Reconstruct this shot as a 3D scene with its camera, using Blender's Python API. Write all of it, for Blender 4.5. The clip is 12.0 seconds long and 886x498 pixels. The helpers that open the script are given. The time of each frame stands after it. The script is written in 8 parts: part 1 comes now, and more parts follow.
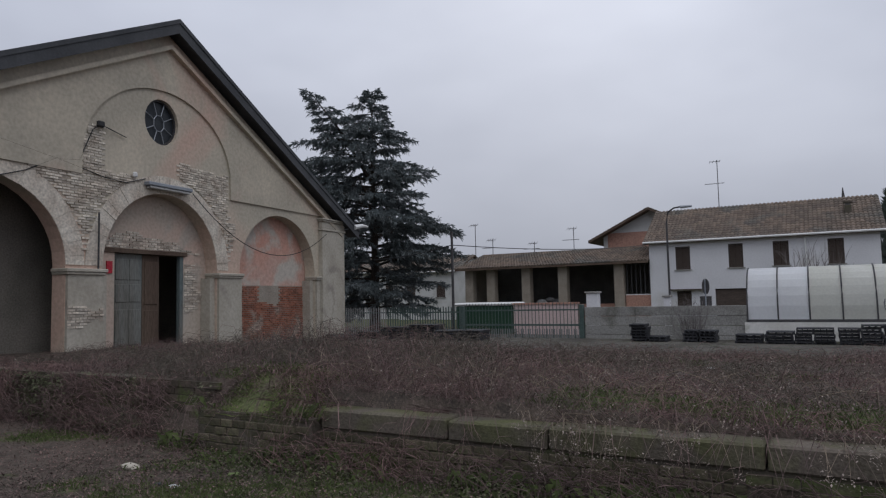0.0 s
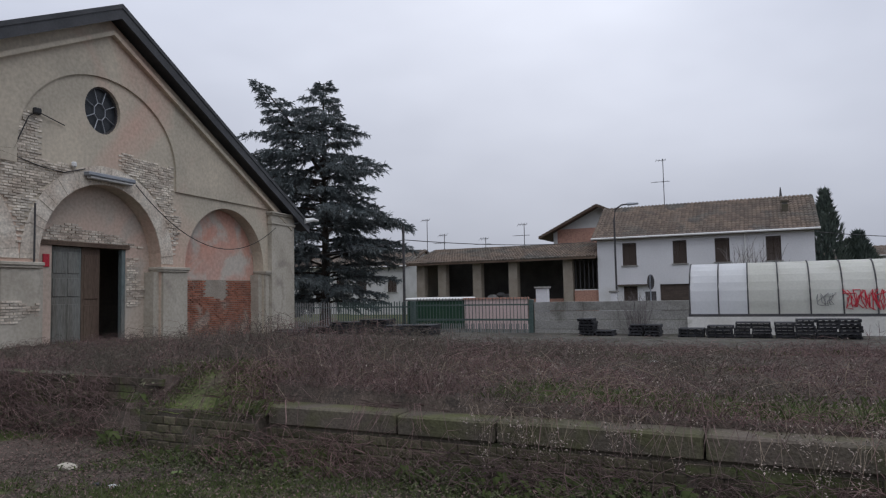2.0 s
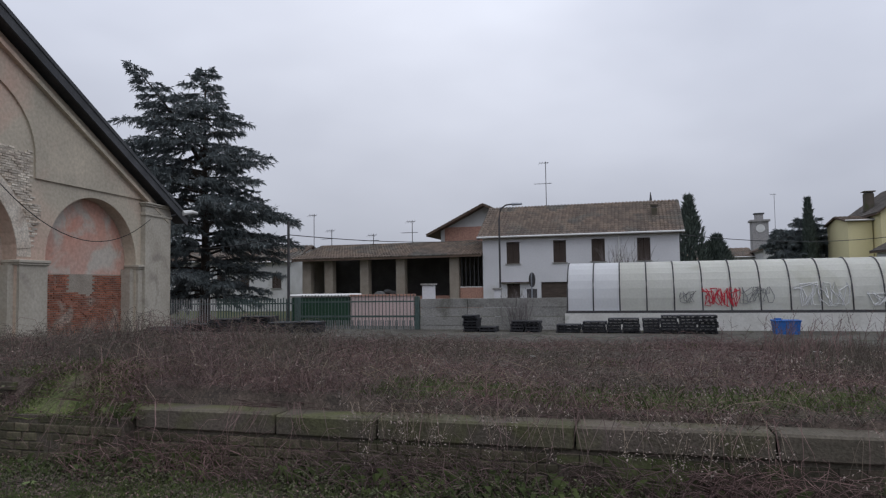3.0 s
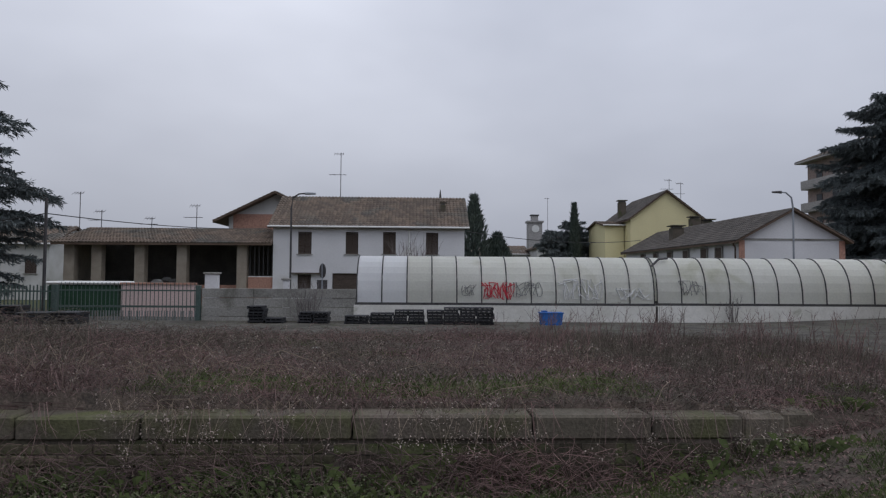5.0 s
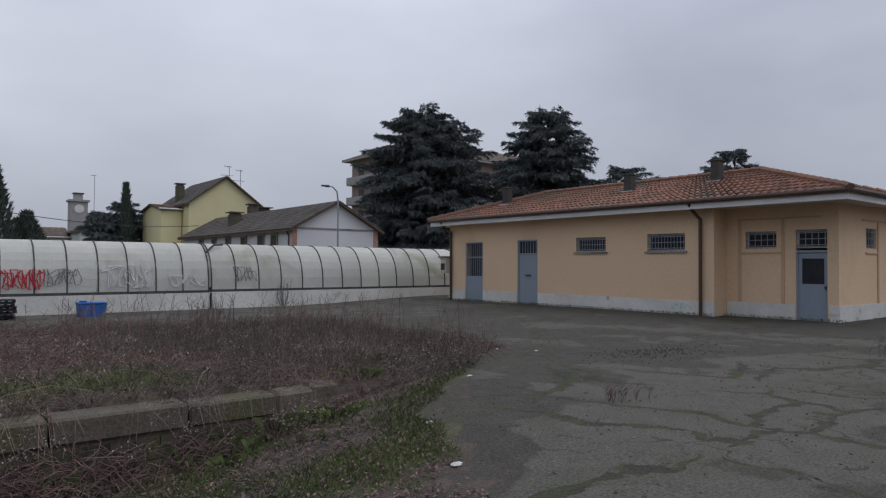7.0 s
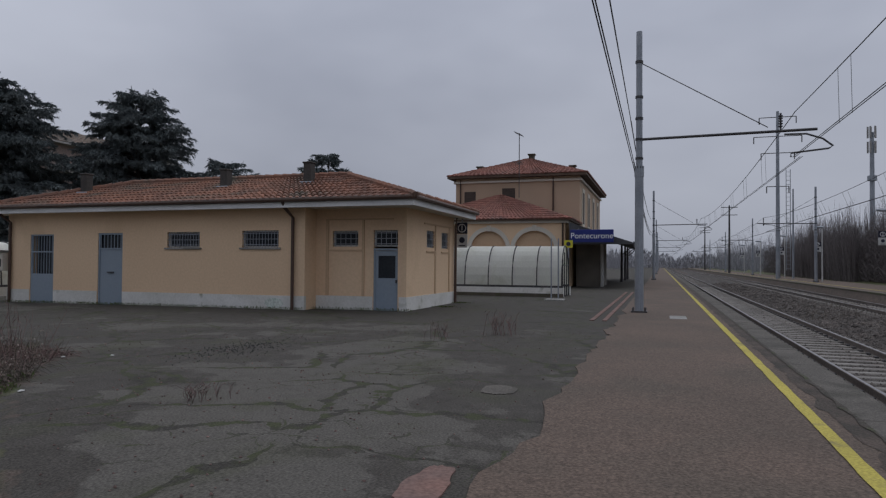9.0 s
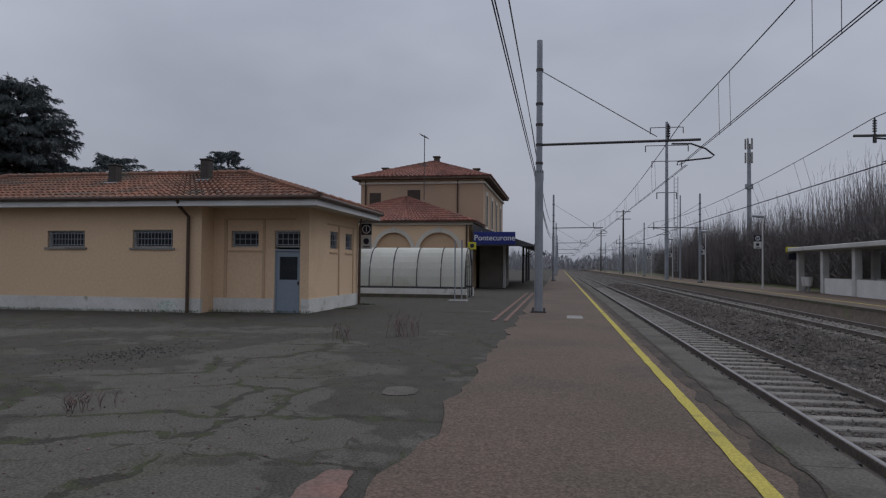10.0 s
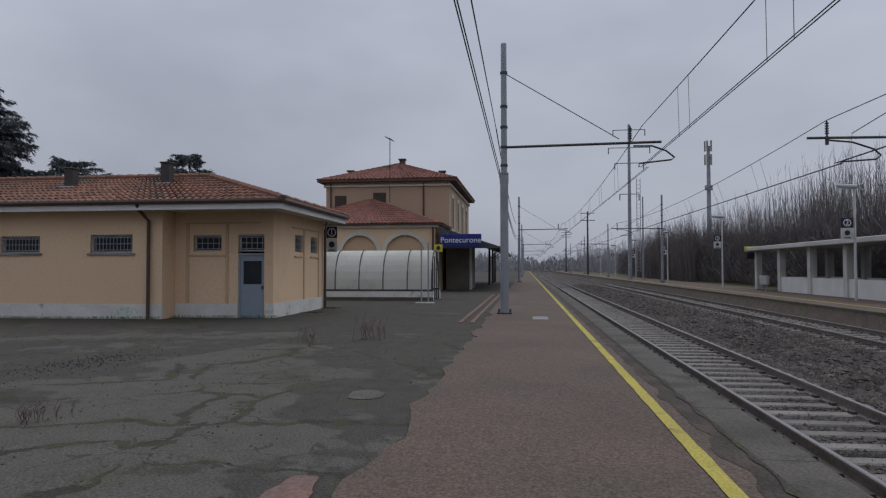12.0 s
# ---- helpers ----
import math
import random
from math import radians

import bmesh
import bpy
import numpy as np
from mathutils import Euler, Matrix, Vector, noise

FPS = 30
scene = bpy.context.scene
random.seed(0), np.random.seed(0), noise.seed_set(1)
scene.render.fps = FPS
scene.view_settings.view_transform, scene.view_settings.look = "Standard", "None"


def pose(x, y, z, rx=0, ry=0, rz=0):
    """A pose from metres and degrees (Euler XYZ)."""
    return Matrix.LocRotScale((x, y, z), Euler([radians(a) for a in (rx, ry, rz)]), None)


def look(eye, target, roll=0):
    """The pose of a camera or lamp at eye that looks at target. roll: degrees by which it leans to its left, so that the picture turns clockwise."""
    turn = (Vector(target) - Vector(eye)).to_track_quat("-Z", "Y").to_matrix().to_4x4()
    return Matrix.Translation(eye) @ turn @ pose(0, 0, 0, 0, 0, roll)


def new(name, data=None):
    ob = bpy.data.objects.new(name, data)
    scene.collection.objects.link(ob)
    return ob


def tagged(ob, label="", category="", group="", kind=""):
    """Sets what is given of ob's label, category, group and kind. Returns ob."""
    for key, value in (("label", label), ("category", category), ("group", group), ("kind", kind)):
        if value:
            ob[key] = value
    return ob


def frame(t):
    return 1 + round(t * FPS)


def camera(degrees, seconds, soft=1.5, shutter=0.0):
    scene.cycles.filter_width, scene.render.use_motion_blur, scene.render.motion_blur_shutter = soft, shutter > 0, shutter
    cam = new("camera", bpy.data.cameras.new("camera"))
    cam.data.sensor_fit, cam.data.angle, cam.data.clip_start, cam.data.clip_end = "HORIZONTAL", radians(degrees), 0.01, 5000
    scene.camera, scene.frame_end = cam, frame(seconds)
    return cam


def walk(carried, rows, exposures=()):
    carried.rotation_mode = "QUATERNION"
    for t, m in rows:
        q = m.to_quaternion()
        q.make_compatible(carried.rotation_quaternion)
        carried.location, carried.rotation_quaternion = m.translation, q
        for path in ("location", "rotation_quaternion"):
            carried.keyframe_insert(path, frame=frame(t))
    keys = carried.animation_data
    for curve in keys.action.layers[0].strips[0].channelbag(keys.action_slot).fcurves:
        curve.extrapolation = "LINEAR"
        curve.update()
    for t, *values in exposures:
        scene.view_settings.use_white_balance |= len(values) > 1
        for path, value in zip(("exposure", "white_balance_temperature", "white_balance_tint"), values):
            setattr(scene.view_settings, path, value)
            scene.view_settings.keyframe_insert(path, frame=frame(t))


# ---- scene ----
# The camera turns about a standing walker, held at arm's length.
cam = camera(67.3, 12.0, soft=1.25)
EYE, ARM = 1.55, 0.34
TURNS = [
    (0.0, 29.46, 4.09, 1.27), (0.5, 29.24, 4.00, 1.26), (1.0, 28.96, 4.17, 1.35), (1.5, 27.89, 3.96, 1.29),
    (2.0, 25.31, 3.56, 1.17), (2.5, 20.44, 3.27, 0.87), (3.0, 15.70, 3.11, 0.84), (3.2, 14.00, 2.96, 0.80),
    (4.8, 0.26, 2.29, -0.36), (5.0, -1.99, 2.29, -0.38), (5.5, -9.35, 2.23, -0.44), (6.0, -18.19, 1.75, -0.22),
    (6.5, -27.34, 2.01, -0.20), (7.0, -38.53, 1.33, -0.33), (7.5, -48.30, 1.18, -0.40), (7.7, -52.48, 1.28, -0.36),
    (9.3, -74.76, 1.19, -0.50), (9.5, -76.43, 1.20, -0.56), (10.0, -80.03, 1.41, -0.50), (10.5, -81.94, 1.55, 0.00),
    (11.0, -82.33, 1.57, -0.05), (11.5, -82.62, 1.61, -0.03), (12.0, -82.89, 1.63, 0.10),
]
LIGHT = [(0.0, 0.02), (1.0, 0.10), (1.8, 0.21), (2.5, 0.28), (3.2, 0.18), (5.0, 0.06), (5.5, 0.16), (6.0, 0.0), (6.6, -0.02), (7.0, 0.16), (7.5, 0.22), (9.5, -0.22), (10.5, -0.10), (12.0, -0.03)]
walk(cam, [(t, pose(-ARM * math.sin(radians(a)), ARM * math.cos(radians(a)), EYE, 90 + p, r, a)) for t, a, p, r in TURNS], LIGHT)

# ---- sky and light ----
world = bpy.data.worlds.new("overcast")
scene.world = world
world.use_nodes = True
wn, wl = world.node_tree.nodes, world.node_tree.links
for n in list(wn):
    wn.remove(n)
w_out, w_bg = wn.new("ShaderNodeOutputWorld"), wn.new("ShaderNodeBackground")
sky = wn.new("ShaderNodeTexSky")
sky.sky_type, sky.sun_disc, sky.sun_elevation, sky.sun_rotation = "NISHITA", False, radians(38), radians(-20)
sky.dust_density, sky.air_density = 4.0, 1.0
grey = wn.new("ShaderNodeHueSaturation")
grey.inputs["Saturation"].default_value, grey.inputs["Value"].default_value = 0.15, 0.10
w_co, w_map, w_noise, w_ramp = wn.new("ShaderNodeTexCoord"), wn.new("ShaderNodeMapping"), wn.new("ShaderNodeTexNoise"), wn.new("ShaderNodeValToRGB")
w_map.inputs["Scale"].default_value = (1.0, 1.0, 2.2)
w_noise.inputs["Scale"].default_value, w_noise.inputs["Detail"].default_value, w_noise.inputs["Roughness"].default_value = 1.6, 4.0, 0.5
w_ramp.color_ramp.elements[0].position, w_ramp.color_ramp.elements[0].color = 0.30, (0.37, 0.40, 0.49, 1)
w_ramp.color_ramp.elements[1].position, w_ramp.color_ramp.elements[1].color = 0.72, (0.56, 0.595, 0.70, 1)
w_sep, w_h = wn.new("ShaderNodeSeparateXYZ"), wn.new("ShaderNodeMapRange")
w_h.inputs["From Min"].default_value, w_h.inputs["From Max"].default_value = 0.0, 0.40
w_h.inputs["To Min"].default_value, w_h.inputs["To Max"].default_value = 0.66, 1.14
w_mul, w_mix = wn.new("ShaderNodeMix"), wn.new("ShaderNodeMix")
w_mul.data_type = w_mix.data_type = "RGBA"
w_mul.blend_type, w_mul.inputs[0].default_value = "MULTIPLY", 1.0
w_mix.inputs[0].default_value = 0.95
wl.new(w_co.outputs["Generated"], w_map.inputs[0])
wl.new(w_map.outputs[0], w_noise.inputs["Vector"])
wl.new(w_noise.outputs["Fac"], w_ramp.inputs[0])
wl.new(w_co.outputs["Generated"], w_sep.inputs[0])
wl.new(w_sep.outputs["Z"], w_h.inputs["Value"])
wl.new(w_ramp.outputs[0], w_mul.inputs[6])
wl.new(w_h.outputs[0], w_mul.inputs[7])
wl.new(sky.outputs[0], grey.inputs["Color"])
wl.new(grey.outputs[0], w_mix.inputs[6])
wl.new(w_mul.outputs[2], w_mix.inputs[7])
wl.new(w_mix.outputs[2], w_bg.inputs["Color"])
wl.new(w_bg.outputs[0], w_out.inputs[0])
w_bg.inputs["Strength"].default_value = 1.0
sun_lamp = bpy.data.lights.new("sun", "SUN")
sun_lamp.energy, sun_lamp.angle, sun_lamp.color = 1.1, radians(70), (0.97, 0.98, 1.0)
sun = new("sun", sun_lamp)
sun.matrix_basis = look((25, -20, 80), (0, 0, 0))


# ---- materials ----
def mat(name, c1, c2, scale=1.0, rough=0.85, bump=0.3, fine=25.0, metal=0.0, low=0.35, high=0.65, c3=None, s3=0.3, p3=(0.55, 0.65),
        vary=0.0, island=False, grain=0.25, stretch=(1, 1, 1), spec=0.3):
    """Two colours mixed by broad noise, a fine grain and relief; c3: stains; vary: how far pieces differ."""
    m = bpy.data.materials.new(name)
    m.use_nodes = True
    n, l = m.node_tree.nodes, m.node_tree.links
    b = n["Principled BSDF"]
    b.inputs["Roughness"].default_value, b.inputs["Metallic"].default_value = rough, metal
    b.inputs["Specular IOR Level"].default_value = spec
    co, mp = n.new("ShaderNodeTexCoord"), n.new("ShaderNodeMapping")
    mp.inputs["Scale"].default_value = stretch
    l.new(co.outputs["Object"], mp.inputs[0])

    def noise_at(s, d=4.0, distort=0.0):
        t = n.new("ShaderNodeTexNoise")
        t.inputs["Scale"].default_value, t.inputs["Detail"].default_value, t.inputs["Distortion"].default_value = s, d, distort
        l.new(mp.outputs[0], t.inputs["Vector"])
        return t.outputs["Fac"]

    def ramp(src, a, z):
        r = n.new("ShaderNodeMapRange")
        r.inputs["From Min"].default_value, r.inputs["From Max"].default_value = a, z
        l.new(src, r.inputs["Value"])
        return r.outputs[0]

    def mix(fac, a, z, kind="MIX"):
        x = n.new("ShaderNodeMix")
        x.data_type, x.blend_type = "RGBA", kind
        for s, v in ((x.inputs[0], fac), (x.inputs[6], a), (x.inputs[7], z)):
            if isinstance(v, (int, float)):
                s.default_value = v
            elif isinstance(v, tuple):
                s.default_value = (*v[:3], 1)
            else:
                l.new(v, s)
        return x.outputs[2]

    col = mix(ramp(noise_at(scale, 5), low, high), c1, c2)
    if c3:
        col = mix(ramp(noise_at(s3, 6, 0.6), *p3), col, c3)
    g = noise_at(fine, 3)
    v = n.new("ShaderNodeMapRange")
    v.inputs["From Min"].default_value, v.inputs["From Max"].default_value = 0.3, 0.7
    v.inputs["To Min"].default_value, v.inputs["To Max"].default_value = 1 - grain, 1 + grain
    l.new(g, v.inputs["Value"])
    col = mix(1.0, col, v.outputs[0], "MULTIPLY")
    if vary:
        if island:
            src = n.new("ShaderNodeNewGeometry").outputs["Random Per Island"]
        else:
            src = n.new("ShaderNodeObjectInfo").outputs["Random"]
        v = n.new("ShaderNodeMapRange")
        v.inputs["To Min"].default_value, v.inputs["To Max"].default_value = 1 - vary, 1 + vary
        l.new(src, v.inputs["Value"])
        col = mix(1.0, col, v.outputs[0], "MULTIPLY")
    l.new(col, b.inputs["Base Color"])
    if bump:
        bp = n.new("ShaderNodeBump")
        bp.inputs["Strength"].default_value, bp.inputs["Distance"].default_value = bump, 0.02
        l.new(g, bp.inputs["Height"])
        l.new(bp.outputs[0], b.inputs["Normal"])
    return m


M = {}
M["plaster"] = mat("weathered_plaster", (0.43, 0.385, 0.310), (0.55, 0.485, 0.385), 0.45, c3=(0.56, 0.395, 0.315), s3=0.20, p3=(0.50, 0.66), fine=9, grain=0.12, bump=0.12)
M["faded_pink"] = mat("faded_pink_plaster", (0.47, 0.40, 0.33), (0.56, 0.42, 0.345), 0.6, c3=(0.44, 0.41, 0.355), s3=0.5, p3=(0.5, 0.64), fine=9, grain=0.12, bump=0.12)
M["pink"] = mat("pink_plaster", (0.58, 0.31, 0.235), (0.53, 0.37, 0.31), 0.5, c3=(0.52, 0.47, 0.41), s3=0.7, p3=(0.5, 0.62), fine=8, grain=0.12)
M["pale_plaster"] = mat("pale_plaster", (0.46, 0.425, 0.36), (0.38, 0.345, 0.285), 0.8, c3=(0.30, 0.27, 0.23), s3=0.9, p3=(0.58, 0.7), fine=9, grain=0.12)
M["pale_brick"] = mat("limewashed_brick", (0.62, 0.57, 0.49), (0.47, 0.40, 0.33), 1.5, vary=0.30, island=True, fine=14)
M["red_brick"] = mat("red_brick", (0.34, 0.135, 0.085), (0.27, 0.115, 0.078), 1.6, vary=0.3, island=True, fine=18, c3=(0.36, 0.28, 0.23), s3=0.8, p3=(0.56, 0.66))
M["old_brick"] = mat("mossy_old_brick", (0.125, 0.098, 0.070), (0.085, 0.082, 0.050), 2.0, vary=0.3, fine=22, c3=(0.105, 0.112, 0.035), s3=1.0, p3=(0.5, 0.62), bump=0.6)
M["old_brick_j"] = mat("mossy_old_brick_rows", (0.098, 0.074, 0.058), (0.066, 0.060, 0.043), 2.0, vary=0.3, island=True, fine=22, c3=(0.085, 0.10, 0.040), s3=1.2, p3=(0.5, 0.6), bump=0.6)
M["mortar"] = mat("old_mortar", (0.115, 0.095, 0.078), (0.075, 0.068, 0.050), 1.5, fine=30, c3=(0.07, 0.078, 0.036), s3=0.9, p3=(0.5, 0.64))
M["grey_plaster"] = mat("grey_plaster", (0.20, 0.18, 0.155), (0.14, 0.13, 0.11), 0.8, fine=20)
M["moss"] = mat("mossy_earth", (0.110, 0.135, 0.040), (0.088, 0.100, 0.042), 1.7, fine=26, grain=0.4, bump=0.9, c3=(0.10, 0.078, 0.060), s3=1.1, p3=(0.56, 0.66))
M["lime_mortar"] = mat("lime_mortar", (0.34, 0.30, 0.25), (0.27, 0.23, 0.19), 1.5, fine=30)
M["roof_edge"] = mat("dark_zinc_eaves", (0.045, 0.047, 0.052), (0.075, 0.077, 0.082), 0.8, rough=0.6, fine=12, grain=0.15)
# dark tone that puts the dimness of roofed rooms and flues into colour
M["dark"] = mat("interior_shade_tone", (0.17, 0.16, 0.15), (0.12, 0.115, 0.105), 1.0)
M["grey_wood"] = mat("weathered_door_wood", (0.19, 0.195, 0.18), (0.12, 0.105, 0.085), 1.2, stretch=(1, 1, 0.15), fine=30, c3=(0.13, 0.16, 0.16), s3=0.9, p3=(0.5, 0.6))
M["brown_wood"] = mat("brown_door_wood", (0.13, 0.095, 0.07), (0.09, 0.06, 0.045), 1.2, stretch=(1, 1, 0.15), fine=30)
M["kerb"] = mat("mossy_coping_stone", (0.135, 0.112, 0.092), (0.092, 0.082, 0.062), 1.1, vary=0.12, fine=30, c3=(0.10, 0.105, 0.045), s3=0.8, p3=(0.5, 0.66), bump=0.5)
M["ochre"] = mat("ochre_render", (0.69, 0.495, 0.325), (0.73, 0.53, 0.35), 0.3, fine=14, grain=0.05, bump=0.12, c3=(0.63, 0.45, 0.29), s3=0.35, p3=(0.56, 0.7))
M["ochre_dark"] = mat("dark_ochre_render", (0.53, 0.37, 0.235), (0.57, 0.40, 0.26), 0.3, fine=14, grain=0.06, bump=0.12)
M["white_base"] = mat("scuffed_white_plinth", (0.66, 0.65, 0.62), (0.56, 0.55, 0.51), 1.2, fine=16, grain=0.07, c3=(0.33, 0.33, 0.27), s3=1.6, p3=(0.62, 0.76))
M["white_wall"] = mat("white_house_render", (0.66, 0.66, 0.68), (0.60, 0.60, 0.62), 0.35, fine=10, grain=0.05, bump=0.1, c3=(0.54, 0.53, 0.52), s3=0.4, p3=(0.6, 0.75))
M["yellow_wall"] = mat("yellow_render", (0.74, 0.67, 0.40), (0.68, 0.61, 0.36), 0.3, fine=10, grain=0.05)
M["salmon"] = mat("salmon_brick_infill", (0.42, 0.235, 0.18), (0.38, 0.22, 0.17), 0.5, fine=10)
M["tiles"] = mat("terracotta_tiles", (0.235, 0.11, 0.072), (0.17, 0.092, 0.068), 0.9, vary=0.25, island=True, fine=20, c3=(0.11, 0.095, 0.075), s3=0.5, p3=(0.52, 0.68))
M["old_tiles"] = mat("old_roof_tiles", (0.165, 0.125, 0.098), (0.125, 0.10, 0.082), 0.6, vary=0.25, island=True, fine=16, c3=(0.10, 0.095, 0.085), s3=0.4, p3=(0.5, 0.66))
M["red_tiles"] = mat("red_roof_tiles", (0.245, 0.105, 0.080), (0.195, 0.090, 0.072), 0.6, vary=0.2, island=True, fine=16, c3=(0.15, 0.095, 0.08), s3=0.4, p3=(0.52, 0.68))
M["station_wall"] = mat("brown_ochre_render", (0.43, 0.315, 0.225), (0.48, 0.345, 0.245), 0.3, fine=14, grain=0.06, bump=0.12)
M["mint_paint"] = mat("washed_out_green_paint", (0.46, 0.53, 0.47), (0.58, 0.61, 0.56), 3.0, fine=18)
M["concrete"] = mat("stained_concrete", (0.30, 0.295, 0.28), (0.22, 0.215, 0.20), 0.7, fine=18, c3=(0.13, 0.125, 0.11), s3=0.8, p3=(0.55, 0.7), vary=0.08)
M["white_paint"] = mat("white_paint", (0.72, 0.72, 0.71), (0.62, 0.62, 0.61), 1.0, fine=20, grain=0.05, bump=0.08, rough=0.6)
M["dull_white"] = mat("dull_white_wall", (0.56, 0.56, 0.55), (0.46, 0.46, 0.44), 0.8, fine=20, grain=0.06, c3=(0.30, 0.29, 0.25), s3=0.7, p3=(0.6, 0.75))
M["steel"] = mat("galvanised_steel", (0.32, 0.34, 0.37), (0.25, 0.27, 0.30), 1.2, rough=0.5, metal=0.35, fine=20, grain=0.08)
M["dark_steel"] = mat("dark_steel", (0.06, 0.06, 0.065), (0.085, 0.08, 0.08), 2.0, rough=0.55, metal=0.4, fine=30)
M["brown_pipe"] = mat("brown_rainwater_pipe", (0.07, 0.045, 0.035), (0.09, 0.055, 0.04), 2.0, rough=0.5)
M["blue_door"] = mat("grey_blue_steel_door", (0.235, 0.285, 0.34), (0.26, 0.305, 0.35), 0.9, rough=0.5, fine=18, grain=0.05, bump=0.08)
M["shutter"] = mat("brown_shutter", (0.085, 0.065, 0.055), (0.065, 0.05, 0.042), 2.0, stretch=(1, 1, 6), fine=12)
M["glass_dark"] = mat("dusty_dark_glass", (0.022, 0.026, 0.032), (0.035, 0.04, 0.045), 1.5, rough=0.3, bump=0.0, spec=0.2)
M["bark"] = mat("bark", (0.075, 0.06, 0.048), (0.05, 0.042, 0.035), 3.0, fine=20, bump=0.8, stretch=(1, 1, 0.3))
# blue-grey needles, lightened further to stand in for haze over the crowns
M["cedar"] = mat("hazed_cedar_needles", (0.135, 0.160, 0.165), (0.170, 0.192, 0.195), 0.5, vary=0.25, island=True, fine=6)
M["cypress"] = mat("cypress_needles", (0.070, 0.090, 0.080), (0.095, 0.118, 0.098), 0.6, vary=0.35, island=True, fine=6)
M["twig"] = mat("bare_twigs", (0.185, 0.165, 0.162), (0.130, 0.116, 0.115), 0.3, vary=0.3, island=True, fine=8)
# grey winter wood, paled so that its colour carries the distance haze
M["hazed_wood_far"] = mat("hazed_winter_wood", (0.30, 0.30, 0.32), (0.24, 0.24, 0.255), 0.1, vary=0.15, island=True, fine=3)
M["bramble"] = mat("dry_bramble_stems", (0.178, 0.112, 0.104), (0.112, 0.080, 0.075), 0.5, vary=0.45, island=True, fine=8)
M["straw"] = mat("dry_straw_stems", (0.21, 0.165, 0.125), (0.14, 0.11, 0.085), 0.6, vary=0.35, island=True, fine=8)
M["fluff"] = mat("dry_flower_heads", (0.27, 0.225, 0.195), (0.19, 0.155, 0.138), 0.8, vary=0.3, island=True, fine=10)
M["grass"] = mat("winter_grass", (0.112, 0.142, 0.050), (0.078, 0.102, 0.040), 0.7, vary=0.4, island=True, fine=6)
M["herb"] = mat("dark_green_weeds", (0.078, 0.088, 0.046), (0.098, 0.092, 0.058), 0.8, vary=0.4, island=True, fine=8)
M["leaf"] = mat("fallen_leaves", (0.165, 0.108, 0.096), (0.108, 0.078, 0.070), 0.7, vary=0.45, island=True, fine=8)
M["rail"] = mat("worn_rail_steel", (0.195, 0.170, 0.150), (0.150, 0.126, 0.110), 1.5, rough=0.6, metal=0.15, fine=20)
M["rail_top"] = mat("bright_rail_head", (0.25, 0.25, 0.26), (0.20, 0.20, 0.21), 1.0, rough=0.45, metal=0.6, fine=20, grain=0.08)
M["sleeper"] = mat("concrete_sleeper", (0.215, 0.200, 0.182), (0.150, 0.138, 0.126), 1.5, vary=0.15, fine=25, c3=(0.15, 0.12, 0.10), s3=2.0, p3=(0.56, 0.7))
M["stone"] = mat("ballast_stone", (0.115, 0.098, 0.088), (0.068, 0.060, 0.055), 1.2, vary=0.45, island=True, fine=20)
M["ballast"] = mat("ballast_bed", (0.072, 0.062, 0.055), (0.046, 0.041, 0.037), 0.9, fine=16, grain=0.5, bump=1.0)
M["paving"] = mat("reddish_platform_asphalt", (0.120, 0.086, 0.067), (0.094, 0.070, 0.055), 0.4, fine=42, grain=0.50, bump=0.3, c3=(0.090, 0.070, 0.055), s3=0.6, p3=(0.52, 0.68))
M["seam_dirt"] = mat("dark_mossy_seam_dirt", (0.040, 0.036, 0.028), (0.060, 0.050, 0.040), 2.2, fine=30, grain=0.5, bump=0.8, c3=(0.05, 0.056, 0.026), s3=1.5, p3=(0.52, 0.64))
M["grimy_paving"] = mat("grimy_platform_asphalt", (0.036, 0.030, 0.024), (0.074, 0.056, 0.045), 1.6, fine=42, grain=0.50, bump=0.3)
M["edge_stone"] = mat("platform_edge_stone", (0.108, 0.097, 0.085), (0.080, 0.072, 0.063), 0.8, vary=0.04, fine=40, grain=0.35, bump=0.5, c3=(0.058, 0.054, 0.044), s3=1.1, p3=(0.48, 0.64))
M["yellow_line"] = mat("worn_yellow_paint", (0.44, 0.37, 0.075), (0.38, 0.32, 0.07), 0.8, fine=40, grain=0.25, c3=(0.20, 0.17, 0.08), s3=2.5, p3=(0.58, 0.70))
M["plastic_black"] = mat("black_plastic", (0.025, 0.026, 0.03), (0.04, 0.04, 0.045), 2.0, rough=0.6)
M["blue_plastic"] = mat("blue_plastic", (0.02, 0.13, 0.42), (0.025, 0.115, 0.36), 2.0, rough=0.5)
M["green_fence"] = mat("green_fence_steel", (0.060, 0.092, 0.085), (0.075, 0.102, 0.095), 1.5, rough=0.6)
M["grey_fence"] = mat("grey_fence_steel", (0.20, 0.21, 0.21), (0.15, 0.16, 0.16), 1.5, rough=0.6)
M["green_sheet"] = mat("dark_green_screen", (0.014, 0.046, 0.026), (0.02, 0.055, 0.03), 1.5, rough=0.7)
M["pale_pink"] = mat("pale_pink_wall", (0.56, 0.43, 0.41), (0.50, 0.40, 0.38), 0.8)
M["sign_blue"] = mat("station_blue", (0.015, 0.025, 0.16), (0.018, 0.03, 0.18), 1.0, rough=0.4, bump=0.0, grain=0.04)
M["sign_dark"] = mat("number_board_dark", (0.02, 0.022, 0.04), (0.025, 0.027, 0.045), 1.0, rough=0.4, bump=0.0, grain=0.04)
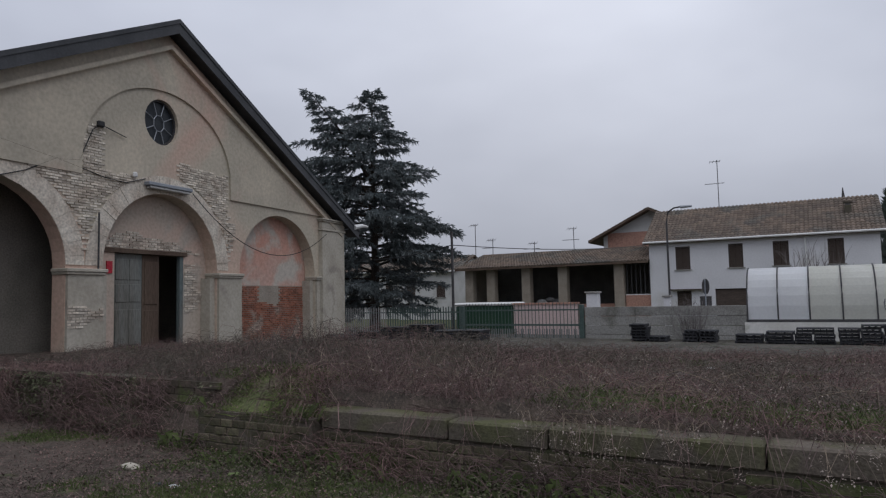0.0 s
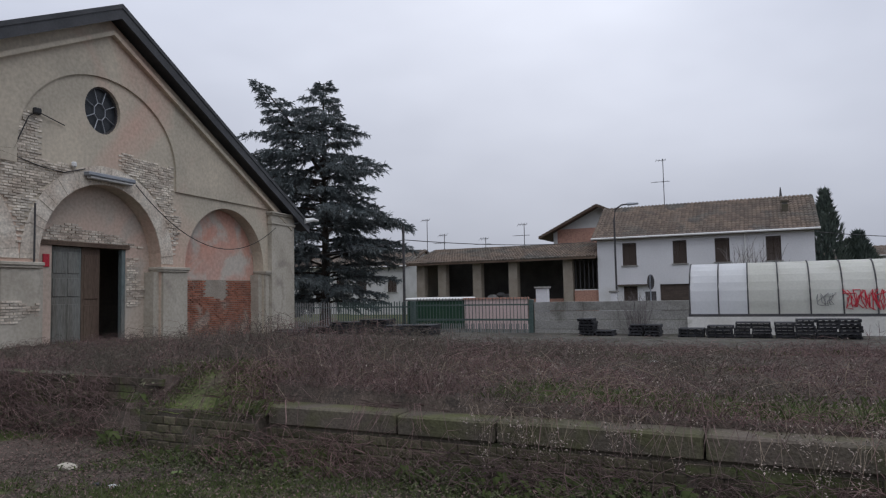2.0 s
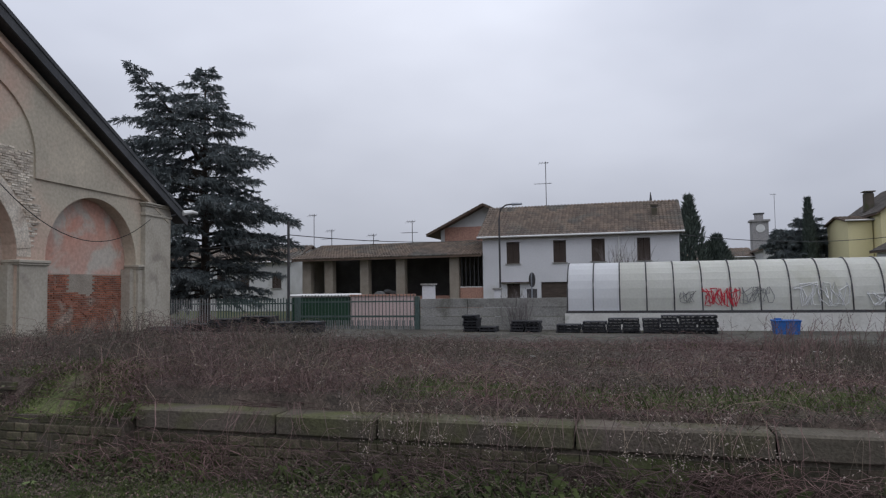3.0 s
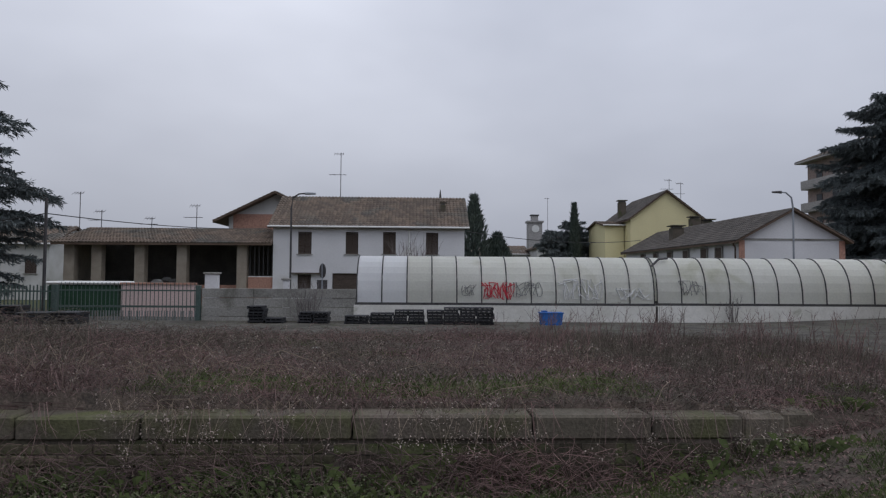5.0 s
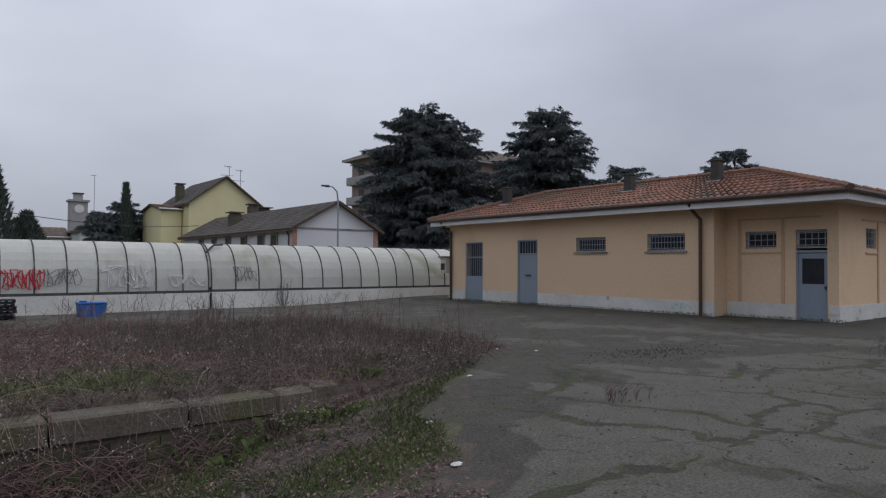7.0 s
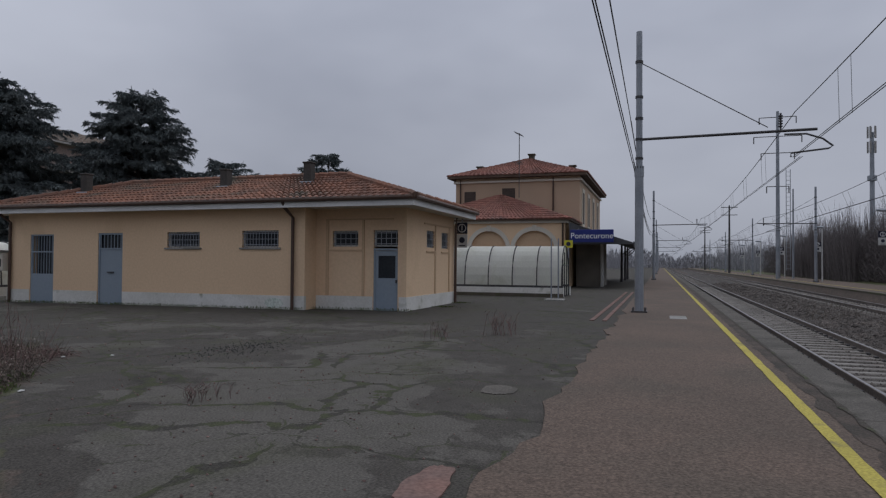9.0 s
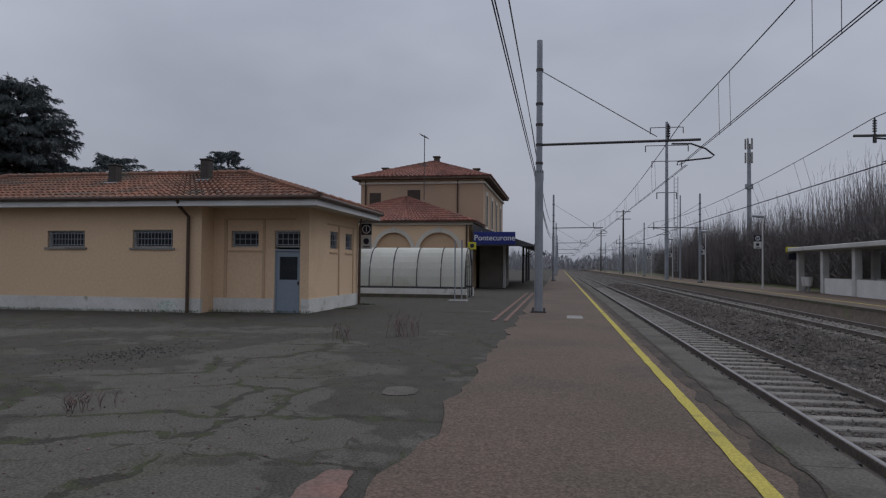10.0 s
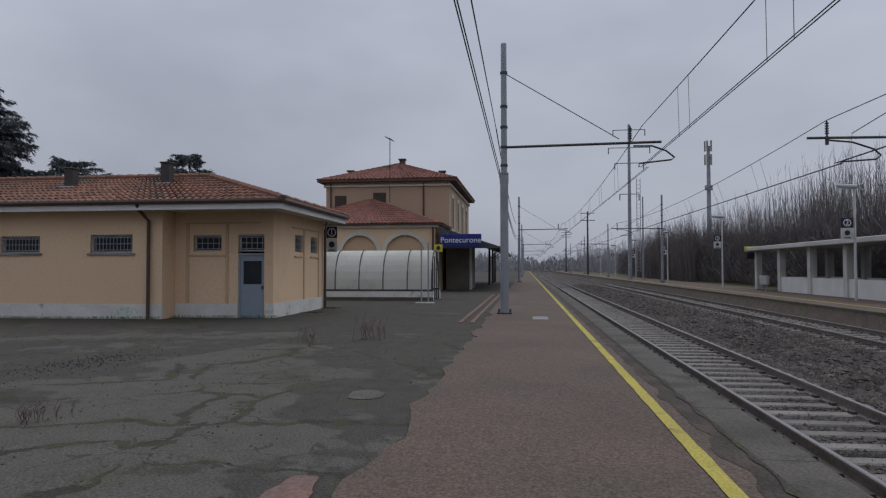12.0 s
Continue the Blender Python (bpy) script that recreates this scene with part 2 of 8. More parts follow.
M["sign_white"] = mat("sign_white", (0.75, 0.75, 0.75), (0.70, 0.70, 0.70), 1.0, rough=0.5, bump=0.0, grain=0.04)
M["sign_yellow"] = mat("sign_yellow", (0.60, 0.55, 0.04), (0.55, 0.50, 0.04), 1.0, rough=0.5, bump=0.0, grain=0.04)
M["red_paint"] = mat("red_paint", (0.50, 0.03, 0.05), (0.44, 0.03, 0.05), 2.0, rough=0.5)
M["grey_paint"] = mat("dark_grey_spray", (0.20, 0.20, 0.20), (0.26, 0.26, 0.26), 2.0)
M["pale_paint"] = mat("pale_spray", (0.66, 0.66, 0.66), (0.6, 0.6, 0.6), 2.0)
M["apartment"] = mat("brown_apartment_render", (0.28, 0.215, 0.19), (0.24, 0.19, 0.17), 0.3, fine=6)
M["balcony"] = mat("grey_balcony", (0.36, 0.34, 0.33), (0.30, 0.29, 0.28), 0.5, fine=6)
# grey stone with distance haze mixed into its colour
M["hazy_stone"] = mat("hazed_tower_stone", (0.34, 0.33, 0.33), (0.30, 0.29, 0.29), 0.3, fine=4)
M["rubber"] = mat("cable_black", (0.025, 0.025, 0.027), (0.035, 0.035, 0.037), 2.0, rough=0.6)
# milky sheets; base colour raised to imitate daylight shining through them
M["polycarb"] = mat("backlit_milky_plastic", (0.81, 0.81, 0.765), (0.74, 0.74, 0.68), 0.35, rough=0.45, fine=14, grain=0.05, bump=0.05, c3=(0.56, 0.56, 0.46), s3=0.5, p3=(0.56, 0.72), vary=0.06)
M["polycarb_new"] = mat("clean_white_plastic", (0.84, 0.85, 0.86), (0.80, 0.81, 0.83), 0.5, rough=0.4, fine=14, grain=0.03, bump=0.03)
M["soot"] = mat("sooty_brick", (0.075, 0.068, 0.062), (0.055, 0.05, 0.046), 2.0)
M["tar"] = mat("tar", (0.035, 0.034, 0.033), (0.05, 0.048, 0.046), 2.0)
M["faded_red"] = mat("faded_red_concrete", (0.20, 0.115, 0.095), (0.15, 0.10, 0.088), 2.0, fine=30)
M["weed"] = mat("grey_brown_weeds", (0.125, 0.105, 0.085), (0.085, 0.075, 0.060), 0.5, vary=0.4, island=True, fine=8)
M["dark_tiles"] = mat("dark_old_tiles", (0.10, 0.088, 0.08), (0.075, 0.068, 0.063), 0.6, vary=0.25, island=True, fine=16)
M["ivory"] = mat("ivory_trim", (0.62, 0.58, 0.50), (0.56, 0.52, 0.45), 0.8, fine=14, grain=0.06)


# ---- building helpers ----
def thing(name, at, label, category, group="", kind=""):
    ob = new(name)
    ob.empty_display_size = 0.2
    ob.location = at
    return tagged(ob, label, category, group, kind)


def mesh_of(name, bm, material):
    me = bpy.data.meshes.new(name)
    bmesh.ops.recalc_face_normals(bm, faces=bm.faces)
    bm.to_mesh(me)
    bm.free()
    me.materials.append(M[material])
    return me


def part(name, bm, material, parent=None, label=""):
    """One mesh of world coordinates, under a thing or a part."""
    ob = new(name, mesh_of(name, bm, material) if isinstance(bm, bmesh.types.BMesh) else bm)
    if parent is not None:
        ob.parent = parent
        if parent.type == "EMPTY":
            ob.matrix_parent_inverse = parent.matrix_basis.inverted()
    return tagged(ob, label)


def solo(name, bm, material, label, category, group="", kind=""):
    return tagged(part(name, bm, material), label, category, group, kind)


def raw(name, verts, faces, material):
    me = bpy.data.meshes.new(name)
    me.from_pydata(verts, [], faces)
    me.materials.append(M[material])
    me.update()
    return me


def box(bm, x0, x1, y0, y1, z0, z1, bevel=0.0):
    r = bmesh.ops.create_cube(bm, size=1.0)
    vs = r["verts"]
    for v in vs:
        v.co = Vector(((x0 + x1) / 2 + v.co.x * (x1 - x0), (y0 + y1) / 2 + v.co.y * (y1 - y0), (z0 + z1) / 2 + v.co.z * (z1 - z0)))
    if bevel:
        es = list({e for v in vs for e in v.link_edges})
        bmesh.ops.bevel(bm, geom=es, offset=bevel, segments=1, affect="EDGES")
    return vs


def boxm(*a, bevel=0.0):
    bm = bmesh.new()
    box(bm, *a, bevel=bevel)
    return bm


def tube(bm, pts, r, n=6, r_end=None, cap=True):
    """A round bar along points; it may taper to r_end."""
    pts = [Vector(p) for p in pts]
    rings = []
    for i, p in enumerate(pts):
        d = (pts[min(i + 1, len(pts) - 1)] - pts[max(i - 1, 0)]).normalized()
        u = d.cross(Vector((0, 0, 1)) if abs(d.z) < 0.95 else Vector((1, 0, 0))).normalized()
        w = d.cross(u)
        rr = r if r_end is None else r + (r_end - r) * i / (len(pts) - 1)
        rings.append([bm.verts.new(p + (u * math.cos(2 * math.pi * k / n) + w * math.sin(2 * math.pi * k / n)) * rr) for k in range(n)])
    for a, b in zip(rings, rings[1:]):
        for k in range(n):
            bm.faces.new((a[k], a[(k + 1) % n], b[(k + 1) % n], b[k]))
    if cap:
        bm.faces.new(rings[0][::-1])
        bm.faces.new(rings[-1])
    return bm


def tubem(pts, r, n=6, r_end=None):
    return tube(bmesh.new(), pts, r, n, r_end)


def slab(outline, holes, place, thick, bm=None):
    """A flat plate with holes: 2D loops laid into space by place(u, v, depth), thick from depth 0 to thick."""
    bm = bm or bmesh.new()
    front = []
    for loop in [outline, *holes]:
        vs = [bm.verts.new(place(u, v, 0.0)) for u, v in loop]
        front += [bm.edges.new((vs[i], vs[(i + 1) % len(vs)])) for i in range(len(vs))]
    made = bmesh.ops.triangle_fill(bm, use_beauty=True, use_dissolve=False, edges=front)
    faces = [g for g in made["geom"] if isinstance(g, bmesh.types.BMFace)]
    ext = bmesh.ops.extrude_face_region(bm, geom=faces, use_keep_orig=True)
    shift = Vector(place(0, 0, thick)) - Vector(place(0, 0, 0))
    bmesh.ops.translate(bm, verts=[g for g in ext["geom"] if isinstance(g, bmesh.types.BMVert)], vec=shift)
    return bm


def rect(u0, u1, v0, v1):
    return [(u0, v0), (u1, v0), (u1, v1), (u0, v1)]


def arch(u0, u1, v0, spring, rise=None, n=20):
    """An arched opening from v0, springing at spring."""
    c, r = (u0 + u1) / 2, (u1 - u0) / 2
    rise = rise or r
    return [(u0, v0), (u1, v0)] + [(c + r * math.cos(math.pi * i / n), spring + rise * math.sin(math.pi * i / n)) for i in range(n + 1)]


def on_x(x, s=-1):
    """Plates that face along x: u runs along y, v up, depth to s."""
    return lambda u, v, d: (x + s * d, u, v)


def on_y(y, s=1):
    return lambda u, v, d: (u, y + s * d, v)


def tile_roof(name, corners, material, parent, step=0.22, thick=0.06, label="", row=0.4):
    """A tiled slope as ridged strips between eave (a, b) and ridge (d, c): corners a, b, c, d. Each strip a column of half-round tiles, stepped in rows."""
    a, b, c, d = [Vector(p) for p in corners]
    n = max(2, round(max((b - a).length, (c - d).length) / step))
    up = (b - a).cross(d - a).normalized()
    if up.z < 0:
        up = -up
    verts, faces = [], []
    m = max(1, round(((c + d) / 2 - (a + b) / 2).length / row))
    for i in range(n):
        for j in range(m):
            e0, e1, r0, r1 = (a.lerp(b, i / n), a.lerp(b, (i + 1) / n), d.lerp(c, i / n), d.lerp(c, (i + 1) / n))
            p0, p1, q0, q1 = e0.lerp(r0, j / m), e1.lerp(r1, j / m), e0.lerp(r0, (j + 1) / m), e1.lerp(r1, (j + 1) / m)
            k = len(verts)
            lift = random.uniform(0, 0.012)
            for f, h in ((0.0, 0.0), (0.25, 0.8), (0.6, 0.8), (0.85, 0.0), (1.0, -0.3)):
                verts.append(p0.lerp(p1, f) + up * (thick * (h + 0.55) + lift))
                verts.append(q0.lerp(q1, f) + up * thick * (h + 0.1))
            for s in range(4):
                faces.append((k + 2 * s, k + 2 * s + 2, k + 2 * s + 3, k + 2 * s + 1))
            verts.append(p0)
            verts.append(p1)
            faces.append((k + 10, k + 11, k + 8, k + 6, k + 4, k + 2, k))
    return part(name, raw(name, verts, faces, material), material, parent, label)


def plate(pts, thick):
    """A sheet through four points, thickened downward."""
    bm = bmesh.new()
    top = [bm.verts.new(p) for p in pts]
    bot = [bm.verts.new(Vector(p) - Vector((0, 0, thick))) for p in pts]
    n = len(pts)
    bm.faces.new(top)
    bm.faces.new(bot[::-1])
    for i in range(n):
        bm.faces.new((top[i], bot[i], bot[(i + 1) % n], top[(i + 1) % n]))
    return bm


def smooth(a, b, t):
    t = min(1.0, max(0.0, (t - a) / (b - a)))
    return t * t * (3 - 2 * t)


def text_mesh(words, size, material, place, parent, name="lettering"):
    cu = bpy.data.curves.new(name, "FONT")
    cu.body, cu.size, cu.extrude, cu.align_x, cu.align_y = words, size, 0.004, "CENTER", "CENTER"
    tmp = bpy.data.objects.new(name, cu)
    scene.collection.objects.link(tmp)
    bpy.context.view_layer.update()
    me = bpy.data.meshes.new_from_object(tmp)
    bpy.data.objects.remove(tmp)
    me.transform(place)
    me.materials.clear()
    me.materials.append(M[material])
    return part(name, me, material, parent)


# ---- ground ----
KERB_Y = 7.75


def ground_z(x, y):
    z = -0.28 * smooth(12, 26, y) * (1 - smooth(12, 22, x)) - 0.45 * smooth(29, 34, y)
    if y < -2.0:
        z = -0.72 if y > -11.8 else -0.12
    elif y < 1.3:
        z = -0.05
    if 1.2 < y < KERB_Y + 0.35:
        z -= 0.75 * smooth(2.4, 4.6, y) * (1 - smooth(1.5, 6.8, x + 0.35 * (KERB_Y - y)))
    elif y >= KERB_Y + 0.35:
        inland = 1 - smooth(2.5, 6.0, x)
        far = 1 - smooth(15, 21, y)
        z += inland * far * (0.02 + 0.42 * math.exp(-(((x + 8.5) / 4.0) ** 2) - ((y - 10.8) / 2.2) ** 2)
                             + 0.16 * noise.noise((x * 0.45, y * 0.45, 3.0)) + 0.10)
        z -= 0.06 * smooth(3.0, 4.5, x) * (1 - smooth(6, 9, x)) * (1 - smooth(9, 11, y))
    bump = 0.025 if (x < 6 and 2.5 < y < 20) else 0.008
    return z + bump * noise.noise((x * 1.7, y * 1.7, 0.0)) if y > 1.3 else z


def steps(*runs):
    out = []
    for a, b, s in runs:
        n = max(1, round((b - a) / s))
        out += [a + (b - a) * i / n for i in range(n)]
    return out + [runs[-1][1]]


gx = steps((-900, -200, 175), (-200, -50, 25), (-50, -22, 4), (-22, -10, 0.5), (-10, 12, 0.2), (12, 34, 0.8), (34, 120, 12), (120, 1200, 180))
gy = steps((-900, -100, 160), (-100, -20, 16), (-20, -11.9, 2.7), (-11.9, -11.7, 0.2), (-11.7, -2.05, 3.2), (-2.05, -1.95, 0.1), (-1.95, 1.3, 0.8), (1.3, KERB_Y + 0.3, 0.2),
           (KERB_Y + 0.3, KERB_Y + 0.4, 0.1), (KERB_Y + 0.4, 16, 0.22), (16, 34, 0.7), (34, 120, 12), (120, 900, 130))
g_verts = [(x, y, ground_z(x, y)) for y in gy for x in gx]
nx = len(gx)
g_faces = [(j * nx + i, j * nx + i + 1, (j + 1) * nx + i + 1, (j + 1) * nx + i) for j in range(len(gy) - 1) for i in range(nx - 1)]


def asphalt_at(x, y):
    """How far the ground is paved rather than earth."""
    w = 1.3 * noise.noise((x * 0.35, y * 0.35, 7.0)) + 0.5 * noise.noise((x * 1.3, y * 1.3, 9.0))
    rim = 3.9 + 0.95 * min(6.0, max(0.0, y - 4.6)) - 1.5 * smooth(4.4, 2.0, y)
    earth = 1 - smooth(rim - 0.9, rim + 0.9, x + 0.9 * w)
    back = smooth(16.6, 19.0, y + 0.8 * w)
    if y > KERB_Y and y < 29:
        return max(1 - earth, back)
    if y >= 29:
        return 0.0
    return 1 - earth if y > 1.0 else (1.0 if y > -2.0 else 0.0)


def grass_at(x, y):
    if KERB_Y - 0.12 < y < KERB_Y + 0.42 and x < 5.5:
        return 0.05
    n1 = noise.noise((x * 0.55, y * 0.8, 21.0)) + 0.4 * noise.noise((x * 1.9, y * 1.9, 22.0))
    if 2.4 < y < KERB_Y and x < 6.5:
        foot = math.exp(-((y - 7.35) / 0.75) ** 2) * (1 - 0.8 * smooth(1.5, 4.0, x))
        return max(0.0, min(1.0, 0.40 + 0.55 * n1 + 0.32 * foot - 0.35 * smooth(-7.5, -10, x)))
    if KERB_Y <= y < 12 and x < 6:
        spot = math.exp(-((x + 8.0) / 1.3) ** 2 - ((y - 8.5) / 0.8) ** 2) + 0.75 * math.exp(-((y - 9.0) / 0.7) ** 2) * (1.0 if -3.5 < x < 3 else 0.2)
        return max(0.0, min(1.0, 1.1 * spot + 0.35 * n1 - 0.05))
    if y > 26.2 and y < 29:
        return 0.5
    if y > 40 or y < -17:
        return 0.6
    return max(0.0, 0.15 + 0.5 * n1) if asphalt_at(x, y) < 0.5 else 0.0


g_me = bpy.data.meshes.new("ground")
g_me.from_pydata(g_verts, [], g_faces)
def worn_at(x, y):
    """Where the old pale asphalt skin is still whole."""
    near = math.exp(-((x - 7.2) / 4.2) ** 2 - ((y - 4.0 - 0.3 * (x - 7)) / 1.6) ** 2)
    return min(1.0, near + 0.35 * math.exp(-((x - 15) / 3.0) ** 2 - ((y - 9.5) / 4.0) ** 2) + 0.4 * smooth(17, 20, y)) - 0.3 * smooth(14.5, 17.5, x) * smooth(20, 16, y)


for key, fn in (("paved", asphalt_at), ("green", grass_at), ("worn", worn_at)):
    at = g_me.attributes.new(key, "FLOAT", "POINT")
    at.data.foreach_set("value", [fn(x, y) for x, y, _ in g_verts])
g_me.polygons.foreach_set("use_smooth", [True] * len(g_faces))

gm = bpy.data.materials.new("earth_grass_and_cracked_asphalt")
gm.use_nodes = True
gn, gl = gm.node_tree.nodes, gm.node_tree.links
g_b = gn["Principled BSDF"]
g_co = gn.new("ShaderNodeTexCoord").outputs["Object"]


def g_noise(s, d=5.0, distort=0.0):
    t = gn.new("ShaderNodeTexNoise")
    t.inputs["Scale"].default_value, t.inputs["Detail"].default_value, t.inputs["Distortion"].default_value = s, d, distort
    gl.new(g_co, t.inputs["Vector"])
    return t


def g_range(src, a, z, lo=0.0, hi=1.0):
    r = gn.new("ShaderNodeMapRange")
    for k, v in zip(("From Min", "From Max", "To Min", "To Max"), (a, z, lo, hi)):
        r.inputs[k].default_value = v
    gl.new(src, r.inputs["Value"])
    return r.outputs[0]


def g_mix(fac, a, z, kind="MIX"):
    x = gn.new("ShaderNodeMix")
    x.data_type, x.blend_type = "RGBA", kind
    for s, v in ((x.inputs[0], fac), (x.inputs[6], a), (x.inputs[7], z)):
        if isinstance(v, (int, float)):
            s.default_value = v
        elif isinstance(v, tuple):
            s.default_value = (*v, 1)
        else:
            gl.new(v, s)
    return x.outputs[2]


def g_math(op, a, b):
    x = gn.new("ShaderNodeMath")
    x.operation = op
    for s, v in zip(x.inputs, (a, b)):
        if isinstance(v, (int, float)):
            s.default_value = v
        else:
            gl.new(v, s)
    return x.outputs[0]


def g_attr(key):
    a = gn.new("ShaderNodeAttribute")
    a.attribute_name = key
    return a.outputs["Fac"]


n_fine, n_mid = g_noise(45, 4).outputs["Fac"], g_noise(3.5, 6).outputs["Fac"]
# asphalt: worn pale sheets, dark patches, cracks with earth and moss in them
g_warp = gn.new("ShaderNodeVectorMath")
g_warp.operation = "MULTIPLY_ADD"
gl.new(g_noise(0.9, 5).outputs["Color"], g_warp.inputs[0])
g_warp.inputs[1].default_value = (1.3, 1.3, 0.0)
gl.new(g_co, g_warp.inputs[2])


def g_crack(scale):
    v = gn.new("ShaderNodeTexVoronoi")
    v.feature = "DISTANCE_TO_EDGE"
    v.inputs["Scale"].default_value = scale
    gl.new(g_warp.outputs[0], v.inputs["Vector"])
    return v.outputs["Distance"]


plates = g_noise(0.55, 9, 0.3)
plates.inputs["Roughness"].default_value = 0.62
left = g_math("ADD", plates.outputs["Fac"], g_math("MULTIPLY", g_attr("worn"), 0.30))
asph = g_mix(g_range(n_mid, 0.3, 0.7), (0.048, 0.043, 0.037), (0.066, 0.060, 0.053))
pale = g_mix(g_range(n_mid, 0.3, 0.7), (0.098, 0.091, 0.080), (0.079, 0.073, 0.064))
asph = g_mix(g_range(left, 0.575, 0.605), asph, pale)
asph = g_mix(g_range(g_noise(0.7, 6, 0.6).outputs["Fac"], 0.54, 0.68, 0.0, 0.5), asph, (0.060, 0.062, 0.038))
filth = g_mix(g_range(n_mid, 0.42, 0.58), (0.034, 0.031, 0.026), (0.044, 0.050, 0.022))
crack_w = g_range(g_noise(0.5, 3).outputs["Fac"], 0.36, 0.68, 0.001, 0.034)
crack_w = g_math("MULTIPLY", crack_w, g_range(g_noise(6, 3).outputs["Fac"], 0.3, 0.7, 0.4, 1.6))
asph = g_mix(g_math("MULTIPLY", g_math("LESS_THAN", g_crack(0.42), crack_w), 0.9), asph, filth)
asph = g_mix(g_math("MULTIPLY", g_math("LESS_THAN", g_crack(1.3), g_range(g_noise(0.6, 3).outputs["Fac"], 0.48, 0.7, 0.0, 0.030)), 0.75), asph, filth)
asph = g_mix(1.0, asph, g_range(n_fine, 0.3, 0.7, 0.55, 1.45), "MULTIPLY")
earth_c = g_mix(g_range(n_mid, 0.35, 0.65), (0.088, 0.068, 0.056), (0.052, 0.043, 0.036))
earth_c = g_mix(g_range(g_noise(14, 4).outputs["Fac"], 0.5, 0.72), earth_c, (0.122, 0.094, 0.079))
green_c = g_mix(g_range(g_noise(9, 4).outputs["Fac"], 0.35, 0.65), (0.050, 0.064, 0.026), (0.085, 0.096, 0.034))
soil = g_mix(g_range(g_math("ADD", g_attr("green"), g_range(n_mid, 0.3, 0.7, -0.25, 0.25)), 0.35, 0.65), earth_c, green_c)
soil = g_mix(1.0, soil, g_range(n_fine, 0.3, 0.7, 0.6, 1.4), "MULTIPLY")
gl.new(g_mix(g_range(g_math("ADD", g_attr("paved"), g_range(n_mid, 0.3, 0.7, -0.3, 0.3)), 0.4, 0.6), soil, asph), g_b.inputs["Base Color"])
g_b.inputs["Roughness"].default_value = 0.9
g_b.inputs["Specular IOR Level"].default_value = 0.25
g_bump = gn.new("ShaderNodeBump")
g_bump.inputs["Strength"].default_value, g_bump.inputs["Distance"].default_value = 0.5, 0.02
gl.new(n_fine, g_bump.inputs["Height"])
gl.new(g_bump.outputs[0], g_b.inputs["Normal"])
g_me.materials.append(gm)
tagged(new("ground", g_me), "cracked asphalt yard with earth, moss and winter grass", "ground", kind="structure")

# ---- station platform and tracks ----
EDGE_Y, RAIL_Z = -2.27, -0.37
plat = thing("platform", (0, 0, 0), "reddish asphalt station platform with a worn yellow safety line", "platform", kind="structure")
bm = bmesh.new()
edge_u = [(x, 1.25 + 0.28 * noise.noise((x * 0.7, 0, 0)) + 0.12 * noise.noise((x * 2.9, 2, 0)) - 0.9 * smooth(3, -3, x)) for x in steps((-12, 24, 0.3), (24, 400, 60))]
ring = [bm.verts.new((x, y, 0.012)) for x, y in edge_u] + [bm.verts.new((x, EDGE_Y + 0.5, 0.012)) for x in (400, 24, 6, -12)]
low = [bm.verts.new((v.co.x, v.co.y, -0.3)) for v in ring]
bm.faces.new(ring)
for i in range(len(ring)):
    bm.faces.new((ring[i], low[i], low[(i + 1) % len(ring)], ring[(i + 1) % len(ring)]))
part("surface", bm, "paving", plat)


def ribbon(name, x0, x1, lo, hi, z, material, label, fine=0.12):
    """A thin strip along x on the platform; lo(x) and hi(x) give its two ragged edges."""
    xs = steps((x0, 30, fine), (30, x1, 6.0))
    a = [(x, lo(x), z) for x in xs]
    b = [(x, hi(x), z) for x in xs]
    n = len(xs)
    faces = [(i, i + 1, n + i + 1, n + i) for i in range(n - 1)]
    return part(name, raw(name, a + b, faces, material), material, plat, label)


def fray(x, f, k):
    return noise.noise((x * f, k, 0.0)) + 0.5 * noise.noise((x * f * 3.1, k, 4.0))


ribbon("safety_line", -12.0, 400, lambda x: -1.42 + 0.012 * fray(x, 1.6, 1.0), lambda x: -1.29 + 0.012 * fray(x, 1.6, 5.0), 0.021, "yellow_line", "worn yellow painted line")
ribbon("grime_band", -12.0, 200, lambda x: EDGE_Y + 0.47, lambda x: -1.56 + 0.10 * fray(x, 1.7, 9.0), 0.016, "grimy_paving", "dark grime between line and edge")
ribbon("seam_dirt", -12.0, 200, lambda x: EDGE_Y + 0.475 - 0.05 * max(0.0, fray(x, 1.3, 12.0)), lambda x: EDGE_Y + 0.505 + 0.06 * max(0.0, 0.3 + fray(x, 2.4, 15.0)), 0.024, "seam_dirt", "dark mossy dirt along the edge joint")
for i in range(80):
    x = -12 + i * 2.0
    part("edge_stone", boxm(x + 0.003, x + 1.997, EDGE_Y, EDGE_Y + 0.485, -0.72, random.uniform(0.004, 0.010), bevel=0.008), "edge_stone", plat)
part("far_edge", boxm(148, 400, EDGE_Y, EDGE_Y + 0.485, -0.72, 0.0), "edge_stone", plat)
solo("inspection_cover", boxm(20.4, 21.6, -0.62, -0.15, -0.02, 0.02, bevel=0.006), "concrete", "flat grey inspection cover let into the platform", "cover")
gut = thing("drain_channel", (24, 1.7, 0), "old red brick drain channel along the platform", "drain", kind="structure")
for i in range(40):
    for y in (1.50, 1.84):
        part("brick", boxm(19 + i * 0.5, 19.47 + i * 0.5, y, y + 0.12, -0.1, 0.012 + random.uniform(0, 0.012)), "faded_red", gut)

far_plat = thing("far_platform", (40, -14, 0), "grey concrete platform beyond the tracks", "platform", kind="structure")
part("surface", boxm(-60, 400, -17.2, -12.35, -0.5, 0.0), "paving", far_plat)
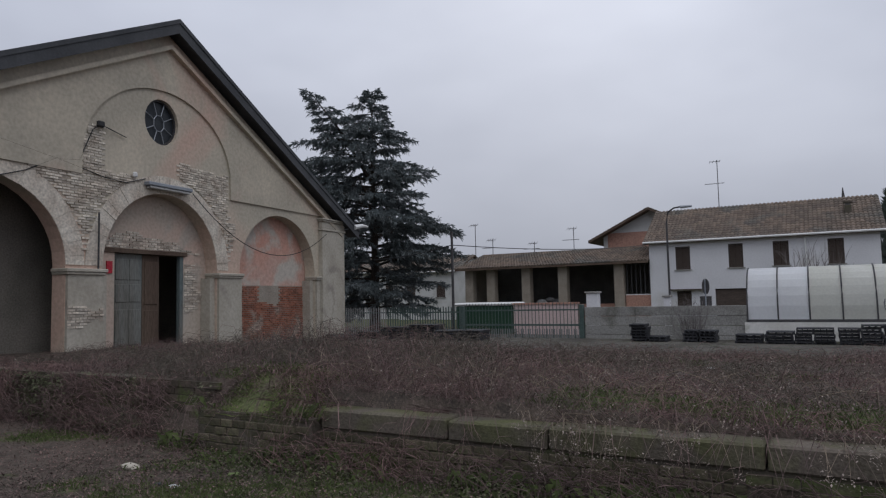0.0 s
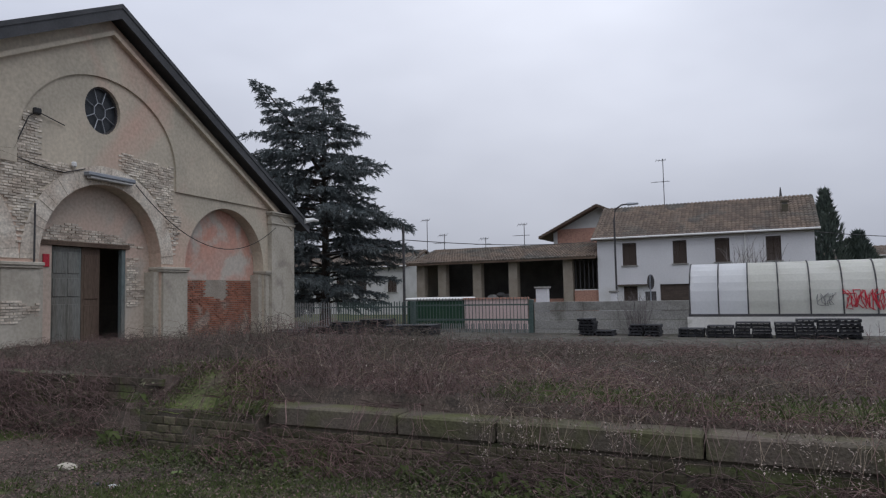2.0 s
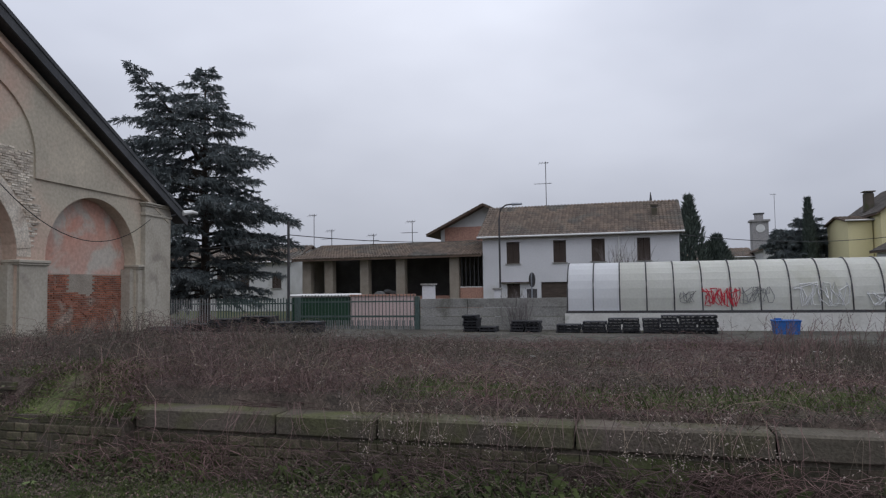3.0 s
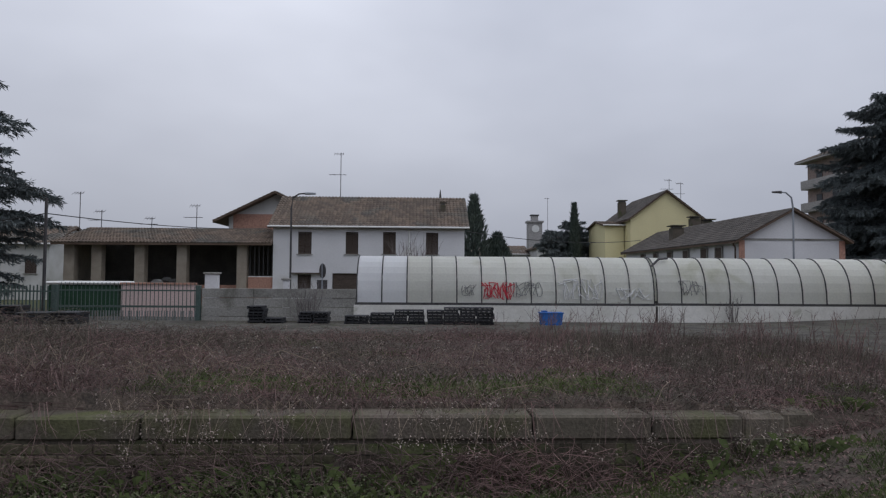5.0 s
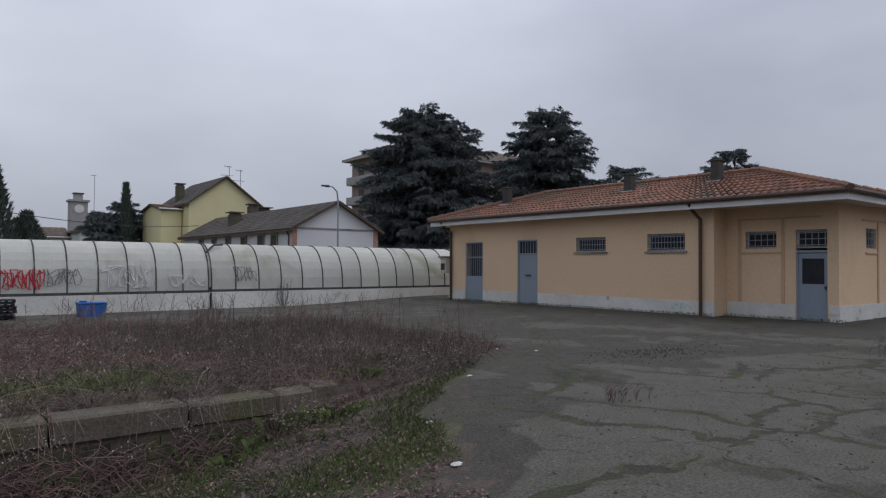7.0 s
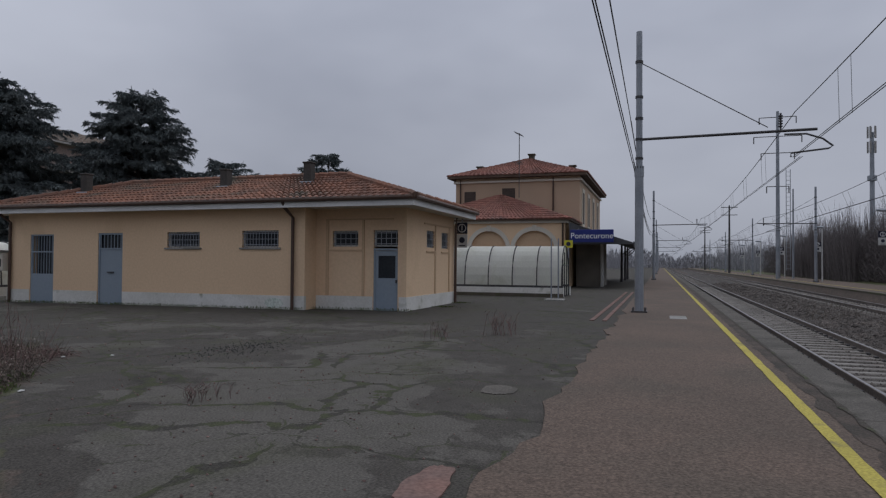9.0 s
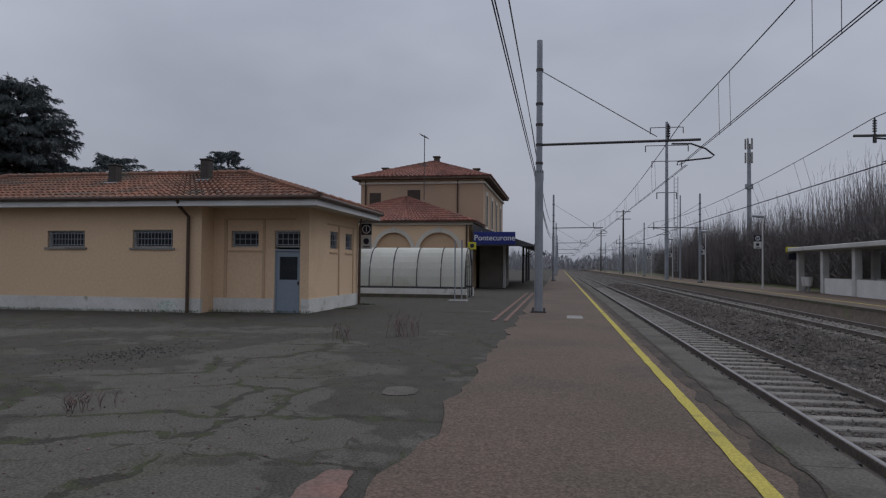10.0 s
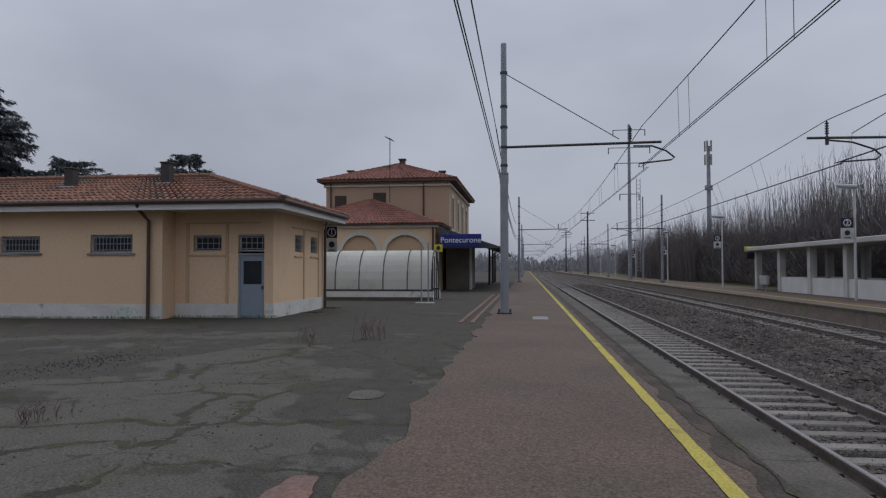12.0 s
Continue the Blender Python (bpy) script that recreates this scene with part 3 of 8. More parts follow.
part("edge", boxm(-60, 400, -12.35, -11.9, -0.74, 0.004), "mortar", far_plat)
part("safety_line", boxm(-60, 400, -13.3, -13.18, 0.0, 0.006), "yellow_line", far_plat)

for c, nm in ((-3.85, "near"), (-9.75, "far")):
    bed = bmesh.new()
    prof = [(-2.3, -0.72), (-1.35, RAIL_Z - 0.17), (1.35, RAIL_Z - 0.17), (1.6, -0.72)] if nm == "near" else [(-2.6, -0.72), (-1.4, RAIL_Z - 0.17), (1.4, RAIL_Z - 0.17), (2.9, -0.72)]
    prof = [(-q[0], q[1]) for q in prof[::-1]] if nm == "near" else prof
    xs = steps((-60, 0, 10), (0, 60, 1.0), (60, 500, 40))
    rows = [[bed.verts.new((x, c + u + 0.04 * noise.noise((x, u, 5)), v + 0.03 * noise.noise((x * 1.3, u, 8)))) for u, v in prof] for x in xs]
    for a, b in zip(rows, rows[1:]):
        for k in range(3):
            bed.faces.new((a[k], b[k], b[k + 1], a[k + 1]))
    solo("ballast_bed", bed, "ballast", "grey brown ballast bed under the rails", "ballast", kind="structure")
    track = thing("railway_track", (0, c, RAIL_Z - 0.17), "steel rails on pale concrete sleepers in ballast", "railway track", group="tracks")
    for s in (-1, 1):
        y = c + s * 0.752
        rl = part("rail", slab([(y - 0.07, RAIL_Z - 0.165), (y + 0.07, RAIL_Z - 0.165), (y + 0.07, RAIL_Z - 0.15), (y + 0.012, RAIL_Z - 0.13), (y + 0.012, RAIL_Z - 0.05), (y + 0.036, RAIL_Z - 0.035),
                                (y + 0.036, RAIL_Z), (y - 0.036, RAIL_Z), (y - 0.036, RAIL_Z - 0.035), (y - 0.012, RAIL_Z - 0.05), (y - 0.012, RAIL_Z - 0.13), (y - 0.07, RAIL_Z - 0.15)], [],
                               lambda u, v, d: (-60 + d, u, v), 560), "rail", track)
        part("rail_head", boxm(-60, 500, y - 0.020, y + 0.022, RAIL_Z - 0.002, RAIL_Z + 0.003), "rail_top", rl, "polished running surface")
    first = raw("sleeper", *(lambda b: ([tuple(v.co) for v in b.verts], [[v.index for v in f.verts] for f in b.faces]))((lambda b: (box(b, -0.12, 0.12, -1.2, 1.2, -0.16, 0.0, bevel=0.02), b.verts.index_update(), b)[2])(bmesh.new())), "sleeper")
    n_one = 110 if nm == "near" else 130
    for i in range(n_one):
        s = part("sleeper", first, "sleeper", track)
        s.matrix_parent_inverse = Matrix()
        s.location = ((2.0 if nm == "near" else 6.0) + 0.6 * i, 0, 0.03)
    rest = bmesh.new()
    for i in range(90):
        box(rest, 75 + i * 1.2, 75.4 + i * 1.2, c - 1.2, c + 1.2, RAIL_Z - 0.3, RAIL_Z - 0.14)
    tagged(part("far_sleepers", rest, "sleeper", track), kind="stuff")
    clips = bmesh.new()
    for i in range(n_one):
        x = (2.0 if nm == "near" else 6.0) + 0.6 * i
        for s in (-1, 1):
            for q in (-0.1, 0.1):
                box(clips, x - 0.06, x + 0.06, c + s * 0.752 + q - 0.04, c + s * 0.752 + q + 0.04, RAIL_Z - 0.16, RAIL_Z - 0.10)
    tagged(part("clip_row", clips, "dark_steel", track), kind="stuff")

# loose stones between the tracks: small rough blocks
def stones(name, n, where, lo, hi, material, label, base):
    verts, faces = [], []
    oct_f = [(0, 2, 4), (2, 1, 4), (1, 3, 4), (3, 0, 4), (2, 0, 5), (1, 2, 5), (3, 1, 5), (0, 3, 5)]
    for _ in range(n):
        x, y = where()
        z = base(x, y)
        s = random.uniform(lo, hi)
        a = random.uniform(0, 6.28)
        k = len(verts)
        for dx, dy, dz in ((1, 0, 0), (-1, 0, 0), (0, 1, 0), (0, -1, 0), (0, 0, 1), (0, 0, -1)):
            q = s * random.uniform(0.6, 1.2)
            verts.append((x + q * (dx * math.cos(a) - dy * math.sin(a)), y + q * (dx * math.sin(a) + dy * math.cos(a)), z + q * 0.7 * dz + random.uniform(-0.2, 0.2) * s))
        faces += [tuple(k + i for i in f) for f in oct_f]
    ob = new(name, raw(name, verts, faces, material))
    return tagged(ob, label, "stones", kind="stuff")


def track_z(x, y):
    for c in (-3.85, -9.75):
        if abs(y - c) < 1.4:
            return RAIL_Z - 0.165
        if abs(y - c) < 2.6:
            return RAIL_Z - 0.165 - 0.37 * (abs(y - c) - 1.4) / 1.2
    return -0.70


def verge_z(x, y):
    """The rough heap of old ballast between the two tracks."""
    body = smooth(-5.25, -6.0, y) * smooth(-8.35, -7.6, y)
    return -0.58 + body * (0.12 + 0.20 * max(-0.4, noise.noise((x * 0.5, y * 0.9, 2.0))) + 0.10 * noise.noise((x * 1.8, y * 1.8, 6.0)) + 0.05 * noise.noise((x * 5, y * 5, 9.0)))


vx, vy = steps((4, 45, 0.16), (45, 160, 1.0)), steps((-8.5, -5.1, 0.17))
solo("verge_heap", raw("verge_heap", [(x, y, verge_z(x, y)) for y in vy for x in vx], [(j * len(vx) + i, j * len(vx) + i + 1, (j + 1) * len(vx) + i + 1, (j + 1) * len(vx) + i) for j in range(len(vy) - 1) for i in range(len(vx) - 1)], "ballast"), "ballast", "rough heap of old brown ballast between the tracks", "ballast", kind="structure")


def near_bias(a, b):
    return a + (b - a) * random.random() ** 2.0


stones("ballast_stones", 20000, lambda: (near_bias(5, 60), random.uniform(-5.4, -2.5)), 0.02, 0.05, "stone", "grey brown broken ballast stones between the sleepers", track_z)
stones("verge_stones", 26000, lambda: (near_bias(10, 80), random.uniform(-8.3, -5.2) if random.random() < 0.8 else random.uniform(-11.6, -8.3)), 0.025, 0.10, "stone", "rough brown stones heaped between the two tracks", lambda x, y: verge_z(x, y) if -8.4 < y < -5.2 else track_z(x, y))


# ---- goods shed with an arched gable front ----
SX, SC, SHALF = -20.0, 15.75, 11.45
shed = thing("goods_shed", (SX, SC, 0), "derelict gabled goods shed with peeling plaster over brick", "warehouse")
WALL_T, EAVE_Z, APEX_Z = 0.55, 5.14, 11.12


def rake_z(y):
    return APEX_Z - (APEX_Z - EAVE_Z) * abs(y - SC) / SHALF


ARCHES = {"left": (SC - 9.15, SC - 3.82), "mid": (SC - 2.55, SC + 2.55), "right": (SC + 3.85, SC + 9.15)}
SPRING = 2.75
outline = [(SC - SHALF, -0.6), (SC + SHALF, -0.6), (SC + SHALF, EAVE_Z), (SC, APEX_Z), (SC - SHALF, EAVE_Z)]
circle = [(SC - 0.2 + 0.75 * math.cos(2 * math.pi * i / 24), 7.87 + 0.81 * math.sin(2 * math.pi * i / 24)) for i in range(24)]
holes = [arch(*ARCHES["left"], -0.4, SPRING, 2.45), arch(*ARCHES["mid"], -0.4, SPRING, 2.6), arch(*ARCHES["right"], -0.4, SPRING, 2.5), circle]
part("gable_wall", slab(outline, holes, on_x(SX), WALL_T), "plaster", shed, "peeling beige and pink plaster")
# a shallow raised tympanum: the wall around it stands proud
LEDGE = 5.55
edge_y = SHALF * (APEX_Z - LEDGE) / (APEX_Z - EAVE_Z) - 0.1
arc_out = [(SC - edge_y, LEDGE), (SC - 3.36, LEDGE)] + [(SC - 0.05 + 3.3 * math.cos(math.pi - math.pi * i / 24), 6.25 + 2.75 * math.sin(math.pi * i / 24)) for i in range(25)] + [(SC + 3.26, LEDGE), (SC + edge_y, LEDGE), (SC, APEX_Z - 0.04)]
part("upper_gable", slab(arc_out, [], on_x(SX + 0.075), 0.074), "plaster", shed)
# niche backs
part("right_niche", slab(rect(ARCHES["right"][0] - 0.2, ARCHES["right"][1] + 0.2, -0.5, 5.6), [], on_x(SX - WALL_T - 0.004), 0.3), "pink", shed, "faded pink plaster")
door_hole = rect(14.13, 17.16, -0.45, 3.25)
part("mid_niche", slab(rect(ARCHES["mid"][0] - 0.2, ARCHES["mid"][1] + 0.2, -0.5, 5.6), [door_hole], on_x(SX - WALL_T - 0.004), 0.3), "faded_pink", shed, "faded pink and cream plaster")
# shell
part("side_wall", boxm(SX - 40, SX - WALL_T - 0.01, SC + SHALF - 0.5, SC + SHALF, -0.6, EAVE_Z), "plaster", shed)
part("side_wall", boxm(SX - 40, SX - WALL_T - 0.01, SC - SHALF, SC - SHALF + 0.5, -0.6, EAVE_Z), "plaster", shed)
part("rear_wall", slab(outline, [], on_x(SX - 40), 0.4), "plaster", shed)
part("cross_wall", boxm(SX - 4.3, SX - 4.0, SC - SHALF + 0.5, SC + SHALF - 0.5, -0.6, 5.5), "pale_plaster", shed)
part("passage_wall", boxm(SX - 1.9, SX - 1.7, 5.2, 13.15, -0.6, 5.6), "grey_plaster", shed, "grey plaster wall inside the open arch")
part("floor", boxm(SX - 40, SX - WALL_T, SC - SHALF + 0.5, SC + SHALF - 0.5, -0.6, -0.02), "concrete", shed)
OV = 0.62
for s in (-1, 1):
    e, r = SC + s * (SHALF + 0.9), SC
    ez = rake_z(SC + SHALF) - 0.9 * (APEX_Z - EAVE_Z) / SHALF
    part("roof_slope", plate([(SX + OV, e, ez + 0.46), (SX + OV, r, APEX_Z + 0.46), (SX - 40, r, APEX_Z + 0.46), (SX - 40, e, ez + 0.46)], 0.16), "roof_edge", shed, "dark roof covering")
    part("rake_board", plate([(SX + OV - 0.03, e, ez + 0.296), (SX + OV - 0.03, r, APEX_Z + 0.296), (SX + OV - 0.13, r, APEX_Z + 0.296), (SX + OV - 0.13, e, ez + 0.296)], 0.36), "roof_edge", shed, "dark rake board")
    part("soffit", plate([(SX + OV - 0.14, e, ez + 0.14), (SX + OV - 0.14, r, APEX_Z + 0.14), (SX - 0.1, r, APEX_Z + 0.14), (SX - 0.1, e, ez + 0.14)], 0.08), "roof_edge", shed)
    part("string_course", plate([(SX + 0.26, SC + s * (SHALF - 0.2), EAVE_Z - 0.32), (SX + 0.26, r, APEX_Z - 0.42), (SX + 0.02, r, APEX_Z - 0.42), (SX + 0.02, SC + s * (SHALF - 0.2), EAVE_Z - 0.32)], 0.16), "plaster", shed)
    # corner pier with a moulded cap
    y0, y1 = sorted((SC + s * (SHALF - 1.95), SC + s * (SHALF + 0.02)))
    part("corner_pier", boxm(SX + 0.003, SX + 0.22, y0, y1, -0.5, 4.85), "pale_plaster", shed)
    cap = bmesh.new()
    for k, (o, z0, z1) in enumerate(((0.06, 4.85, 4.97), (0.02, 4.97, 5.28), (0.10, 5.28, 5.36), (0.16, 5.36, 5.44))):
        box(cap, SX + 0.004, SX + 0.22 + o, y0 - o, y1 + o, z0, z1, bevel=0.02)
    part("pier_cap", cap, "pale_plaster", shed)
# piers between the arches, with imposts
for y0, y1 in ((ARCHES["left"][1], ARCHES["mid"][0]), (ARCHES["mid"][1], ARCHES["right"][0]), (ARCHES["right"][1], SC + SHALF - 1.95), (SC - SHALF + 1.95, ARCHES["left"][0])):
    p = part("pier", boxm(SX + 0.003, SX + 0.10, y0 + 0.02, y1 - 0.02, -0.5, 2.45), "pale_plaster", shed, "patched pale plaster pier")
    imp = bmesh.new()
    box(imp, SX - WALL_T + 0.02, SX + 0.16, y0 - 0.05, y1 + 0.05, 2.45, 2.53, bevel=0.02)
    box(imp, SX - WALL_T + 0.02, SX + 0.20, y0 - 0.08, y1 + 0.08, 2.53, 2.64, bevel=0.02)
    part("impost", imp, "pale_plaster", p)
for nm, (a, b) in ARCHES.items():
    for y in (a, b):
        s = 1 if y == a else -1
        if nm != "left":
            part("jamb_pier", boxm(SX - WALL_T + 0.004, SX - 0.1, *sorted((y - s * 0.01, y + s * 0.26)), -0.45, 2.44), "pale_plaster", shed)
# voussoirs round the two left arches, limewashed
for nm, rise in (("left", 2.45), ("mid", 2.6)):
    a, b = ARCHES[nm]
    c, r = (a + b) / 2, (b - a) / 2
    n = 62
    ringp = part("arch_ring", boxm(SX - 0.2, SX - 0.19, c - 0.05, c + 0.05, SPRING + rise - 0.4, SPRING + rise - 0.38), "lime_mortar", shed, "limewashed brick arch ring")
    for i in range(n):
        t = math.pi * (i + 0.5) / n
        if nm == "left" and t > 2.2:
            continue
        d = 0.052
        bmv = bmesh.new()
        pts = []
        jut = random.uniform(0.012, 0.034)
        for tt, k in ((t - d / 2, 0.0), (t + d / 2, 0.0), (t + d / 2, 0.62), (t - d / 2, 0.62)):
            pts.append((c + (r + k) * math.cos(tt), SPRING + (rise + k) * math.sin(tt)))
        slab(pts, [], on_x(SX + jut), jut + 0.01, bmv)
        part("voussoir", bmv, "pale_brick", ringp)


def brick_patch(name, y0, y1, z0, z1, x, material, keep, parent, label, course=0.085, length=0.27):
    """Bricks showing where the plaster has fallen: rows of blocks, kept where keep(y, z) says."""
    verts, faces = [], []
    q = [(0, 1, 3, 2), (4, 6, 7, 5), (0, 4, 5, 1), (2, 3, 7, 6), (0, 2, 6, 4), (1, 5, 7, 3)]
    j = 0
    z = z0
    while z < z1:
        y = y0 - (length / 2 if j % 2 else 0)
        while y < y1:
            a, b = max(y, y0), min(y + length - 0.02, y1)
            if b - a > 0.05 and keep((a + b) / 2, z):
                o = random.uniform(0.008, 0.045)
                k = len(verts)
                verts += [(x + dx, yy, zz) for dx in (0.0, o) for yy in (a, b) for zz in (z, z + course - 0.026)]
                faces += [tuple(k + i for i in f) for f in q]
            y += length
        z += course
        j += 1
    return tagged(part(name, raw(name, verts, faces, material), material, parent, label), kind="stuff")


a, b = ARCHES["right"]
xn = SX - WALL_T + 0.0
part("brick_bed", slab(rect(a, b, -0.45, 2.2), [], on_x(xn + 0.006), 0.008), "lime_mortar", shed)
brick_patch("infill_bricks", a, b, -0.45, 2.15, xn + 0.008, "red_brick", lambda y, z: not (0.15 < (y - a) / (b - a) - 0.2 < 0.42 and 1.35 + 0.2 * noise.noise((y * 2, z * 2, 1)) < z < 2.15 - 0.3 * abs((y - a) / (b - a) - 0.48)), shed, "bare red bricks with crumbling joints", 0.085)


def fallen(y, z):
    w = 0.35 * noise.noise((y * 1.1, z * 1.3, 4.0)) + 0.2 * noise.noise((y * 3.0, z * 3.0, 6.0))
    def clear(nm, rise):
        u, v = ARCHES[nm]
        c, r = (u + v) / 2, (v - u) / 2
        return z < SPRING or ((y - c) / (r + 0.64)) ** 2 + ((z - SPRING) / (rise + 0.64)) ** 2 > 1
    if z > SPRING - 0.1 and not (clear("left", 2.45) and clear("mid", 2.6) and clear("right", 2.5)):
        return False
    if ARCHES["left"][1] < y < ARCHES["mid"][0]:
        return z > 2.7
    if SC - 6 < y < SC + 0.6:
        return 3.5 < z < 5.85 + 0.7 * w
    if SC + 0.6 <= y < SC + 3.15 + 0.5 * w:
        return 3.2 < z < 6.55 + 0.7 * w
    if ARCHES["mid"][1] < y < ARCHES["right"][0]:
        return 2.7 < z < 4.6 + w
    return False


brick_patch("bare_brick", SC - 6, SC + 3.6, 2.7, 7.2, SX + 0.002, "pale_brick", fallen, shed, "limewashed bricks where the plaster has fallen")
brick_patch("bare_brick", ARCHES["mid"][0] + 0.02, ARCHES["mid"][1], 3.25, 4.1, SX - WALL_T, "pale_brick", lambda y, z: z < 4.0 - 0.22 * abs(y - 15.0) + 0.2 * noise.noise((y, z, 3)) and (z > 3.3 or y < 14.1), shed, "bricks over the door lintel")
brick_patch("bare_brick", 17.2, ARCHES["mid"][1] - 0.26, 1.2, 2.9, SX - WALL_T, "pale_brick", lambda y, z: y < 17.75 + 0.5 * noise.noise((y * 2, z * 1.5, 5)), shed, "bricks beside the door")
brick_patch("bare_brick", ARCHES["left"][1] + 0.02, ARCHES["mid"][0] - 0.02, 0.0, 1.5, SX + 0.102, "pale_brick", lambda y, z: noise.noise((y * 1.6, z * 1.3, 12.0)) > 0.08, shed, "bricks at the foot of the pier")
# lintel and doors
part("lintel", boxm(SX - WALL_T - 0.1, SX - WALL_T + 0.06, 13.55, 17.28, 3.25, 3.39), "brown_wood", shed, "weathered timber lintel")
dx = SX - WALL_T - 0.12
leaf1 = part("door_leaf", boxm(dx - 0.06, dx, 14.15, 15.35, -0.2, 3.23), "grey_wood", shed, "peeling grey wooden leaf")
for z0, z1 in ((0.15, 1.35), (1.6, 2.2), (2.35, 3.05)):
    for y0, y1 in ((14.26, 14.74), (14.82, 15.27)):
        part("panel", boxm(dx, dx + 0.025, y0, y1, z0, z1, bevel=0.012), "grey_wood", leaf1)
leaf2 = part("door_leaf", boxm(dx - 0.06, dx, 15.37, 16.12, -0.2, 3.23), "brown_wood", shed, "brown wooden leaf standing ajar")
for z0, z1 in ((0.1, 1.3), (1.5, 3.0)):
    part("panel", boxm(dx, dx + 0.025, 15.46, 16.03, z0, z1, bevel=0.012), "brown_wood", leaf2)
part("door_frame", boxm(dx - 0.05, dx + 0.1, 17.0, 17.18, -0.2, 3.23), "grey_wood", shed)
# added dark sheet: the shade of the room behind the door
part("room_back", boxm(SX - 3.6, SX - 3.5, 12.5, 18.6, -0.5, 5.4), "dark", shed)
# round window
rw = part("round_window", slab(circle, [[(SC - 0.2 + (u - SC + 0.2) * 0.92, 7.85 + (v - 7.85) * 0.92) for u, v in circle]], on_x(SX - 0.12), 0.1), "dark_steel", shed, "round iron window")
part("pane", slab(circle, [], on_x(SX - 0.2), 0.02), "glass_dark", rw)
cy, cz = SC - 0.2, 7.85
for i in range(8):
    t = math.pi / 8 + i * math.pi / 4
    part("glazing_bar", tubem([(SX - 0.14, cy + 0.24 * math.cos(t), cz + 0.3 * math.sin(t)), (SX - 0.14, cy + 0.66 * math.cos(t), cz + 0.82 * math.sin(t))], 0.018, 4), "steel", rw)
    t2 = t + math.pi / 4
    part("glazing_bar", tubem([(SX - 0.14, cy + 0.24 * math.cos(t), cz + 0.3 * math.sin(t)), (SX - 0.14, cy + 0.24 * math.cos(t2), cz + 0.3 * math.sin(t2))], 0.018, 4), "steel", rw)
# small fittings on the wall
hood = thing("strip_lamp", (SX + 0.2, 15.9, 5.5), "long grey strip lamp over the shed door", "lamp")
part("housing", boxm(SX + 0.03, SX + 0.30, 14.75, 16.75, 5.52, 5.66, bevel=0.03), "steel", hood)
part("diffuser", boxm(SX + 0.06, SX + 0.26, 14.85, 16.65, 5.44, 5.52, bevel=0.02), "dull_white", hood)
for nm, pts in (("wall_cable", [(SX + 0.06, 6.2, 7.2), (SX + 0.06, 9.0, 6.25), (SX + 0.06, 11.6, 5.85), (SX + 0.06, 12.3, 5.95), (SX + 0.06, 12.75, 7.0), (SX + 0.1, 13.0, 7.2), (SX + 0.06, 14.0, 7.0)]),
                ("wall_cable", [(SX + 0.06, 11.6, 5.85), (SX + 0.06, 12.2, 5.75), (SX + 0.06, 13.2, 5.55), (SX + 0.06, 14.0, 5.5), (SX + 0.06, 14.8, 5.75)]),
                ("hanging_cable", [(SX + 0.22, 16.8 + 8.8 * k / 16, 5.5 - 0.8 * k / 16 - 6.4 * (k / 16) * (1 - k / 16)) for k in range(17)]),
                ("wall_cable", [(SX + 0.06, 9.6, 5.0), (SX + 0.06, 10.6, 5.35), (SX + 0.06, 11.6, 5.9)])):
    solo(nm, tubem(pts, 0.017, 5), "rubber", "black cable strung along the shed front", "cable")
solo("insulator", boxm(SX + 0.05, SX + 0.2, 12.85, 13.1, 7.1, 7.3, bevel=0.04), "rubber", "black cable bracket on the shed gable", "bracket")
solo("insulator", boxm(SX + 0.04, SX + 0.16, 14.25, 14.42, 5.72, 5.9, bevel=0.04), "white_paint", "small white cable knob on the shed gable", "bracket")
solo("wall_pipe", tubem([(SX + 0.14, 12.95, 2.6), (SX + 0.14, 12.95, 4.4)], 0.03, 6), "dark_steel", "thin dark pipe on the shed wall", "pipe")
solo("red_notice", boxm(SX - WALL_T, SX - WALL_T + 0.04, 13.8, 14.02, 2.55, 2.95), "red_paint", "small red notice plate beside the shed door", "notice")
shed_lamp = thing("bracket_lamp", (SX + 0.2, 27.2, 5.2), "white bracket street lamp on the shed corner", "lamp")
part("arm", tubem([(SX + 0.1, 27.1, 5.0), (SX + 0.4, 27.4, 5.1), (SX + 0.6, 27.7, 5.2)], 0.03, 6), "steel", shed_lamp)
part("head", tubem([(SX + 0.6, 27.6, 5.18), (SX + 0.75, 28.2, 5.3), (SX + 0.8, 28.6, 5.28)], 0.13, 8, 0.06), "white_paint", shed_lamp)

shed_turn = Matrix.Translation((SX, SC, 0)) @ Matrix.Rotation(radians(6.3), 4, "Z") @ Matrix.Translation((-SX, -SC, 0))
for ob in [shed, hood, shed_lamp, *(o for o in scene.objects if o.parent is None and o.name.split(".")[0] in ("wall_cable", "hanging_cable", "insulator", "wall_pipe", "red_notice"))]:
    ob.matrix_basis = shed_turn @ ob.matrix_basis

# ---- loading dock wall with coping ----
dock = thing("loading_dock", (-2, KERB_Y, -0.75), "old loading dock edged with mossy stone coping over brick", "loading dock", kind="structure")
part("core", boxm(-6.6, 4.5, KERB_Y + 0.042, KERB_Y + 0.4, -0.95, -0.268), "mortar", dock)
cuts = [-6.42, -4.36, -3.02, -0.72, 1.28, 2.62, 3.66]
for a, b in zip(cuts, cuts[1:]):
    part("coping_stone", boxm(a + 0.012, b - 0.012, KERB_Y + random.uniform(-0.01, 0.01), KERB_Y + 0.42, -0.265, random.uniform(-0.015, 0.012), bevel=0.025), "kerb", dock)
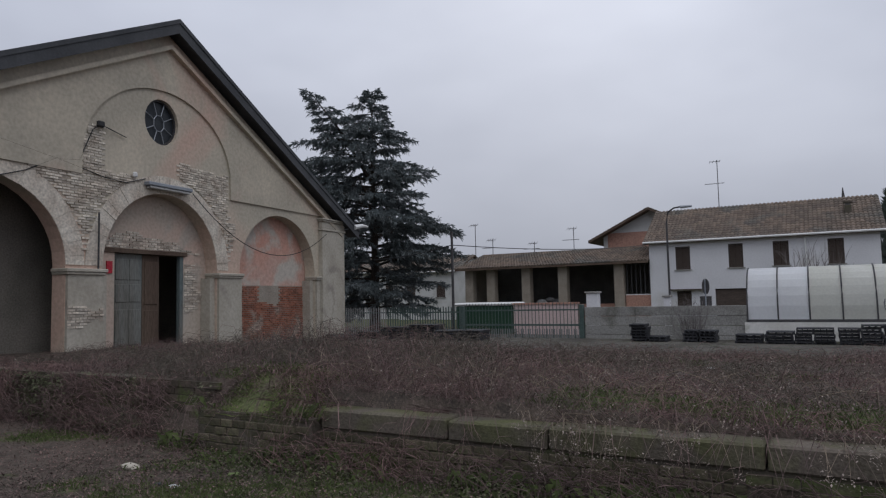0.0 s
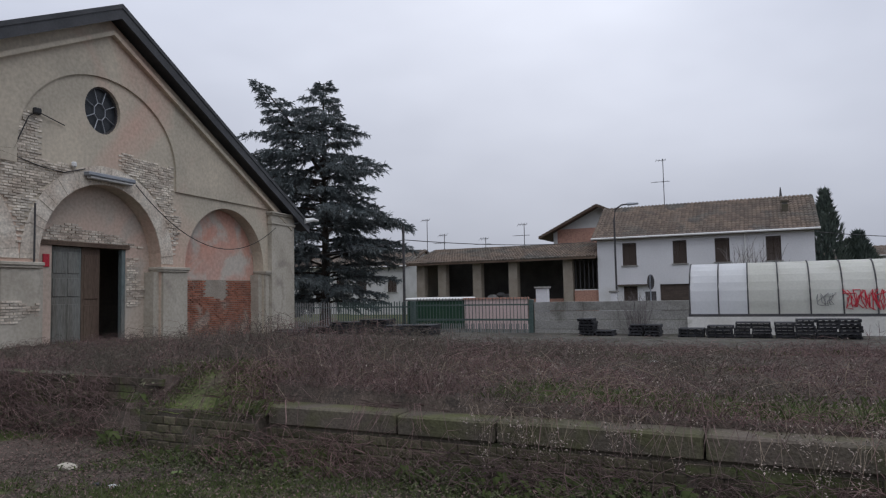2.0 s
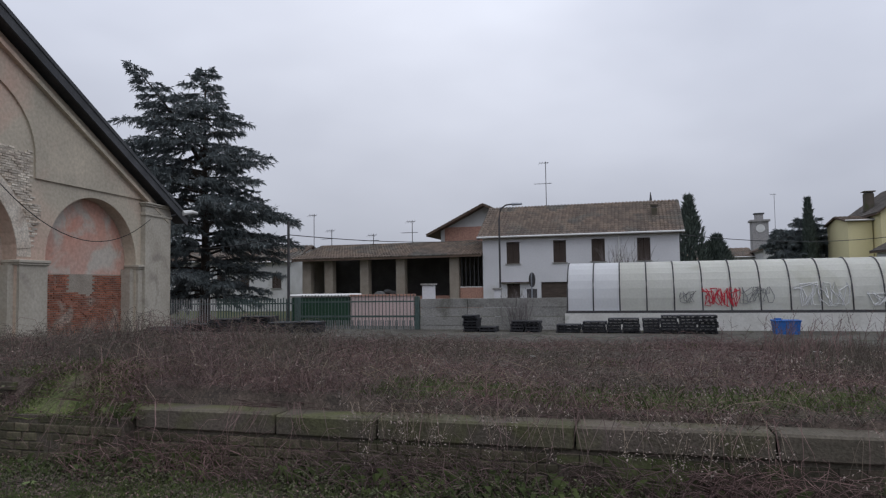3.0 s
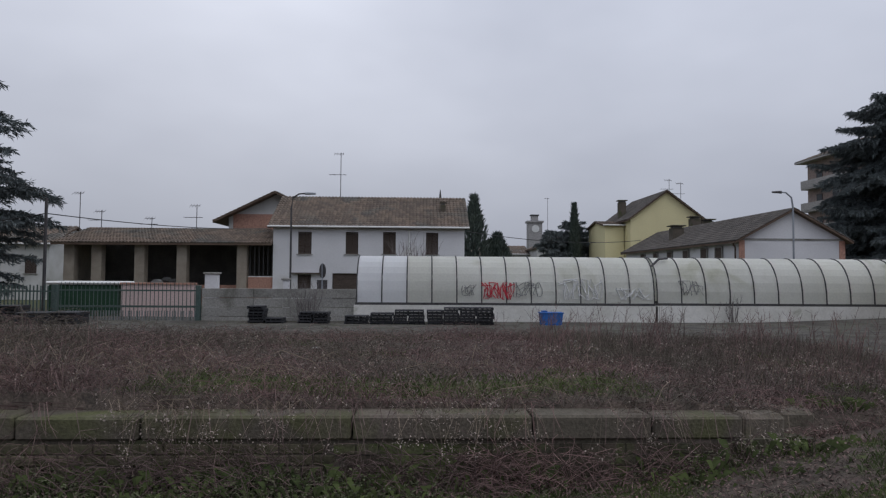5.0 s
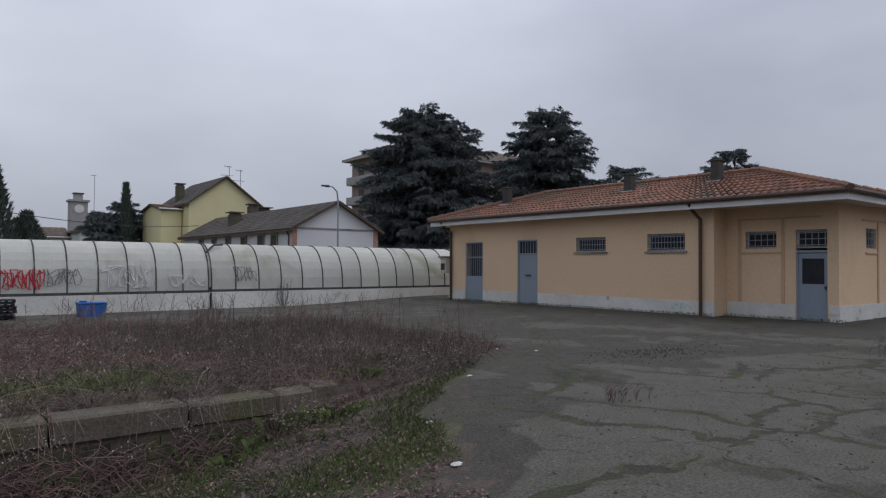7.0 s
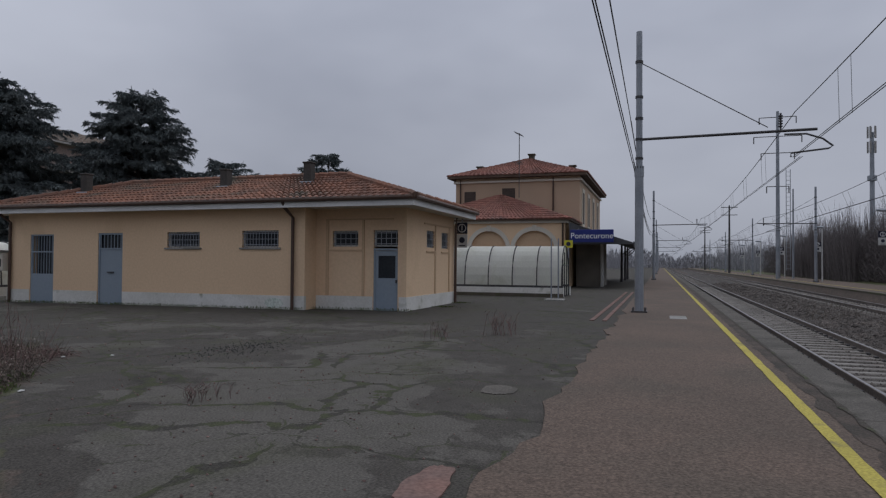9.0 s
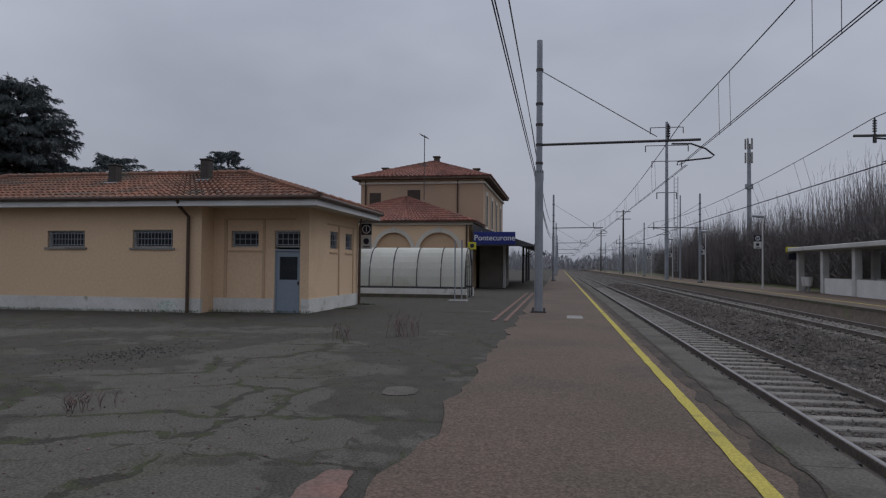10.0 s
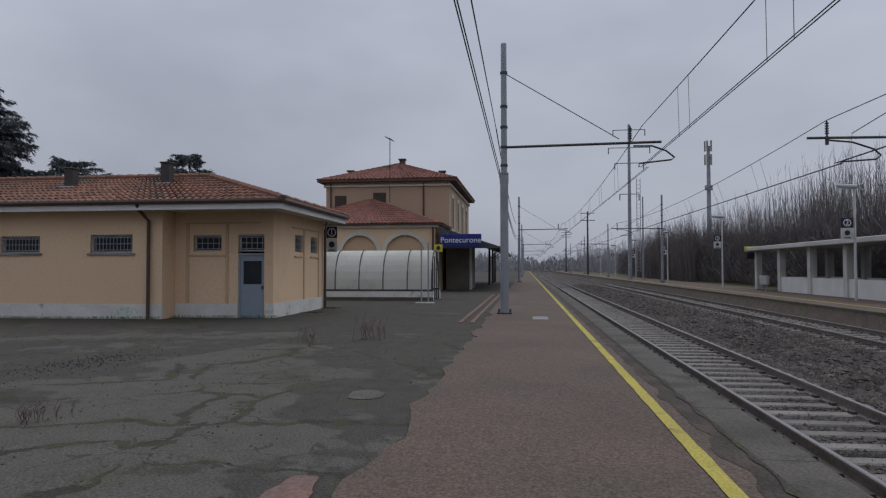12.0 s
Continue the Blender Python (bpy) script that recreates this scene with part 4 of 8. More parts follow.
for a, b, dy in ((3.68, 4.22, 0.10), (4.24, 4.72, 0.34)):
    o = part("coping_stone", boxm(a, b - 0.02, KERB_Y + dy, KERB_Y + dy + 0.42, -0.32, -0.01, bevel=0.05), "kerb", dock)
part("core", boxm(-8.75, -6.45, KERB_Y - 0.137, KERB_Y + 0.4, -0.95, -0.13), "mortar", dock)


def heap_z(x, y):
    """The mossy heap of earth that has slid over the broken corner of the dock."""
    body = smooth(KERB_Y - 0.16, KERB_Y + 0.55, y) * smooth(-9.05, -8.1, x) * (1 - 0.75 * smooth(-7.2, -6.2, x))
    return -0.15 + 0.58 * body + 0.05 * noise.noise((x * 2.2, y * 2.2, 17.0)) + 0.03 * noise.noise((x * 6, y * 6, 3.0))


hx, hy = steps((-8.9, -6.44, 0.08)), steps((KERB_Y - 0.15, KERB_Y + 0.95, 0.08))
heap_v = [(x, y, heap_z(x, y)) for y in hy for x in hx]
heap_me = raw("earth_heap", heap_v, [(j * len(hx) + i, j * len(hx) + i + 1, (j + 1) * len(hx) + i + 1, (j + 1) * len(hx) + i) for j in range(len(hy) - 1) for i in range(len(hx) - 1)], "moss")
heap_me.polygons.foreach_set("use_smooth", [True] * len(heap_me.polygons))
tagged(new("earth_heap", heap_me), "mossy heap of earth over the broken dock corner", "earth", kind="structure")
part("core", boxm(-19.9, -8.8, KERB_Y + 0.42, KERB_Y + 0.8, -1.0, 0.2), "mortar", dock)

# ---- ochre service building ----
UX0, UX1, UY0, UY1 = 19.5, 25.4, 7.85, 24.0
REC = 11.1
util = thing("service_building", (22, 16, 0), "low ochre rendered service building with white plinth and tiled hip roof", "building")
wins = [rect(15.19, 16.55, 2.03, 2.57), rect(12.08, 13.48, 2.03, 2.60)]
d1, d2 = rect(21.72, 22.87, -0.3, 2.53), rect(18.5, 19.62, -0.3, 2.56)
part("front_wall", slab(rect(REC, UY1, -0.4, 3.42), wins + [d1, d2], on_x(UX0, 1), 0.35), "ochre", util)
RX = UX0 + 0.75
rwin, rdoor = rect(9.55, 10.48, 2.08, 2.6), rect(7.98 + 0.14, 8.86 + 0.14, -0.3, 2.61)
part("porch_wall", slab(rect(UY0, REC, -0.4, 3.42), [rwin, rdoor], on_x(RX, 1), 0.35), "ochre", util)
part("return_wall", boxm(UX0 + 0.355, RX + 0.34, REC + 0.003, REC + 0.35, -0.4, 3.42), "ochre", util)
ewin = [rect(22.2, 23.0, 2.1, 2.69), rect(23.85, 24.65, 2.1, 2.69)]
part("end_wall", slab(rect(RX + 0.003, UX1, -0.4, 3.42), ewin, on_y(UY0 - 0.003), 0.3), "ochre", util)
part("far_wall", boxm(UX0 + 0.003, UX1, UY1 - 0.3, UY1 + 0.004, -0.4, 3.42), "ochre", util)
part("rear_wall", boxm(UX1 - 0.3, UX1 + 0.004, UY0 + 0.3, UY1 - 0.303, -0.4, 3.42), "ochre", util)
for y0, y1, x in ((REC - 0.004, 18.48, UX0), (19.64, 21.70, UX0), (22.89, UY1 + 0.02, UX0), (9.02, REC - 0.02, RX), (UY0 - 0.022, 8.10, RX)):
    part("plinth", boxm(x - 0.02, x + 0.1, y0, y1, -0.4, 0.45), "white_base", util, "scuffed white plinth")
part("plinth", boxm(RX + 0.1, UX1 + 0.02, UY0 - 0.024, UY0 + 0.1, -0.4, 0.45), "white_base", util, "scuffed white plinth")
# raised bands and panels on the porch bay
for y0, y1 in ((10.62, 10.72), (9.32, 9.40)):
    part("pilaster_band", boxm(RX - 0.035, RX + 0.05, y0, y1, 0.452, 2.95), "ochre_dark", util)
part("panel_band", boxm(RX - 0.035, RX + 0.05, 8.3, 10.72, 2.953, 3.0), "ochre_dark", util)
part("panel_band", boxm(RX - 0.03, RX + 0.05, 9.405, 10.61, 1.93, 1.98), "ochre_dark", util)
for x0 in (22.2, 23.85):
    part("panel_band", boxm(x0 - 0.05, x0 + 0.85, UY0 - 0.035, UY0 + 0.05, 1.93, 1.98), "ochre_dark", util)
    part("pilaster_band", boxm(x0 + 0.85, x0 + 0.95, UY0 - 0.035, UY0 + 0.05, 0.452, 2.9), "ochre_dark", util)
part("panel_band", boxm(21.9, 25.0, UY0 - 0.035, UY0 + 0.05, 2.903, 2.95), "ochre_dark", util)


def barred_window(parent, y0, y1, z0, z1, x, nv, nh, sill=True):
    """A dark window behind an iron grille, in a wall that faces -x."""
    w = part("window", slab(rect(y0, y1, z0, z1), [rect(y0 + 0.05, y1 - 0.05, z0 + 0.05, z1 - 0.05)], on_x(x + 0.1, 1), 0.06), "dull_white", parent, "small window behind an iron grille")
    part("pane", boxm(x + 0.16, x + 0.17, y0, y1, z0, z1), "glass_dark", w)
    for i in range(nv):
        y = y0 + (y1 - y0) * (i + 0.5) / nv
        part("bar", tubem([(x + 0.03, y, z0), (x + 0.03, y, z1)], 0.011, 5), "steel", w)
    for i in range(nh):
        z = z0 + (z1 - z0) * (i + 0.5) / nh
        part("bar", boxm(x + 0.02, x + 0.04, y0, y1, z - 0.01, z + 0.01), "steel", w)
    if sill:
        part("sill", boxm(x - 0.06, x + 0.1, y0 - 0.08, y1 + 0.08, z0 - 0.06, z0 - 0.002), "concrete", w)


barred_window(util, 15.19, 16.55, 2.03, 2.57, UX0, 12, 3)
barred_window(util, 12.08, 13.48, 2.03, 2.60, UX0, 12, 3)
barred_window(util, 9.55, 10.48, 2.08, 2.6, RX, 5, 3, False)
for x0 in (22.2, 23.85):
    w = part("window", slab(rect(x0, x0 + 0.8, 2.1, 2.69), [rect(x0 + 0.05, x0 + 0.75, 2.15, 2.64)], on_y(UY0 + 0.08), 0.06), "steel", util, "small barred window")
    part("pane", boxm(x0, x0 + 0.8, UY0 + 0.14, UY0 + 0.15, 2.1, 2.69), "glass_dark", w)
    for i in range(4):
        part("bar", tubem([(x0 + 0.1 + 0.2 * i, UY0 + 0.03, 2.1), (x0 + 0.1 + 0.2 * i, UY0 + 0.03, 2.69)], 0.012, 5), "steel", w)
    for i in range(3):
        part("bar", boxm(x0, x0 + 0.8, UY0 + 0.02, UY0 + 0.04, 2.18 + 0.2 * i, 2.2 + 0.2 * i), "steel", w)
# doors
dA = part("door", boxm(UX0 + 0.06, UX0 + 0.10, 18.51, 19.61, -0.06, 1.98, bevel=0.008), "blue_door", util, "grey-blue steel door with barred fanlight")
part("frame", slab(rect(18.5, 19.62, -0.06, 2.56), [rect(18.56, 19.56, -0.02, 1.97), rect(18.56, 19.56, 2.02, 2.50)], on_x(UX0 + 0.03, 1), 0.05), "blue_door", dA)
part("handle", boxm(UX0 + 0.0, UX0 + 0.05, 18.92, 19.2, 1.12, 1.16), "dark_steel", dA, "dark lever handle")
part("fanlight", boxm(UX0 + 0.14, UX0 + 0.16, 18.52, 19.6, 2.0, 2.54), "glass_dark", dA)
for i in range(7):
    part("bar", tubem([(UX0 + 0.05, 18.62 + 0.15 * i, 2.0), (UX0 + 0.05, 18.62 + 0.15 * i, 2.52)], 0.016, 5), "blue_door", dA)
dB = part("door", boxm(UX0 + 0.06, UX0 + 0.10, 21.74, 22.85, -0.12, 1.05, bevel=0.008), "blue_door", util, "grey-blue steel gate door with tall bars")
part("frame", slab(rect(21.72, 22.87, -0.12, 2.53), [rect(21.78, 22.81, 1.04, 1.85), rect(21.78, 22.81, 1.90, 2.48)], on_x(UX0 + 0.03, 1), 0.05), "blue_door", dB)
# near-black sheet stands in for the shade of the room behind the bars
part("dark_room", boxm(UX0 + 0.3, UX0 + 0.32, 21.7, 22.9, 1.0, 2.55), "glass_dark", dB)
for i in range(8):
    part("bar", tubem([(UX0 + 0.05, 21.84 + 0.135 * i, 1.05), (UX0 + 0.05, 21.84 + 0.135 * i, 2.5)], 0.016, 5), "blue_door", dB)
dC = part("door", slab(rect(8.13, 8.99, 0.02, 1.93), [rect(8.25, 8.85, 1.05, 1.78)], on_x(RX + 0.06, 1), 0.05), "blue_door", util, "grey-blue steel door with a dark glass pane")
part("pane", boxm(RX + 0.08, RX + 0.09, 8.24, 8.86, 1.04, 1.79), "glass_dark", dC)
part("frame", slab(rect(8.12, 9.0, -0.02, 2.02), [rect(8.17, 8.95, 0.02, 1.95)], on_x(RX + 0.03, 1), 0.06), "blue_door", dC)
part("handle", boxm(RX + 0.0, RX + 0.06, 8.19, 8.23, 0.9, 1.0), "dark_steel", dC)
barred_window(util, 8.12, 9.0, 2.08, 2.61, RX, 5, 3, False)
# roof: fascia, soffit and tiled hips
ox0, ox1, oy0, oy1 = UX0 - 0.62, UX1 + 0.5, UY0 - 0.75, UY1 + 0.65
part("ceiling_slab", boxm(ox0 + 0.05, ox1 - 0.05, oy0 + 0.05, oy1 - 0.05, 3.334, 3.38), "ivory", util)
part("fascia", slab([(ox0, oy0), (ox1, oy0), (ox1, oy1), (ox0, oy1)], [[(ox0 + 0.04, oy0 + 0.04), (ox1 - 0.04, oy0 + 0.04), (ox1 - 0.04, oy1 - 0.04), (ox0 + 0.04, oy1 - 0.04)]], lambda u, v, d: (u, v, 3.29 + d), 0.20), "white_paint", util, "white eaves board")
gut_b = bmesh.new()
for p, q in (((ox0 - 0.07, oy0 - 0.07), (ox0 - 0.07, oy1 + 0.07)), ((ox0 - 0.07, oy0 - 0.07), (ox1 + 0.07, oy0 - 0.07))):
    tube(gut_b, [(*p, 3.53), (*q, 3.53)], 0.075, 8)
part("gutter", gut_b, "brown_pipe", util, "dark brown gutter")
rz0, rz1 = 3.51, 4.70
rx = (ox0 + ox1) / 2
ra, rb = (rx, oy0 + 3.9, rz1), (rx, oy1 - 3.9, rz1)
e = [(ox0 - 0.08, oy0 - 0.08, rz0), (ox1 + 0.08, oy0 - 0.08, rz0), (ox1 + 0.08, oy1 + 0.08, rz0), (ox0 - 0.08, oy1 + 0.08, rz0)]
tile_roof("roof_slope", (e[3], e[0], ra, rb), "tiles", util, 0.24, 0.07, "weathered terracotta tiles")
tile_roof("roof_slope", (e[0], e[1], ra, ra), "tiles", util, 0.24, 0.07)
tile_roof("roof_slope", (e[1], e[2], rb, ra), "tiles", util, 0.4, 0.07)
tile_roof("roof_slope", (e[2], e[3], rb, rb), "tiles", util, 0.4, 0.07)
for p, q in ((e[0], ra), (e[1], ra), (ra, rb), (e[3], rb)):
    p, q = Vector(p), Vector(q)
    n = max(4, int((q - p).length / 0.38))
    for i in range(n):
        part("ridge_tile", tubem([p.lerp(q, i / n) + Vector((0, 0, 0.06)), p.lerp(q, (i + 0.96) / n) + Vector((0, 0, 0.09))], 0.12, 7), "tiles", util)
for y, x, zt in ((21.77, 21.0, 4.95), (15.4, 21.2, 4.92), (12.1, 21.5, 5.10)):
    zc = rz0 + (rz1 - rz0) * (x - ox0) / (rx - ox0)
    ch = part("chimney", boxm(x - 0.17, x + 0.17, y - 0.15, y + 0.15, zc - 0.15, zt, bevel=0.02), "soot", util, "short sooty brick chimney")
    part("cap", boxm(x - 0.20, x + 0.20, y - 0.18, y + 0.18, zt, zt + 0.05, bevel=0.015), "soot", ch)
    part("flashing", boxm(x - 0.28, x + 0.28, y - 0.26, y + 0.26, zc - 0.12, zc + 0.03, bevel=0.02), "steel", ch)
for y in (11.55, 23.85):
    part("downpipe", tubem([(ox0 - 0.05, y, 3.50), (ox0 + 0.1, y, 3.30), (UX0 - 0.09, y - 0.05, 3.0), (UX0 - 0.09, y - 0.05, -0.2)], 0.055, 8), "brown_pipe", util, "brown downpipe")
part("downpipe", tubem([(UX1 + 0.1, UY0 - 0.1, 3.4), (UX1 - 0.1, UY0 - 0.1, 3.0), (UX1 - 0.1, UY0 - 0.1, -0.2)], 0.055, 8), "brown_pipe", util, "brown downpipe")
smear = [(12.22 + 0.36 * math.cos(k * 0.3927) * (1 + 0.3 * noise.noise((k, 3, 0))), 0.20 + 0.17 * math.sin(k * 0.3927) * (1 + 0.3 * noise.noise((k, 7, 0)))) for k in range(16)]
part("paint_smear", slab(smear, [], on_x(UX0 - 0.0235, 1), 0.004), "mint_paint", util, "washed-out green paint smear on the plinth")
mb = thing("meter_box", (19.3, 24.1, 1.5), "grey wall box beside the corner of the service building", "meter box")
part("body", boxm(19.25, 19.75, 24.0, 24.35, 1.15, 1.85, bevel=0.02), "ivory", mb)
part("hood", boxm(19.15, 19.8, 23.98, 24.42, 1.85, 1.93), "concrete", mb)
part("lamp", boxm(19.22, 19.25, 24.05, 24.3, 1.3, 1.6), "glass_dark", mb)


# ---- covered way: barrel vaults of milky sheets on a low wall ----
def barrel(name, place, n, pitch, wide, z0, z1, label, new_first=0, lower=None, skip=()):
    """place(u, v, z): u along the vault, v across it from its front; panels between dark ribs."""
    th = thing(name, place(0, 0, -0.3), label, "covered walkway")
    arc = [(wide / 2 - wide / 2 * math.cos(math.pi * k / 16), z0 + (z1 - z0) * math.sin(math.pi * k / 16) ** 0.8) for k in range(17)]
    for i in range(n):
        if i in skip:
            continue
        bm = bmesh.new()
        rings = [[bm.verts.new(place(i * pitch + o * pitch, v, z)) for v, z in arc] for o in (0.0, 1.0)]
        for k in range(16):
            bm.faces.new((rings[0][k], rings[0][k + 1], rings[1][k + 1], rings[1][k]))
        bmesh.ops.solidify(bm, geom=bm.faces[:], thickness=0.012)
        part("sheet", bm, "polycarb_new" if i < new_first else "polycarb", th, "clean white sheet" if i < new_first else "milky weathered sheet")
    for i in range(n + 1):
        part("rib", tubem([place(i * pitch, wide / 2 + (v - wide / 2) * 1.012, z + 0.012) for v, z in arc], 0.028, 5), "dark_steel", th)
    bm = bmesh.new()
    for v in (-0.02, wide - 0.06):
        vs = [place(u, v + o, z) for u in (-0.05, n * pitch + 0.05) for o in (0, 0.08) for z in (z0 - 0.05, z0 + 0.05)]
        bmesh.ops.convex_hull(bm, input=[bm.verts.new(p) for p in vs])
    part("rail", bm, "dark_steel", th)
    for v in (-0.10, wide - 0.12):
        bm = bmesh.new()
        vs = [place(u, v + o, z) for u in (-0.1, n * pitch + 0.1) for o in (0, 0.2) for z in (-0.6, z0 - 0.052)]
        bmesh.ops.convex_hull(bm, input=[bm.verts.new(p) for p in vs])
        part("base_wall", bm, "white_base", th, "scuffed white base wall")
    return th


TY = 27.0
long_tube = barrel("covered_walkway", lambda u, v, z: (-2.5 + u, TY + v, z), 12, 1.0, 2.6, 0.42, 2.36, "long barrel-vaulted walkway of milky plastic sheets on dark ribs", 2)
barrel("covered_walkway", lambda u, v, z: (9.62 + u, TY + v, z), 17, 1.0, 2.6, 0.44, 2.36, "barrel-vaulted walkway of milky plastic sheets, streaked green")
solo("loose_sheet", tubem([(9.55, 27.5, 2.0), (9.9, 27.6, 2.3), (10.3, 27.7, 2.33)], 0.05, 5), "dark_steel", "bent dark flashing between two walkway vaults", "flashing")
barrel("covered_walkway", lambda u, v, z: (31.7 + v, 4.5 + u, z), 6, 1.18, 2.4, 0.48, 2.42, "short barrel-vaulted shelter of milky plastic sheets by the station")
solo("dirt_band", boxm(31.55, 31.59, 4.4, 11.7, -0.05, 0.16), "mortar", "dark grime along the foot of the shelter wall", "grime")
g2 = thing("shelter_end", (32.9, 4.45, 0.5), "dark framed glazed end of the station shelter", "glazing")
for v in (31.78, 32.4, 33.1, 33.9):
    part("post", tubem([(v, 4.46, 0.0), (v, 4.46, 2.36 - 0.5 * abs(v - 32.9))], 0.03, 5), "dark_steel", g2)
part("rail", tubem([(31.75, 4.46, 1.5), (34.0, 4.46, 1.5)], 0.025, 5), "dark_steel", g2)


def scribble(name, x0, x1, z0, z1, n, material, label, width=0.02, seed=1):
    """Sprayed loops on the walkway's curved front."""
    rnd = random.Random(seed)
    bm, line = bmesh.new(), []
    for s in range(n):
        cx = x0 + (x1 - x0) * (s + 0.5) / n
        pts = []
        for k in range(9):
            t = k / 8
            x = cx + (x1 - x0) / n * 1.1 * math.sin(t * 6.3 * rnd.uniform(0.6, 1.2) + s)
            z = (z0 + z1) / 2 + (z1 - z0) / 2 * math.cos(t * 6.3 * rnd.uniform(0.7, 1.3) + rnd.uniform(0, 1))
            q = min(1.0, max(0.0, (z - 0.42) / 1.94)) ** 1.25
            v = 1.3 - 1.3 * math.sqrt(max(0.0, 1 - q * q))
            pts.append((x, TY + v - 0.035, z))
        line += pts
    tube(bm, line, width, 4)
    return solo(name, bm, material, label, "graffiti")


scribble("graffiti", 2.55, 3.75, 0.60, 1.30, 9, "red_paint", "bold red sprayed graffiti on the walkway", 0.018, 3)
scribble("graffiti", 3.8, 4.85, 0.72, 1.32, 6, "grey_paint", "grey sprayed graffiti on the walkway", 0.014, 5)
scribble("graffiti", 1.75, 2.25, 0.75, 1.2, 4, "grey_paint", "small grey sprayed graffiti on the walkway", 0.012, 6)
scribble("graffiti", 5.7, 7.3, 0.6, 1.45, 8, "pale_paint", "pale sprayed graffiti on the walkway", 0.018, 7)
scribble("graffiti", 8.0, 9.2, 0.6, 1.1, 6, "pale_paint", "pale sprayed graffiti on the walkway", 0.016, 8)
scribble("graffiti", 10.6, 11.4, 0.8, 1.4, 5, "grey_paint", "faint sprayed graffiti on the walkway", 0.012, 9)

# ---- concrete boundary wall, gate and fence ----
bw = thing("boundary_wall", (-5.5, TY, -0.4), "stained precast concrete boundary wall", "wall", kind="structure")
for j in range(4):
    for i in range(3):
        part("concrete_plank", boxm(-8.6 + i * 2.04, -8.6 + (i + 1) * 2.04 - 0.012, TY + random.uniform(0, 0.02), TY + 0.14, -0.5 + 0.375 * j, -0.5 + 0.375 * (j + 1) - 0.012, bevel=0.012), "concrete", bw)
gate = thing("metal_gate", (-11.5, 27.0, -0.4), "green steel gate with pointed bars over a lower grey grille", "gate")
part("gate_frame", boxm(-14.1, -8.8, 26.98, 27.03, 0.22, 0.30), "green_fence", gate)
part("gate_frame", boxm(-14.1, -8.8, 26.98, 27.03, 0.86, 0.92), "green_fence", gate)
part("gate_frame", boxm(-14.1, -8.8, 26.98, 27.03, -0.35, -0.28), "green_fence", gate)
for i in range(34):
    x = -14.05 + i * 0.157
    part("bar", tubem([(x, 27.0, -0.35), (x, 27.0, 1.12), (x, 27.0, 1.2)], 0.017, 5, 0.014), "green_fence", gate)
for i in range(50):
    x = -14.1 + i * 0.107
    part("picket", boxm(x, x + 0.045, 26.93, 26.95, -0.42, 0.1), "grey_fence", gate, "grey picket")
for x in (-14.25, -8.72):
    part("post", boxm(x - 0.09, x + 0.09, 26.9, 27.1, -0.5, 1.1, bevel=0.01), "green_fence", gate)
fence = thing("steel_fence", (-20, 27.2, -0.4), "dark steel railing fence beside the gate", "fence")
for i in range(90):
    x = -27 + i * 0.14
    part("picket", boxm(x, x + 0.05, 27.18, 27.2, -0.45, 1.05 + 0.04 * (i % 2)), "green_fence" if i > 60 else "grey_paint", fence)
for z in (-0.1, 0.8):
    part("rail", boxm(-27, -14.4, 27.2, 27.24, z, z + 0.06), "green_fence", fence)
scr = thing("screened_hedge", (-13.5, 30.5, -0.6), "dark green screened enclosure with a white top", "screen")
part("screen", boxm(-16.2, -13.2, 30.0, 31.5, -0.7, 1.05, bevel=0.05), "green_sheet", scr)
part("cover", boxm(-16.3, -13.1, 29.9, 31.6, 1.05, 1.2, bevel=0.06), "white_paint", scr, "white sheet cover")
solo("garden_wall", boxm(-13.05, -9.9, 30.0, 30.2, -0.7, 1.08), "pale_pink", "low pale pink garden wall", "wall")
solo("garden_wall_coping", boxm(-13.1, -9.85, 29.95, 30.25, 1.08, 1.16), "salmon", "terracotta coping on the pink garden wall", "coping")
for x0, x1, z1 in ((-9.7, -9.15, 1.55), (-6.2, -5.95, 1.3)):
    pil = thing("gate_pillar", ((x0 + x1) / 2, 31, -0.7), "white plastered gate pillar with a flat cap", "pillar", group="gate pillars")
    part("shaft", boxm(x0, x1, 30.8, 31.2, -0.7, z1, bevel=0.01), "white_wall", pil)
    part("cap", boxm(x0 - 0.06, x1 + 0.06, 30.74, 31.26, z1, z1 + 0.08, bevel=0.01), "concrete", pil)


def pallet_stack(x, y, z, n, w=0.85, d=0.7, rz=0.0):
    """A stack of black plastic trays, each with its slatted edge."""
    st = thing("tray_stack", (x, y, z), "stack of black plastic slatted trays on the yard edge" if n > 2 else "a few flat black plastic trays lying on the ground", "trays", group="black trays")
    for k in range(n):
        h = 0.11
        zz, jx, jy = z + k * h, random.uniform(-0.04, 0.04), random.uniform(-0.04, 0.04)
        gaps = [rect(x + jx + f * w, x + jx + f * w + 0.26 * w, zz + 0.012, zz + 0.062) for f in (-0.43, -0.13, 0.17)]
        bm = slab(rect(x - w / 2 + jx, x + w / 2 + jx, zz, zz + 0.10), gaps, on_y(y - d / 2 + jy), d)
        if rz:
            bmesh.ops.rotate(bm, verts=bm.verts, cent=(x, y, z), matrix=Matrix.Rotation(rz, 3, "Z"))
        part("tray", bm, "plastic_black", st)
    return st


